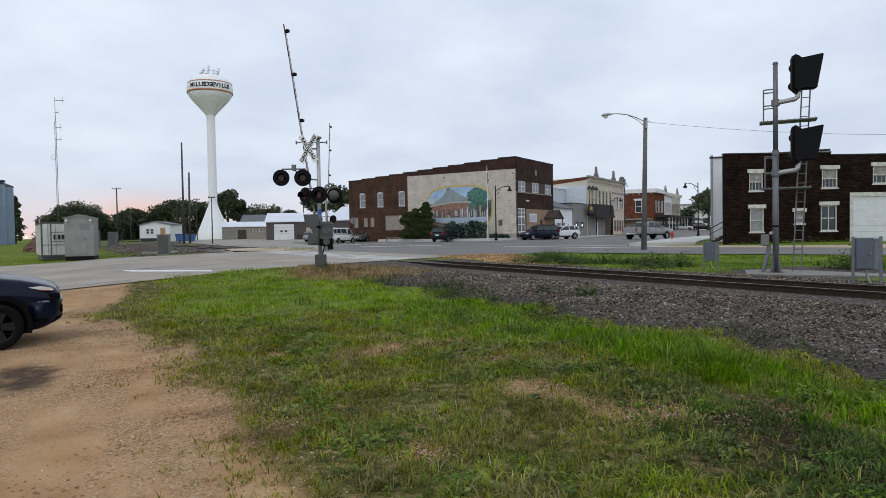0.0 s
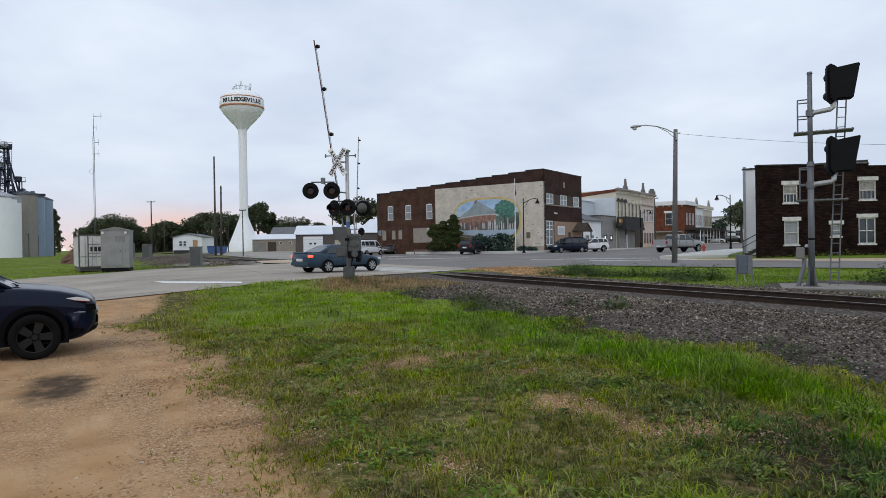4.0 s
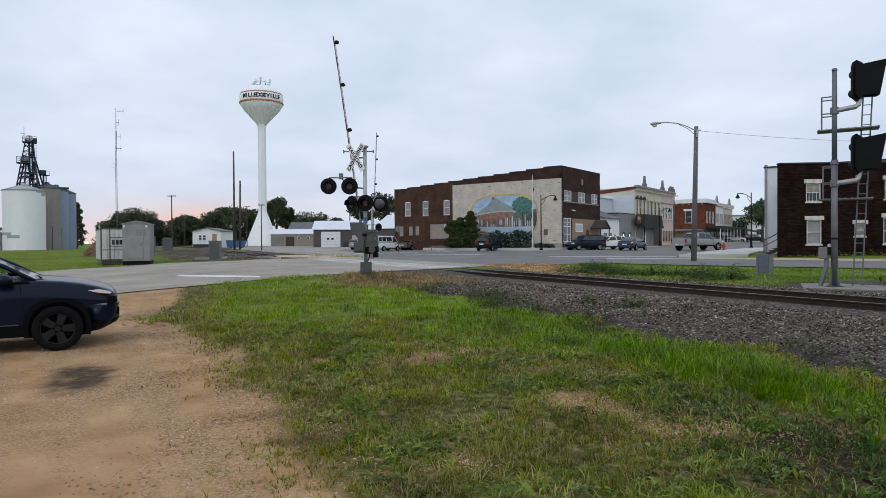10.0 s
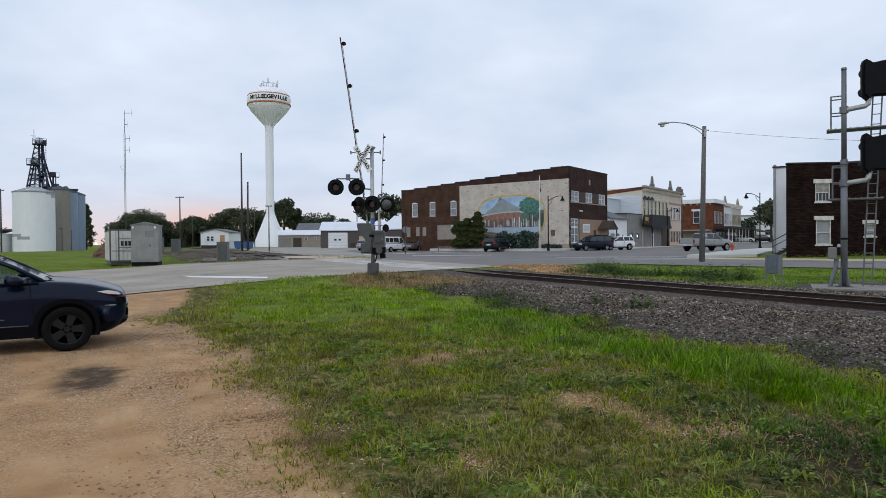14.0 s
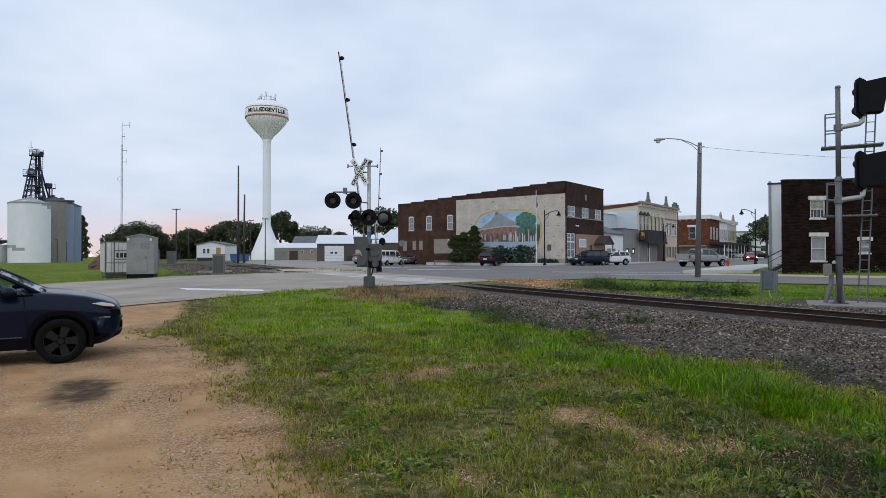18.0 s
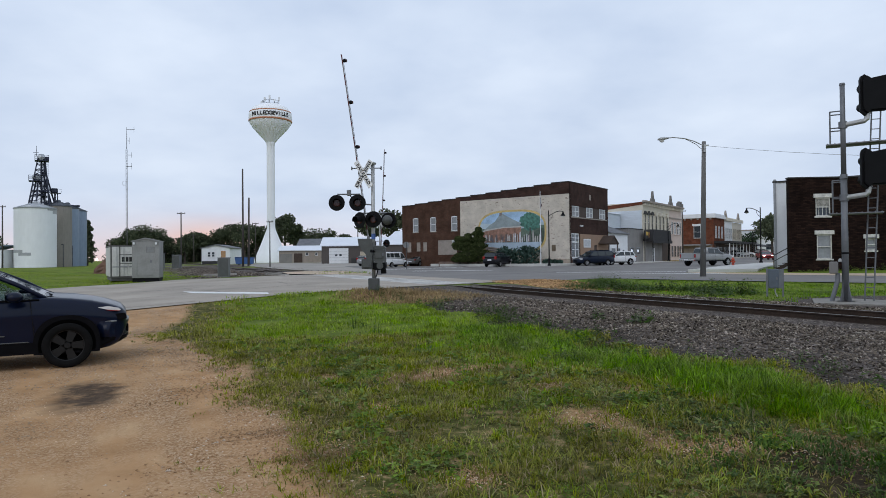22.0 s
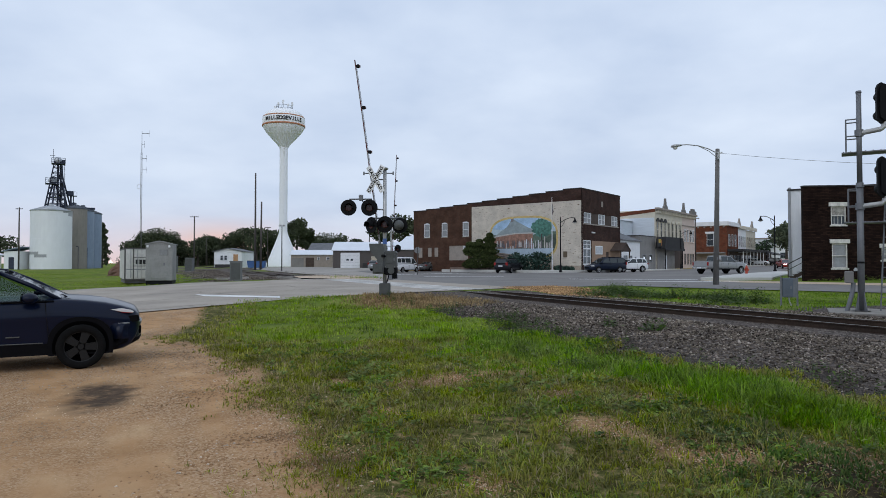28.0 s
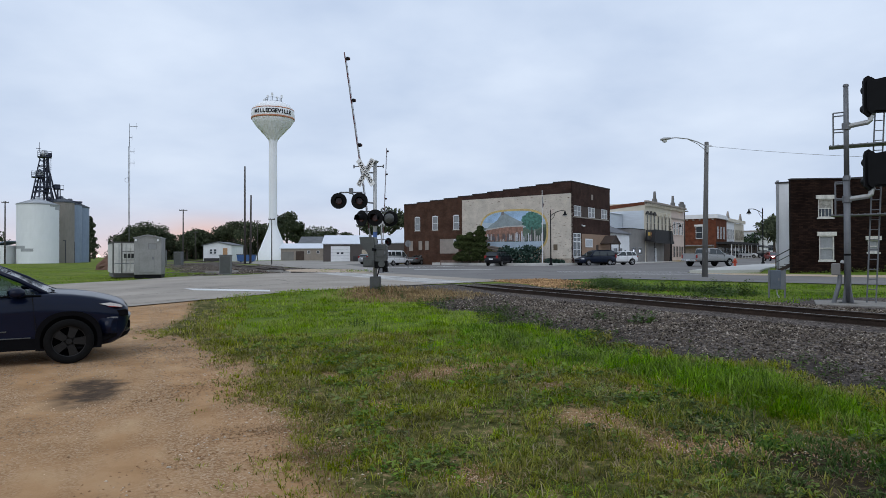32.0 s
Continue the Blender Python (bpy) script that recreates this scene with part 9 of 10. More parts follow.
# ---- plants and stones ----
def leaf_material(name, dark, light, trans=0.25, dry=None, drift=0.0):
    m = bpy.data.materials.new(name)
    m.use_nodes = True
    n, l = m.node_tree.nodes, m.node_tree.links
    bs = n["Principled BSDF"]
    bs.inputs["Roughness"].default_value = 0.5 if drift and trans else 0.85
    bs.inputs["Specular IOR Level"].default_value = 0.10 if drift and trans else 0.04
    geo = n.new("ShaderNodeNewGeometry")
    rp = n.new("ShaderNodeValToRGB")
    rp.color_ramp.elements[0].color, rp.color_ramp.elements[1].color = (*dark, 1), (*light, 1)
    if dry:
        for at in (0.88, 0.93):
            rp.color_ramp.elements.new(at).color = (*(light if at < 0.9 else dry), 1)
        rp.color_ramp.elements[-1].color = (*dry, 1)
    l.new(geo.outputs["Random Per Island"], rp.inputs[0])
    ns = n.new("ShaderNodeTexNoise")
    tc = n.new("ShaderNodeTexCoord")
    ns.inputs["Scale"].default_value, ns.inputs["Detail"].default_value = 1.3, 4
    l.new(tc.outputs["Object"], ns.inputs["Vector"])
    hs = n.new("ShaderNodeHueSaturation")
    mr = n.new("ShaderNodeMapRange")
    mr.inputs[1].default_value, mr.inputs[2].default_value = 0.3, 0.7
    mr.inputs[3].default_value, mr.inputs[4].default_value = 0.62, 1.38
    l.new(ns.outputs["Fac"], mr.inputs[0])
    l.new(mr.outputs[0], hs.inputs["Value"])
    l.new(rp.outputs[0], hs.inputs["Color"])
    patch = n.new("ShaderNodeTexNoise")
    patch.inputs["Scale"].default_value, patch.inputs["Detail"].default_value = 1.9, 4
    l.new(tc.outputs["Object"], patch.inputs["Vector"])
    for socket, lo, hi in (("Hue", 0.5 - drift * 1.2, 0.5 + drift * 0.8), ("Saturation", 1.0 - drift * 8, 1.0 + drift * 6)):
        pr = n.new("ShaderNodeMapRange")
        pr.inputs[1].default_value, pr.inputs[2].default_value = 0.32, 0.68
        pr.inputs[3].default_value, pr.inputs[4].default_value = lo, hi
        l.new(patch.outputs["Fac"], pr.inputs[0])
        l.new(pr.outputs[0], hs.inputs[socket])
    l.new(hs.outputs[0], bs.inputs["Base Color"])
    tr = n.new("ShaderNodeBsdfTranslucent")
    l.new(hs.outputs[0], tr.inputs["Color"])
    mx = n.new("ShaderNodeMixShader")
    mx.inputs[0].default_value = trans
    out = n["Material Output"]
    l.new(bs.outputs[0], mx.inputs[1]), l.new(tr.outputs[0], mx.inputs[2])
    l.new(mx.outputs[0], out.inputs["Surface"])
    MATS[name] = m
    return m


RNG = np.random.default_rng(7)


def blades(x, y, z, length, width, lean, material, name, label, category="grass", bend=0.5):
    """Grass: each blade a bent tapered strip of two quads and a tip, from arrays."""
    n = len(x)
    a = RNG.uniform(0, 2 * np.pi, n)
    dx, dy = np.cos(a), np.sin(a)
    px, py = -dy, dx
    tilt = lean * RNG.uniform(0.2, 1.0, n)
    verts = np.zeros((n, 5, 3))
    for k, (h, out, w) in enumerate(((0.0, 0.0, 1.0), (0.0, 0.0, -1.0), (0.55, 0.30, -0.75), (0.55, 0.30, 0.75), (1.0, 1.0, 0.0))):
        rise = length * h * (1 - 0.35 * tilt * h)
        off = length * out * tilt * (0.55 + bend * h)
        verts[:, k, 0] = x + dx * off + px * width * w * 0.5
        verts[:, k, 1] = y + dy * off + py * width * w * 0.5
        verts[:, k, 2] = z + rise
    i = np.arange(n)[:, None] * 5
    tris = np.concatenate([i + [0, 1, 2], i + [0, 2, 3], i + [3, 2, 4]], 1).reshape(-1, 3)
    return fast_mesh(name, verts.reshape(-1, 3), tris, material, label, category, "stuff")


def scatter(n, x0, x1, y0, y1):
    return RNG.uniform(x0, x1, n), RNG.uniform(y0, y1, n)


lush_leaf = leaf_material("bright_grass_blade", (0.095, 0.16, 0.009), (0.31, 0.43, 0.03), 0.38, drift=0.022)
tussock_leaf = leaf_material("deep_green_grass_blade", (0.044, 0.095, 0.006), (0.225, 0.37, 0.022), 0.38, drift=0.018)
thin_leaf = leaf_material("olive_grass_blade", (0.085, 0.092, 0.011), (0.36, 0.37, 0.045), 0.4, (0.40, 0.32, 0.18), drift=0.025)
dry_leaf = leaf_material("dry_straw_blade", (0.22, 0.15, 0.07), (0.42, 0.32, 0.17))
coarse_leaf = leaf_material("coarse_grass_blade", (0.062, 0.088, 0.008), (0.32, 0.405, 0.038), 0.4, (0.40, 0.34, 0.2), drift=0.022)
clover_leaf = leaf_material("clover_leaf", (0.075, 0.13, 0.018), (0.21, 0.29, 0.05), 0.3, drift=0.025)
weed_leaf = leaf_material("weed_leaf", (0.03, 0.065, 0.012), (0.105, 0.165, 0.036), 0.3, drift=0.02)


dead_stalk = leaf_material("dead_stalk", (0.03, 0.025, 0.018), (0.11, 0.085, 0.055), 0.1)


def lumps(x, y, f, seed):
    """Smooth wavy noise on arrays."""
    r = np.random.default_rng(seed)
    out = 0
    for k in range(6):
        a, p = r.uniform(0, 2 * np.pi), r.uniform(0, 2 * np.pi)
        g = f * r.uniform(0.6, 1.8)
        out = out + np.sin((x * np.cos(a) + y * np.sin(a)) * g + p)
    return out / 6


def verge_z(x, y):
    return z_ground(x, y) - 0.006


def tufts(cx, cy, per, length, width, spread, lean, material, name, label, category="grass"):
    """Tufts of arching blades: each a bent strip of two quads and a tip, sprung from one root."""
    n = len(cx) * per
    x0, y0 = np.repeat(cx, per), np.repeat(cy, per)
    a = RNG.uniform(0, 2 * np.pi, n)
    off = np.repeat(spread, per) * np.sqrt(RNG.random(n))
    x, y = x0 + np.cos(a) * off, y0 + np.sin(a) * off
    z = verge_z(x, y)
    a = a + RNG.normal(0, 0.7, n)
    dx, dy = np.cos(a), np.sin(a)
    size = np.repeat(length, per) * RNG.uniform(0.45, 1.1, n)
    w = np.repeat(width, per) * RNG.uniform(0.7, 1.2, n)
    ln = lean * RNG.uniform(0.25, 1.0, n)
    verts = np.zeros((n, 7, 3))
    for k, (u, side) in enumerate(((0.0, 0.7), (0.0, -0.7), (0.42, -1.0), (0.42, 1.0), (0.76, -0.65), (0.76, 0.65), (1.0, 0.0))):
        out = size * ln * 0.85 * u**1.6
        verts[:, k, 0] = x + dx * out - dy * w * side * 0.5
        verts[:, k, 1] = y + dy * out + dx * w * side * 0.5
        verts[:, k, 2] = z + size * ((1 - 0.18 * ln) * u - 0.42 * ln * u**3)
    i = np.arange(n)[:, None] * 7
    tris = np.concatenate([i + [0, 1, 2], i + [0, 2, 3], i + [3, 2, 4], i + [3, 4, 5], i + [5, 4, 6]], 1).reshape(-1, 3)
    return fast_mesh(name, verts.reshape(-1, 3), tris, material, label, category, "stuff")


def rosettes(cx, cy, per, length, rise, material, name, label, category="weeds", shape=0.36):
    """Broad-leaved weeds: leaves folded along the middle, each held out from a short stem."""
    n = len(cx) * per
    a = RNG.uniform(0, 2 * np.pi, n)
    size = np.repeat(length, per) * RNG.uniform(0.5, 1.1, n)
    up = np.repeat(rise, per) * RNG.random(n)
    x0, y0 = np.repeat(cx, per) + RNG.normal(0, 0.25, n) * size, np.repeat(cy, per) + RNG.normal(0, 0.25, n) * size
    z0 = verge_z(x0, y0) + up
    pitch = RNG.uniform(-0.35, 0.75, n)
    dx, dy, dz = np.cos(a) * np.cos(pitch), np.sin(a) * np.cos(pitch), np.sin(pitch)
    verts = np.zeros((n, 4, 3))
    for k, (u, v, lift) in enumerate(((0.0, 0.0, 0.0), (0.55, shape, 0.10), (1.0, 0.0, -0.12), (0.55, -shape, 0.10))):
        verts[:, k, 0] = x0 + (dx * u - np.sin(a) * v) * size
        verts[:, k, 1] = y0 + (dy * u + np.cos(a) * v) * size
        verts[:, k, 2] = np.maximum(z0 + (dz * u + lift) * size, verge_z(x0, y0) + 0.004)
    i = np.arange(n)[:, None] * 4
    tris = np.concatenate([i + [0, 1, 2], i + [0, 2, 3]], 1).reshape(-1, 3)
    return fast_mesh(name, verts.reshape(-1, 3), tris, material, label, category, "stuff")


def in_view(x, y):
    return np.abs(np.arctan2(x, y)) < 0.79


def build_grass():
    # short fine grass, thick in patches and worn to earth between them
    x, y = scatter(300000, -9, 13, 2.4, 24.5)
    r = np.hypot(x, y)
    bare, stone, straw, lush, _ = masks(x, y)
    q, s = q_of(x, y), s_of(x, y)
    thick = np.clip(0.42 + 1.6 * lumps(x, y, 2.3, 1) + 1.6 * lumps(x, y, 7.5, 2), 0.015, 1.1) * (1 - 0.75 * dark_soil(x, y))
    keep = in_view(x, y) & (RNG.random(len(x)) < thick * np.clip(1.2 - bare * 1.75, 0.0, 1) * np.clip(7.0 / r, 0.2, 1)) & (stone < 0.45) & (lush < 0.85) & (s < 24.5) & (r > 5.5)
    x, y, r = x[keep], y[keep], r[keep]
    h = RNG.uniform(0.025, 0.085, len(x)) * (1 + 0.6 * lumps(x, y, 1.7, 3)) * np.clip(r / 7, 1, 1.8)
    blades(x, y, verge_z(x, y), h, np.clip(0.0016 * r, 0.008, 0.022), 1.2, thin_leaf, "short_grass", "short worn yellow-green grass with gaps of bare earth")
    # coarse arching tufts
    x, y = scatter(24000, -6, 9, 2.6, 13)
    r = np.hypot(x, y)
    bare, stone, straw, lush, _ = masks(x, y)
    near = np.clip((9.5 - y) / 3.0, 0.12, 1) * np.clip((x - drive_edge(y) - 0.1) / 1.6, 0.0, 1)
    thick = np.clip(0.42 + 1.5 * lumps(x, y, 1.9, 21) + 0.9 * lumps(x, y, 5.0, 22), 0.03, 0.95) * (1 - 0.9 * dark_soil(x, y))
    keep = in_view(x, y) & (RNG.random(len(x)) < thick * near * (1 - np.clip(bare * 1.6, 0, 1)) * 0.75) & (stone < 0.4) & (lush < 0.6)
    x, y, r = x[keep], y[keep], r[keep]
    tufts(x, y, 13, RNG.uniform(0.08, 0.19, len(x)) * (1 + 0.5 * lumps(x, y, 1.3, 23)), RNG.uniform(0.005, 0.010, len(x)) * np.clip(r / 6, 1, 1.5), RNG.uniform(0.03, 0.10, len(x)), 1.5, coarse_leaf, "coarse_grass", "coarse tufts of arching yellow-green grass")
    # low tufts that knit the turf together
    x, y = scatter(64000, -7, 11, 2.6, 14)
    r = np.hypot(x, y)
    bare, stone, straw, lush, _ = masks(x, y)
    thick = np.clip(0.7 + 1.1 * lumps(x, y, 2.3, 1) + 1.3 * lumps(x, y, 6.5, 27), 0.03, 1) * (1 - 0.8 * dark_soil(x, y))
    keep = in_view(x, y) & (RNG.random(len(x)) < thick * np.clip(1.15 - bare * 1.7, 0, 1) * np.clip(9 / r, 0.3, 1)) & (stone < 0.4) & (lush < 0.9)
    x, y, r = x[keep], y[keep], r[keep]
    tufts(x, y, 7, RNG.uniform(0.05, 0.15, len(x)) * (1 + 0.4 * lumps(x, y, 1.4, 28)), RNG.uniform(0.006, 0.011, len(x)) * np.clip(r / 6, 1, 1.7), RNG.uniform(0.015, 0.06, len(x)), 1.1, thin_leaf, "low_tufts", "low tufts of worn yellow-green grass")
    # stray tufts creeping out over the gravel
    y = RNG.uniform(3.2, 15, 2600)
    x = drive_edge(y) - np.abs(RNG.normal(0, 0.42, 2600)) + 0.15
    keep = RNG.random(len(x)) < np.clip(0.3 + 1.6 * lumps(x, y, 2.6, 85), 0.02, 0.8)
    x, y = x[keep], y[keep]
    tufts(x, y, 8, RNG.uniform(0.04, 0.12, len(x)), RNG.uniform(0.006, 0.010, len(x)) * np.clip(np.hypot(x, y) / 6, 1, 1.7), RNG.uniform(0.02, 0.09, len(x)), 1.3, thin_leaf, "stray_tufts", "stray grass tufts on the edge of the gravel")
    # dark weeds on the darker earth
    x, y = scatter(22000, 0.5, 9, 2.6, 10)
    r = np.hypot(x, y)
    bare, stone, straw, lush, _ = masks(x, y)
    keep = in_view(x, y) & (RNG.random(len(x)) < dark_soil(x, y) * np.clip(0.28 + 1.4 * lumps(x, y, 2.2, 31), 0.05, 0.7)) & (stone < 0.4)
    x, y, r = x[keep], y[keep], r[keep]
    tufts(x, y, 8, RNG.uniform(0.05, 0.15, len(x)), RNG.uniform(0.009, 0.016, len(x)), RNG.uniform(0.02, 0.08, len(x)), 1.2, weed_leaf, "low_weeds", "low dark green weeds on darker earth", "weeds")
    # dead straw on the mound by the crossing signal
    x, y = scatter(22000, -5.5, 2.5, 22.0, 29)
    straw = masks(x, y)[2]
    keep = (RNG.random(len(x)) < straw * 0.55) & (q_of(x, y) < 13)
    x, y = x[keep], y[keep]
    blades(x, y, verge_z(x, y), RNG.uniform(0.05, 0.2, len(x)), np.full(len(x), 0.025), 1.2, dry_leaf, "dead_grass", "brown dead grass on the mound by the crossing signal")
    # dry stems
    x, y = scatter(42000, -8, 12, 2.3, 14)
    r = np.hypot(x, y)
    bare, stone, straw, lush, _ = masks(x, y)
    keep = in_view(x, y) & (stone < 0.5) & (x > drive_edge(y) - 0.3) & (RNG.random(len(x)) < np.clip(5 / r, 0.1, 0.75))
    x, y, r = x[keep], y[keep], r[keep]
    blades(x, y, verge_z(x, y), RNG.uniform(0.02, 0.09, len(x)), np.clip(0.0011 * r, 0.004, 0.012), 1.5, dry_leaf, "dry_grass", "dry straw stems among the grass")
    # thick bright grass before the ballast, tussocks to the east
    x, y = scatter(420000, -9.5, 16, 3.0, 26.5)
    r = np.hypot(x, y)
    bare, stone, straw, lush, _ = masks(x, y)
    q, s = q_of(x, y), s_of(x, y)
    want = lush * (stone < 0.55) * (1 - np.clip((bare - 0.25) * 1.7, 0, 1)) * (1 - straw) * np.clip(0.62 + 1.1 * lumps(x, y, 2.6, 5) + 0.7 * lumps(x, y, 6.0, 7), 0.08, 1)
    want = want * (q < verge_edge(s) + 0.15 + 0.45 * lumps(x, y, 1.6, 8)) * (s < 26.2)
    keep = in_view(x, y) & (RNG.random(len(x)) < want * np.clip(11 / r, 0.3, 1.0)) & (x > drive_edge(y) - 0.2)
    x, y, r, lush = x[keep], y[keep], r[keep], lush[keep]
    east = np.clip((x - 2.2) / 2.2, 0, 1) * np.clip((13 - y) / 2, 0, 1)
    h = RNG.uniform(0.04, 0.15, len(x)) * (0.85 + 0.9 * lumps(x, y, 2.2, 6)) * (1 + 0.5 * east)
    blades(x, y, verge_z(x, y), h, np.clip(0.0012 * r, 0.006, 0.026), 1.0, lush_leaf, "long_grass", "thick bright green grass along the railway verge")
    x, y = scatter(46000, 0.2, 10, 3.2, 15)
    r = np.hypot(x, y)
    bare, stone, straw, lush, _ = masks(x, y)
    q, s = q_of(x, y), s_of(x, y)
    heap = np.exp(-((q - 6.55) ** 2 / 0.55 + (s - 5.6) ** 2 / 3.2)) + 0.7 * np.exp(-((q - 6.3) ** 2 / 0.5 + (s - 0.9) ** 2 / 2.2)) + 0.4 * np.exp(-((q - 6.9) ** 2 / 0.5 + (s - 11) ** 2 / 8))
    want = np.clip(lush * 1.3, 0, 1) * np.clip(heap * 1.1 + 0.10 + 0.9 * lumps(x, y, 1.9, 41), 0.0, 1.0) * (q < verge_edge(s) - 0.1)
    keep = in_view(x, y) & (RNG.random(len(x)) < want * 0.55) & (stone < 0.5)
    x, y, r, heap = x[keep], y[keep], r[keep], heap[keep]
    tufts(x, y, 8, RNG.uniform(0.12, 0.24, len(x)) * (1 + 0.75 * np.clip(heap, 0, 1)), RNG.uniform(0.008, 0.013, len(x)) * np.clip(r / 8, 1, 1.5), RNG.uniform(0.03, 0.1, len(x)), 1.05, tussock_leaf, "tall_grass", "tall deep green tussocks beside the ballast")
    # broad-leaved weeds among the grass, thick on the darker earth
    x, y = scatter(60000, -6, 10, 2.6, 13)
    r = np.hypot(x, y)
    bare, stone, straw, lush, _ = masks(x, y)
    q, s = q_of(x, y), s_of(x, y)
    dark = dark_soil(x, y)
    want = np.clip(0.10 + 1.3 * lumps(x, y, 2.7, 71), 0.02, 0.6) * (0.4 + 0.5 * dark) * np.clip(1.1 - bare * 1.5, 0.05, 1) * np.clip((x - drive_edge(y)) / 0.6, 0, 1)
    keep = in_view(x, y) & (RNG.random(len(x)) < want * np.clip(6.5 / r, 0.25, 1)) & (stone < 0.5)
    x, y, r, dark = x[keep], y[keep], r[keep], dark[keep]
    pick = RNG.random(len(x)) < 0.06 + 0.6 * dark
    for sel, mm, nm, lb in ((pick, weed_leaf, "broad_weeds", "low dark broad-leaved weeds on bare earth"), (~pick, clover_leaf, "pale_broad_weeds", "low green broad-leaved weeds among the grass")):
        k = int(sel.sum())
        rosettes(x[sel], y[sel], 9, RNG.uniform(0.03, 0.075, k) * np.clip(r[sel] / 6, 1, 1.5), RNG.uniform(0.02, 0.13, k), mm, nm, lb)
    # leaning leafy stalks along the foot of the ballast
    s = RNG.uniform(-6, 24, 900)
    q = verge_edge(s) + RNG.normal(0.15, 0.35, 900)
    x, y = ACROSS.x * q + ALONG.x * s, ACROSS.y * q + ALONG.y * s
    keep = RNG.random(900) < np.clip(0.45 + 1.4 * lumps(x, y, 1.1, 75), 0.05, 1)
    x, y = x[keep], y[keep]
    rosettes(x, y, 14, RNG.uniform(0.05, 0.10, len(x)), RNG.uniform(0.10, 0.34, len(x)), weed_leaf, "verge_weeds", "leafy weeds along the foot of the ballast", shape=0.2)
    s = RNG.uniform(-6, 24, 1500)
    q = verge_edge(s) + np.abs(RNG.normal(0.4, 0.9, 1500))
    x, y = ACROSS.x * q + ALONG.x * s, ACROSS.y * q + ALONG.y * s
    blades(x, y, verge_z(x, y), RNG.uniform(0.05, 0.26, 1500) * (RNG.random(1500) < 0.45), np.full(1500, 0.007), 0.8, dead_stalk, "dead_stalks", "thin dark dead stalks on the cinders", "weeds")
    # broad low leaves
    x, y = scatter(60000, -7, 11, 2.2, 13)
    r = np.hypot(x, y)
    bare, stone, straw, lush, _ = masks(x, y)
    keep = in_view(x, y) & (RNG.random(len(x)) < np.clip(lumps(x, y, 2.0, 9) * 2.4 - 0.5, 0, 0.5) * np.clip(6 / r, 0.2, 1)) & (bare < 0.5) & (stone < 0.4) & (x > drive_edge(y))
    x, y, r = x[keep], y[keep], r[keep]
    blades(x, y, verge_z(x, y) + RNG.uniform(0.0, 0.04, len(x)), RNG.uniform(0.015, 0.05, len(x)), np.clip(0.003 * r, 0.012, 0.026), 1.8, clover_leaf, "clover_patch", "low broad-leaved clover and plantain")
    # the strip behind the rails and the western verge
    x, y = scatter(190000, -2, 34, 12, 38)
    q, s = q_of(x, y), s_of(x, y)
    street = y + 0.93 * x - 45.2
    keep = (q > 18.6) & (street < -0.3) & (s < 28.5) & (np.hypot(x - 13.3, y - 19) > 2.6) & (RNG.random(len(x)) < np.clip(0.5 + lumps(x, y, 1.6, 51), 0.1, 0.9))
    x, y = x[keep], y[keep]
    blades(x, y, verge_z(x, y), RNG.uniform(0.03, 0.10, len(x)), np.full(len(x), 0.026), 1.0, tussock_leaf, "strip_grass", "mown green grass strip behind the track")
    x, y = scatter(120000, -75, -14, 22, 100)
    q, s = q_of(x, y), s_of(x, y)
    keep = (s > 40) & (q < np.where(s > 50, 4.6, 7.0) + lumps(x, y, 0.6, 61)) & (y > 47 + np.interp(x, [-80, -40, -25, -20, -14], [-46, -22, -5, 4, 6])) & (RNG.random(len(x)) < np.clip(0.7 + lumps(x, y, 0.5, 62), 0.15, 1))
    x, y = x[keep], y[keep]
    blades(x, y, z_ground(x, y) - 0.01, RNG.uniform(0.03, 0.12, len(x)) * (1 + 0.6 * lumps(x, y, 0.35, 63)), np.full(len(x), 0.05), 1.1, lush_leaf, "west_grass", "rough green grass beyond the road")


build_grass()


def weeds(cx, cy, h, spread, n, name="weed_clump", label="bushy green weeds beside the track", mm=None, leaf=1.0):
    """A clump of stems with leaves."""
    ob = thing(name, pose(cx, cy, float(z_ground(cx, cy)) - 0.02), label, "weeds")
    sx, sy = RNG.normal(0, spread, n), RNG.normal(0, spread, n)
    hh = h * RNG.uniform(0.45, 1.05, n) * np.exp(-(sx**2 + sy**2) / (3.2 * spread**2))
    V, F = [], []
    for k in range(n):
        m = max(4, int(10 * hh[k] / 0.5))
        lean = RNG.normal(0, 0.18, 2)
        for j in range(m):
            f = (j + 1) / m
            c = np.array([sx[k] + lean[0] * f * hh[k], sy[k] + lean[1] * f * hh[k], hh[k] * f])
            a = RNG.uniform(0, 2 * np.pi)
            ln = leaf * RNG.uniform(0.08, 0.17) * (1.25 - 0.6 * f)
            d = np.array([np.cos(a), np.sin(a), RNG.uniform(-0.1, 0.7)])
            p = np.array([-np.sin(a), np.cos(a), 0]) * ln * 0.32
            i = len(V)
            V += [c, c + d * ln * 0.5 + p, c + d * ln, c + d * ln * 0.5 - p]
            F.append((i, i + 1, i + 2, i + 3))
    for k in range(0, n, 2):
        i = len(V)
        V += [np.array([sx[k] - 0.006, sy[k], 0]), np.array([sx[k] + 0.006, sy[k], 0]), np.array([sx[k] + 0.003, sy[k] + 0.006, hh[k] * 0.9]), np.array([sx[k] - 0.003, sy[k] - 0.006, hh[k] * 0.9])]
        F.append((i, i + 1, i + 2, i + 3))
    me = fast_mesh("foliage", V, F, mm or weed_leaf)
    me.parent = ob
    me["kind"] = "stuff"
    return ob


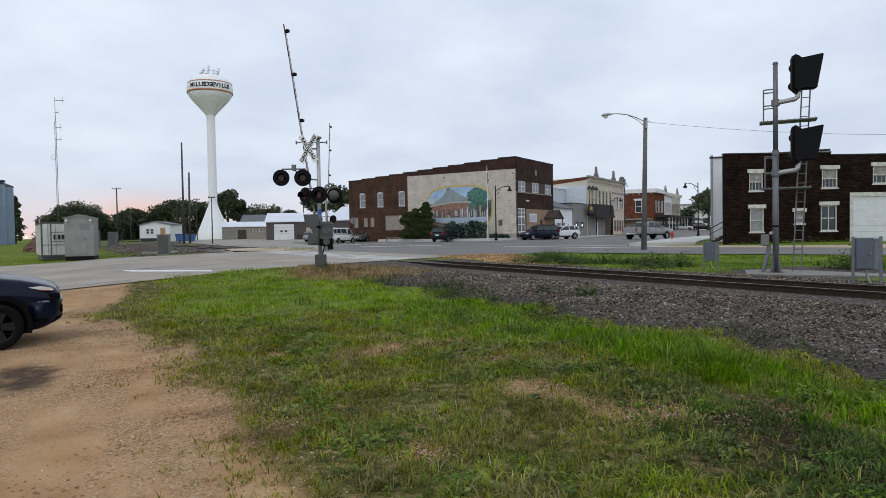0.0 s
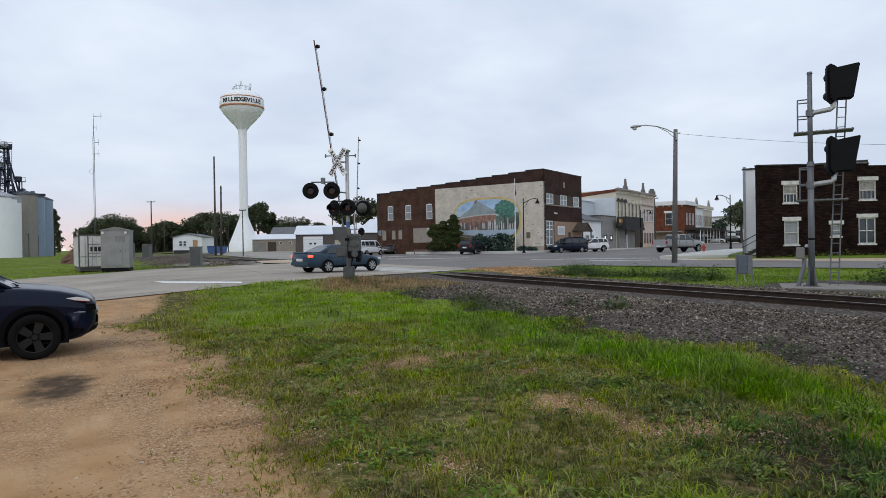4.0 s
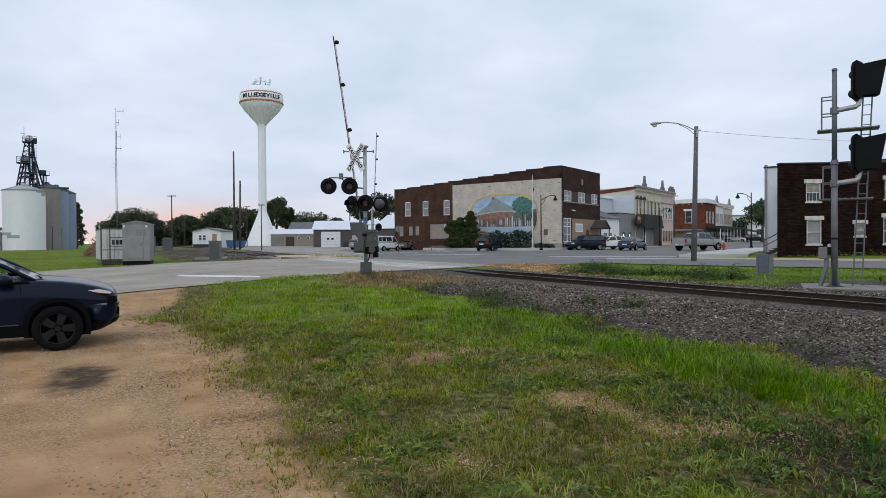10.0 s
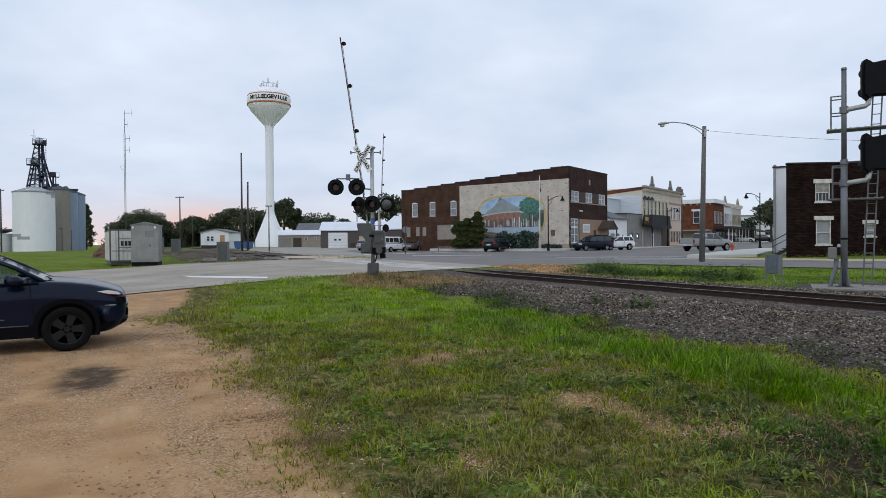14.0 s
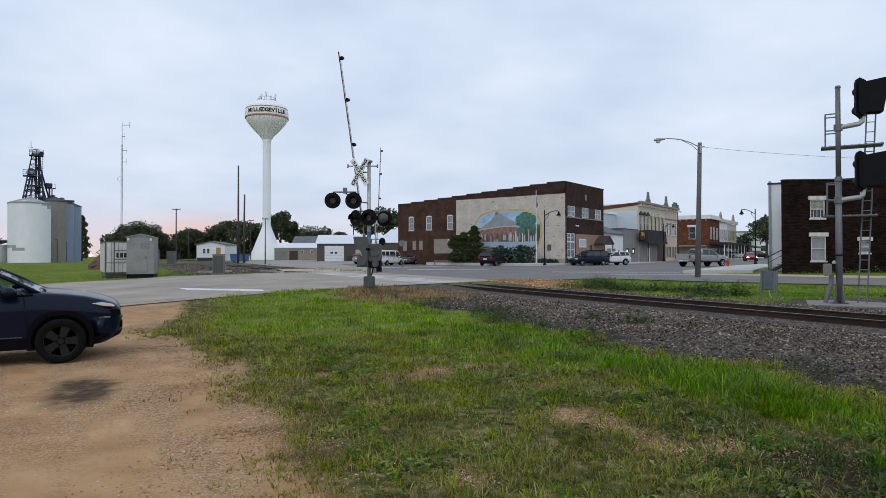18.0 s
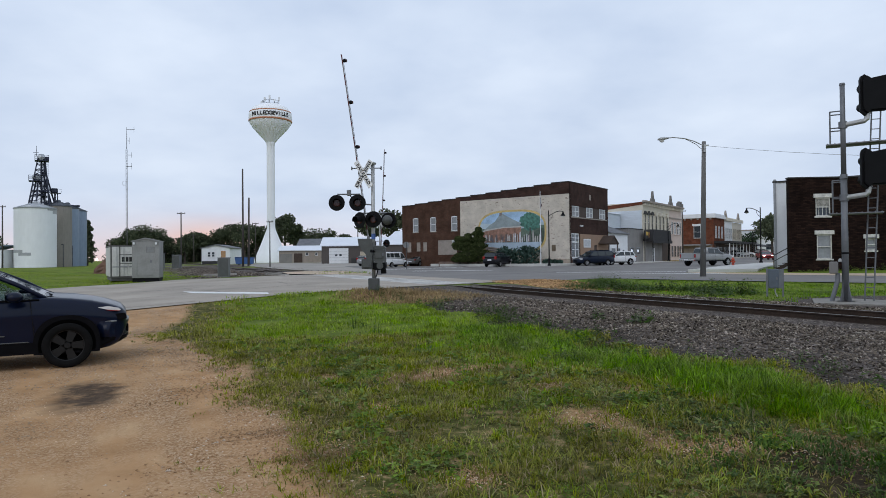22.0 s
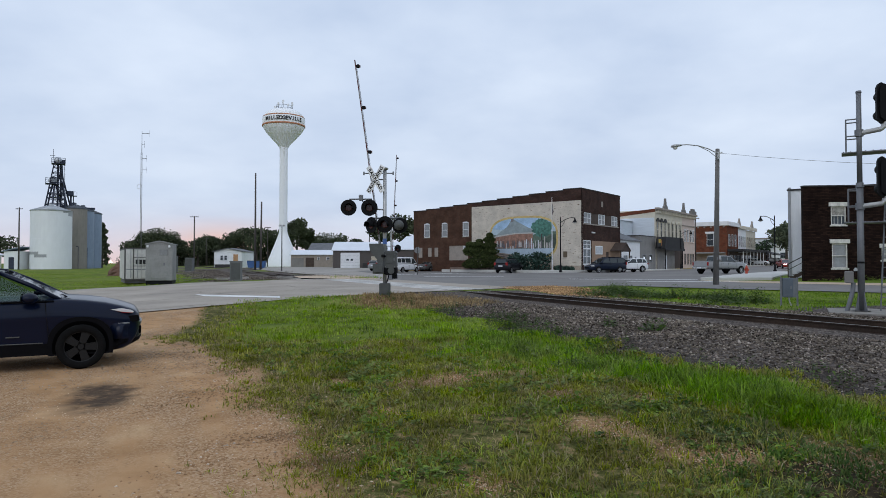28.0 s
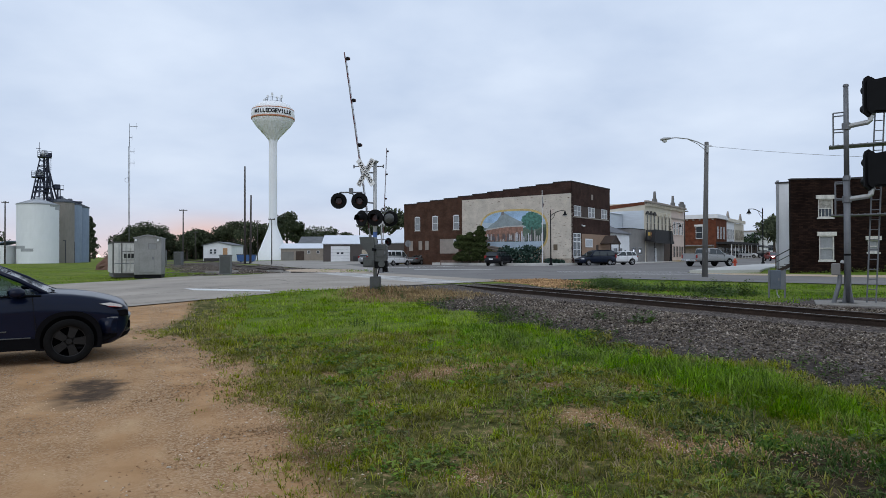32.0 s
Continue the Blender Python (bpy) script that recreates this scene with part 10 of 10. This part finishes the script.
for k in range(15):
    f = k / 14
    s = 25.0 - 8.5 * f + RNG.normal(0, 0.4)
    q = 19.0 + RNG.uniform(0, 2.6)
    weeds(*(ACROSS * q + ALONG * s), RNG.uniform(0.35, 0.72), RNG.uniform(0.3, 0.55), 120, leaf=0.8)
for x, y in ((-11.2, 57.2), (-9.9, 57.6), (-8.8, 57.4), (-7.6, 57.9)):
    weeds(x, y, 0.34, 0.6, 60, label="low green weeds at the edge of the gravel lot", mm=lush_leaf)
for k in range(16):
    weeds(22.9 + 0.997 * (0.4 + k * 0.53), 42.7 - 0.073 * (0.4 + k * 0.53), RNG.uniform(0.15, 0.5), 0.22, 16, label="low weeds along the foot of the brick wall", mm=clover_leaf)
for x, y in ((-20.9, 52.6), (-21.6, 53.4), (-20.2, 53.5), (-12.6, 62.5), (-13.6, 63.4), (-12.0, 64.0)):
    weeds(x, y, 0.22, 0.7, 90, label="low patch of green weeds beside the line", mm=lush_leaf, leaf=0.7)
weeds(15.3, 20.2, 0.95, 0.55, 110, label="dense dark green bush behind the signal")
weeds(16.6, 21.5, 0.6, 0.4, 50)
weeds(4.55, 14.95, 0.48, 0.14, 26, label="single bushy weed at the edge of the ballast")
weeds(3.7, 15.9, 0.3, 0.1, 12)
for k in range(14):
    s = RNG.uniform(5, 26)
    weeds(*(ACROSS * (float(verge_edge(s)) + RNG.uniform(0.0, 1.2)) + ALONG * s), RNG.uniform(0.18, 0.42), 0.12, 9, label="small weed on the ballast edge", leaf=0.5)
for k in range(8):
    weeds(*(ACROSS * RNG.uniform(4.5, 7.2) + ALONG * RNG.uniform(-2, 20)), RNG.uniform(0.22, 0.36), 0.14, 18, label="taller weed in the long grass", leaf=0.4)


def stones(x, y, z, size, material, name, label, category, flat=0.65, parent=None):
    """Angular stones: jittered octahedra, joined."""
    n = len(x)
    base = np.array([(1, 0, 0), (0, 1, 0), (-1, 0, 0), (0, -1, 0), (0, 0, 1), (0, 0, -1)], float)
    v = base[None] * RNG.uniform(0.6, 1.25, (n, 6, 1)) + RNG.normal(0, 0.16, (n, 6, 3))
    a = RNG.uniform(0, 2 * np.pi, n)
    c, s = np.cos(a)[:, None], np.sin(a)[:, None]
    vx, vy = v[:, :, 0] * c - v[:, :, 1] * s, v[:, :, 0] * s + v[:, :, 1] * c
    v = np.stack([vx, vy, v[:, :, 2] * flat], 2) * size[:, None, None]
    v += np.stack([x, y, z], 1)[:, None]
    f = np.array([(0, 1, 4), (1, 2, 4), (2, 3, 4), (3, 0, 4), (1, 0, 5), (2, 1, 5), (3, 2, 5), (0, 3, 5)])
    tris = (np.arange(n)[:, None, None] * 6 + f[None]).reshape(-1, 3)
    return fast_mesh(name, v.reshape(-1, 3), tris, material, label, category, "stuff")


ballast_m = leaf_material("ballast_stone", (0.022, 0.017, 0.013), (0.215, 0.178, 0.143), 0.0, (0.36, 0.315, 0.265), drift=0.008)
riprap_m = leaf_material("rusty_riprap", (0.17, 0.09, 0.042), (0.52, 0.33, 0.165), 0.0)
grey_gravel = leaf_material("grey_gravel", (0.28, 0.20, 0.135), (0.47, 0.38, 0.29), 0.0)
rusty_pebble = leaf_material("rusty_pebble", (0.27, 0.155, 0.08), (0.46, 0.30, 0.175), 0.0, (0.55, 0.46, 0.36))
pebble_m = leaf_material("drive_pebble", (0.36, 0.235, 0.14), (0.54, 0.40, 0.27), 0.0)


def build_stones():
    q, s = RNG.uniform(7.0, 18.6, 210000), RNG.uniform(-14, 29.3, 210000)
    x, y = ACROSS.x * q + ALONG.x * s, ACROSS.y * q + ALONG.y * s
    d = np.hypot(x, y)
    keep = (np.abs(np.arctan2(x, y)) < 0.82) & (RNG.random(len(x)) < np.clip(14 / d, 0.4, 1) * np.clip((q - verge_edge(s) + 0.1) / 2.2, 0.0, 1)) & (np.abs(q - NEAR_RAIL) > 0.12) & (np.abs(q - FAR_RAIL) > 0.12)
    x, y, q = x[keep], y[keep], q[keep]
    shoulder = np.interp(q, [7, 12.9, 13.3, 16.8, 17.2], [0.0, 0.0, -0.03, -0.03, 0.0])
    stones(x, y, z_track(x, y) + shoulder + RNG.uniform(-0.01, 0.02, len(x)), RNG.uniform(0.010, 0.030, len(x)) * np.clip(np.hypot(x, y) / 11, 0.9, 1.5), ballast_m, "ballast", "grey crushed stone ballast under the track", "ballast")
    n = 6400
    q, s = RNG.normal(19.5, 0.8, n), RNG.normal(27.6, 2.2, n)
    x, y = ACROSS.x * q + ALONG.x * s, ACROSS.y * q + ALONG.y * s
    keep = (q > 17.9) & (q < 21.8) & (s < 31.5)
    x, y = x[keep], y[keep]
    hump = 0.12 * np.exp(-((x - 5.0) ** 2 / 4 + (y - 34.6) ** 2 / 1.8))
    stones(x, y, z_ground(x, y) + hump * RNG.random(len(x)), RNG.uniform(0.035, 0.085, len(x)), riprap_m, "riprap", "heap of rusty brown broken stone beside the crossing", "stones", 0.75)
    x, y = scatter(90000, -9, 7, 2.3, 16)
    r = np.hypot(x, y)
    bare, stone, straw, lush, damp = masks(x, y)
    keep = (bare > 0.34) & (damp < 0.25) & (RNG.random(len(x)) < np.clip(4.5 / r, 0, 1) * np.clip(0.4 + lumps(x, y, 1.1, 14) * 1.8 + np.clip(1.2 - np.abs(x - drive_edge(y) + 0.5), 0, 1) * 0.7, 0.03, 1))
    x, y, r = x[keep], y[keep], r[keep]
    stones(x, y, z_ground(x, y) + 0.0, RNG.uniform(0.005, 0.013, len(x)) * np.clip(r / 6, 1, 1.3), pebble_m, "pebbles", "small tan pebbles on the dirt drive", "pebbles")
    y = RNG.uniform(2.4, 11, 26000)
    x = drive_edge(y) + RNG.normal(-0.55, 0.5, 26000)
    keep = RNG.random(len(x)) < np.clip(0.35 + 1.3 * lumps(x, y, 1.7, 81) + 0.8 * lumps(x, y, 5.0, 82), 0.02, 0.9) * np.clip(5.5 / np.hypot(x, y), 0.2, 1)
    x, y = x[keep], y[keep]
    stones(x, y, z_ground(x, y) + 0.003, RNG.uniform(0.006, 0.017, len(x)), rusty_pebble, "edge_pebbles", "rust-brown pebbles along the edge of the dirt drive", "pebbles")
    y = RNG.uniform(8.5, 21.5, 16000)
    x = drive_edge(y) - np.abs(RNG.normal(0, 2.2, 16000)) + 0.4
    keep = (masks(x, y)[0] > 0.3) & (masks(x, y)[4] < 0.25) & (RNG.random(len(x)) < np.clip(0.5 + 1.1 * lumps(x, y, 0.9, 87), 0.1, 1)) & (s_of(x, y) < np.interp(q_of(x, y), [-30, 0, 6], [12, 23, 25.5]) - 0.3)
    x, y = x[keep], y[keep]
    stones(x, y, z_ground(x, y) + 0.003, RNG.uniform(0.007, 0.017, len(x)), grey_gravel, "drive_gravel", "pale grey gravel where the drive meets the road", "gravel")
    # coarse litter of pebbles and chips on the worn patches
    px, py, pr = [], [], []
    for cx, cy, rad in PATCHES:
        k = int(2600 * rad)
        px.append(RNG.normal(cx, rad * 0.6, k)), py.append(RNG.normal(cy, rad * 0.6, k))
    x, y = np.concatenate(px), np.concatenate(py)
    keep = masks(x, y)[1] < 0.3
    x, y = x[keep], y[keep]
    stones(x, y, z_ground(x, y) + 0.004, RNG.uniform(0.005, 0.013, len(x)), rusty_pebble, "pebble_litter", "tan pebbles and chips on worn patches in the grass", "pebbles")
    # coarse stone along the line beyond the crossing
    q, s = RNG.uniform(4.5, 22, 26000), 50 + 60 * RNG.random(26000) ** 1.6
    x, y = ACROSS.x * q + ALONG.x * s, ACROSS.y * q + ALONG.y * s
    keep = (masks(x, y)[1] > 0.4) & (np.abs(q - NEAR_RAIL) > 0.15) & (np.abs(q - FAR_RAIL) > 0.15) & (RNG.random(len(x)) < np.clip(0.45 + lumps(x, y, 0.5, 91), 0.1, 1))
    x, y = x[keep], y[keep]
    stones(x, y, z_ground(x, y) + 0.01, RNG.uniform(0.03, 0.085, len(x)), ballast_m, "far_ballast", "grey crushed stone beside the line beyond the crossing", "ballast")
    for x0, y0, z0 in ((9.6, 13.2, 0.2), (9.9, 13.5, 0.2)):
        ob = tagged(part("broken_stick", rod((x0, y0, 0.17), (x0 + 0.55, y0 + 0.12, 0.21), 0.02, 0.012, 6), mat("bleached_wood", (0.45, 0.41, 0.36), 0.9)), "pale broken stick lying on the ballast", "stick")


build_stones()


def tree(x, y, h, w, base=None, label="broad leafy green tree on the skyline", leaves=1500, conifer=False, size=0.5, mm=None, name="tree", trunk_h=0.3):
    """A tapered trunk with limbs and a crown of many small leaf clumps."""
    g = float(z_ground(x, y)) - 0.2 if base is None else base
    ob = thing(name, pose(x, y, g), label, "tree")
    bark = mat("tree_bark", (0.06, 0.048, 0.038), 0.95, var=0.35, scale=3, fine=20)
    bm = rod((0, 0, 0), (0, 0, h * 0.62), w * 0.05 + 0.04, w * 0.02 + 0.02, 8)
    n_l = 6
    lobes = []
    for k in range(n_l):
        a = 2 * math.pi * k / n_l + RNG.uniform(-0.4, 0.4)
        z1 = h * RNG.uniform(0.28 if trunk_h < 0.1 else 0.5, 0.78)
        r1 = w * 0.5 * RNG.uniform(0.4, 0.75)
        rod((0, 0, h * RNG.uniform(0.25, 0.5)), (r1 * math.cos(a), r1 * math.sin(a), z1), w * 0.018 + 0.02, 0.02, 5, bm)
        lobes.append((r1 * math.cos(a), r1 * math.sin(a), z1, w * RNG.uniform(0.2, 0.3)))
    part("trunk", bm, bark, ob)
    if conifer:
        t = RNG.uniform(0.04, 1, leaves) ** 0.75
        rad = w * 0.5 * (1 - t) ** 0.42 * np.sqrt(RNG.uniform(0.25, 1, leaves)) * (1 + 0.25 * np.sin(t * 40))
        a = RNG.uniform(0, 2 * np.pi, leaves)
        spray = RNG.uniform(0.55, 1.3, (12, 9))
        rad = rad * spray[(a / (2 * np.pi) * 11.99).astype(int), np.clip(t * 8.99, 0, 8).astype(int)]
        c = np.stack([rad * np.cos(a), rad * np.sin(a), h * (trunk_h * 0.2 + t * (1 - trunk_h * 0.2))], 1)
    else:
        if trunk_h < 0.1:
            lobes += [(w * 0.3 * math.cos(a), w * 0.3 * math.sin(a), h * 0.2, w * 0.2) for a in (0.3, 1.6, 2.9, 4.1, 5.3)]
        lobes += [(RNG.normal(0, w * 0.12), RNG.normal(0, w * 0.12), h * RNG.uniform(0.6, 0.86), w * RNG.uniform(0.18, 0.28)) for _ in range(7)]
        L = np.array(lobes)
        pick = RNG.integers(0, len(L), leaves)
        d = RNG.normal(0, 1, (leaves, 3))
        d /= np.linalg.norm(d, axis=1)[:, None]
        rr = L[pick, 3:4] * RNG.uniform(0.55, 1.08, (leaves, 1))
        c = L[pick, :3] + d * rr * np.array([1, 1, 0.8])
        c = c[c[:, 2] > h * trunk_h * 0.8]
    n = len(c)
    u = RNG.normal(0, 1, (n, 3))
    u /= np.linalg.norm(u, axis=1)[:, None]
    v = np.cross(u, RNG.normal(0, 1, (n, 3)))
    v /= np.linalg.norm(v, axis=1)[:, None]
    sz = size * RNG.uniform(0.5, 1.1, (n, 1))
    quad = np.stack([c - u * sz, c + v * sz * 0.6, c + u * sz, c - v * sz * 0.6], 1).reshape(-1, 3)
    cr = fast_mesh("crown", quad, np.arange(n * 4).reshape(-1, 4), mm or tree_leaf)
    cr.parent = ob
    return ob


tree_leaf = leaf_material("tree_leaf", (0.040, 0.052, 0.034), (0.118, 0.134, 0.076), 0.15)
grey_leaf = leaf_material("hazy_tree_leaf", (0.028, 0.045, 0.03), (0.07, 0.10, 0.055), 0.15)
juniper = leaf_material("blue_green_juniper", (0.02, 0.042, 0.032), (0.07, 0.11, 0.09), 0.1)
arbor = leaf_material("arborvitae", (0.020, 0.032, 0.012), (0.095, 0.115, 0.042), 0.1)


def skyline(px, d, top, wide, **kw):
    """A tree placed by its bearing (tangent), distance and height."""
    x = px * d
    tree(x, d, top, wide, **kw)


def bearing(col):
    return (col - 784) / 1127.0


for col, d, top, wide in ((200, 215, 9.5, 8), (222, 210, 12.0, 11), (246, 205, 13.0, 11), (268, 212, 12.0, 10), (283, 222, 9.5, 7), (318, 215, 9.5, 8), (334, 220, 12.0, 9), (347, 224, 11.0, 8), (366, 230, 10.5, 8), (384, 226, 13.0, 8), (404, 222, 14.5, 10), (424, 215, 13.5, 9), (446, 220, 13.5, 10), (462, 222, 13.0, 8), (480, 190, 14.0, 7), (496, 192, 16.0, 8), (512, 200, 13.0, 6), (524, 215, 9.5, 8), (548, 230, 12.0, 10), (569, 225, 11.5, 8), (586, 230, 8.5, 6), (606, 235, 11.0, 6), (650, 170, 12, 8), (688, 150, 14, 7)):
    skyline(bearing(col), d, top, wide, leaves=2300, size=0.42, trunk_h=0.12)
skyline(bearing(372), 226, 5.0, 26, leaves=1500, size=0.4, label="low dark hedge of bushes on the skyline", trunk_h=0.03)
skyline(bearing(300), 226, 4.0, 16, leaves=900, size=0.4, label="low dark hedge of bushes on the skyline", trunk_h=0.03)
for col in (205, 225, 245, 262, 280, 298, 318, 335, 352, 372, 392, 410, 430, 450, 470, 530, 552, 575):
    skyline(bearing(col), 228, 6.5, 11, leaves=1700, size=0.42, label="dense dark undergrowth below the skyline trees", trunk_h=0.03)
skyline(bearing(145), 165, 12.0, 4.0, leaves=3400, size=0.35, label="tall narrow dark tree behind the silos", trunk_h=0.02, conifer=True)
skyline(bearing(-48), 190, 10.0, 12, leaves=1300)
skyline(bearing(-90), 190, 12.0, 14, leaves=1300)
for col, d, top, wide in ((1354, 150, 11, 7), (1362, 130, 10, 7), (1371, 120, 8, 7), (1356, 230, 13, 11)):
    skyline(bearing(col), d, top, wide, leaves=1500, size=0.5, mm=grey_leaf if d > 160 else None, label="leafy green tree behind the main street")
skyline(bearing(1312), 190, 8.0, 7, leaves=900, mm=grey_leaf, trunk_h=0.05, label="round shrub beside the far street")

# planting bed before the mural
tree(1.6, 83.6, 3.9, 2.5, 0.7, "broad ragged arborvitae bush beside the mural", 12000, False, 0.10, arbor, "evergreen_bush", 0.02)
tree(3.9, 82.2, 4.9, 2.5, 0.7, "tall ragged arborvitae bush beside the mural", 12000, True, 0.10, arbor, "evergreen_bush", 0.05)
tree(2.6, 82.8, 4.1, 3.0, 0.7, "broad ragged arborvitae bush beside the mural", 11000, True, 0.10, arbor, "evergreen_bush", 0.02)
for x, y, w, h in ((7.4, 80.7, 3.0, 2.2), (9.7, 79.4, 3.4, 2.3), (12.2, 78.0, 1.2, 0.6), (13.2, 77.4, 1.2, 0.5)):
    tree(x, y, h, w, 0.68, "low spreading blue-green juniper bush", 1300, False, 0.2, juniper, "juniper_bush", 0.02)


# ---- what moves ----
SEDAN = [(0.0, -21.3, 19.4), (1.0, -16.9, 23.2), (2.0, -12.5, 27.0), (3.0, -7.9, 30.9), (4.3, -3.4, 35.0), (5.5, 0.6, 40.6), (6.0, 2.45, 43.2), (7.0, 6.5, 49.2), (8.0, 11.1, 55.4), (9.0, 16.1, 62.3), (10.0, 21.0, 69.5), (11.0, 26.6, 76.4), (12.0, 31.6, 83.5), (13.0, 35.6, 90.0), (14.0, 38.6, 95.6), (15.0, 40.2, 98.9), (16.0, 40.7, 99.9), (17.0, 40.8, 100.1), (32.0, 40.81, 100.11)]


def motions():
    dist = 0.0
    path = []
    for k in range(len(SEDAN)):
        t, x, y = SEDAN[k]
        path.append((t, Vector((x, y))))
    ts = [p[0] for p in path]
    xs, ys = [p[1].x for p in path], [p[1].y for p in path]

    def at(t):
        # piecewise cubic through the way points
        k = max(0, min(len(ts) - 2, sum(1 for a in ts if a <= t) - 1))
        f = max(0.0, min(1.0, (t - ts[k]) / (ts[k + 1] - ts[k])))
        out = []
        for v in (xs, ys):
            def slope(i):
                a, b = max(0, i - 1), min(len(ts) - 1, i + 1)
                return (v[b] - v[a]) / (ts[b] - ts[a])
            h = ts[k + 1] - ts[k]
            p0, p1, m0, m1 = v[k], v[k + 1], slope(k) * h, slope(k + 1) * h
            out.append((2 * f**3 - 3 * f**2 + 1) * p0 + (f**3 - 2 * f**2 + f) * m0 + (-2 * f**3 + 3 * f**2) * p1 + (f**3 - f**2) * m1)
        return Vector(out)

    face, turn_rows, rolled, before = None, [], [], None
    for k in range(0, 32 * FPS + 1):
        t = k / FPS
        p = at(t)
        step = at(t + 0.15) - at(t - 0.15)
        if step.length > 0.02 or face is None:
            face = math.degrees(math.atan2(step.y, step.x))
        if before is not None:
            dist += (p - before).length
        before = p
        if k % 3 == 0 or k == 32 * FPS:
            turn_rows.append((t, pose(p.x, p.y, pave(p.x, p.y) + 0.014, 0, 0, face)))
        rolled.append((t, dist))
    walk(sedan, turn_rows)
    stop = [i for i, (t, d) in enumerate(rolled) if d < dist - 0.001][-1] + 2
    for w in sedan_wheels:
        y = w.matrix_basis.translation.y
        loc = w.matrix_basis.translation.copy()
        lay = pose(0, 0, 0, -90 if y > 0 else 90)
        w_rows = [(t, Matrix.Translation(loc) @ pose(0, 0, 0, 0, math.degrees(d / 0.33) % 360.0, 0) @ lay) for t, d in rolled[:stop]]
        w_rows.append((32.0, w_rows[-1][1]))
        walk(w, w_rows)
    creep = [(0.0, 48.2, 118.0, 268), (13.6, 48.2, 117.9, 268), (14.8, 49.2, 107.6, 262), (15.5, 48.7, 104.6, 254), (16.5, 48.5, 103.0, 250), (17.5, 49.0, 102.6, 250), (19.0, 49.4, 102.2, 252), (20.0, 49.6, 102.0, 254), (21.5, 49.9, 101.7, 256), (22.5, 50.5, 101.3, 258), (23.5, 50.9, 101.0, 258), (32.0, 50.91, 101.0, 258)]
    walk(red_car, [(t, pose(x, y, pave(x, y) + 0.014, 0, 0, a)) for t, x, y, a in creep])
    rolled, run = [(0.0, 0.0)], 0.0
    for (t0, x0, y0, _), (t1, x1, y1, _) in zip(creep, creep[1:]):
        n = max(1, int(math.ceil(math.hypot(x1 - x0, y1 - y0) / 0.35)))
        for k in range(1, n + 1):
            rolled.append((t0 + (t1 - t0) * k / n, run + math.hypot(x1 - x0, y1 - y0) * k / n))
        run += math.hypot(x1 - x0, y1 - y0)
    for w in red_wheels:
        loc = w.matrix_basis.translation.copy()
        lay = pose(0, 0, 0, -90 if loc.y > 0 else 90)
        walk(w, [(t, Matrix.Translation(loc) @ pose(0, 0, 0, 0, math.degrees(d / 0.33) % 360.0, 0) @ lay) for t, d in rolled])
    walk(train, [(0.0, pose(-0.552 * 1380, 1380, 1.15, 0, 0, 29)), (32.0, pose(-0.553 * 980, 980, 0.65, 0, 0, 29))])


motions()
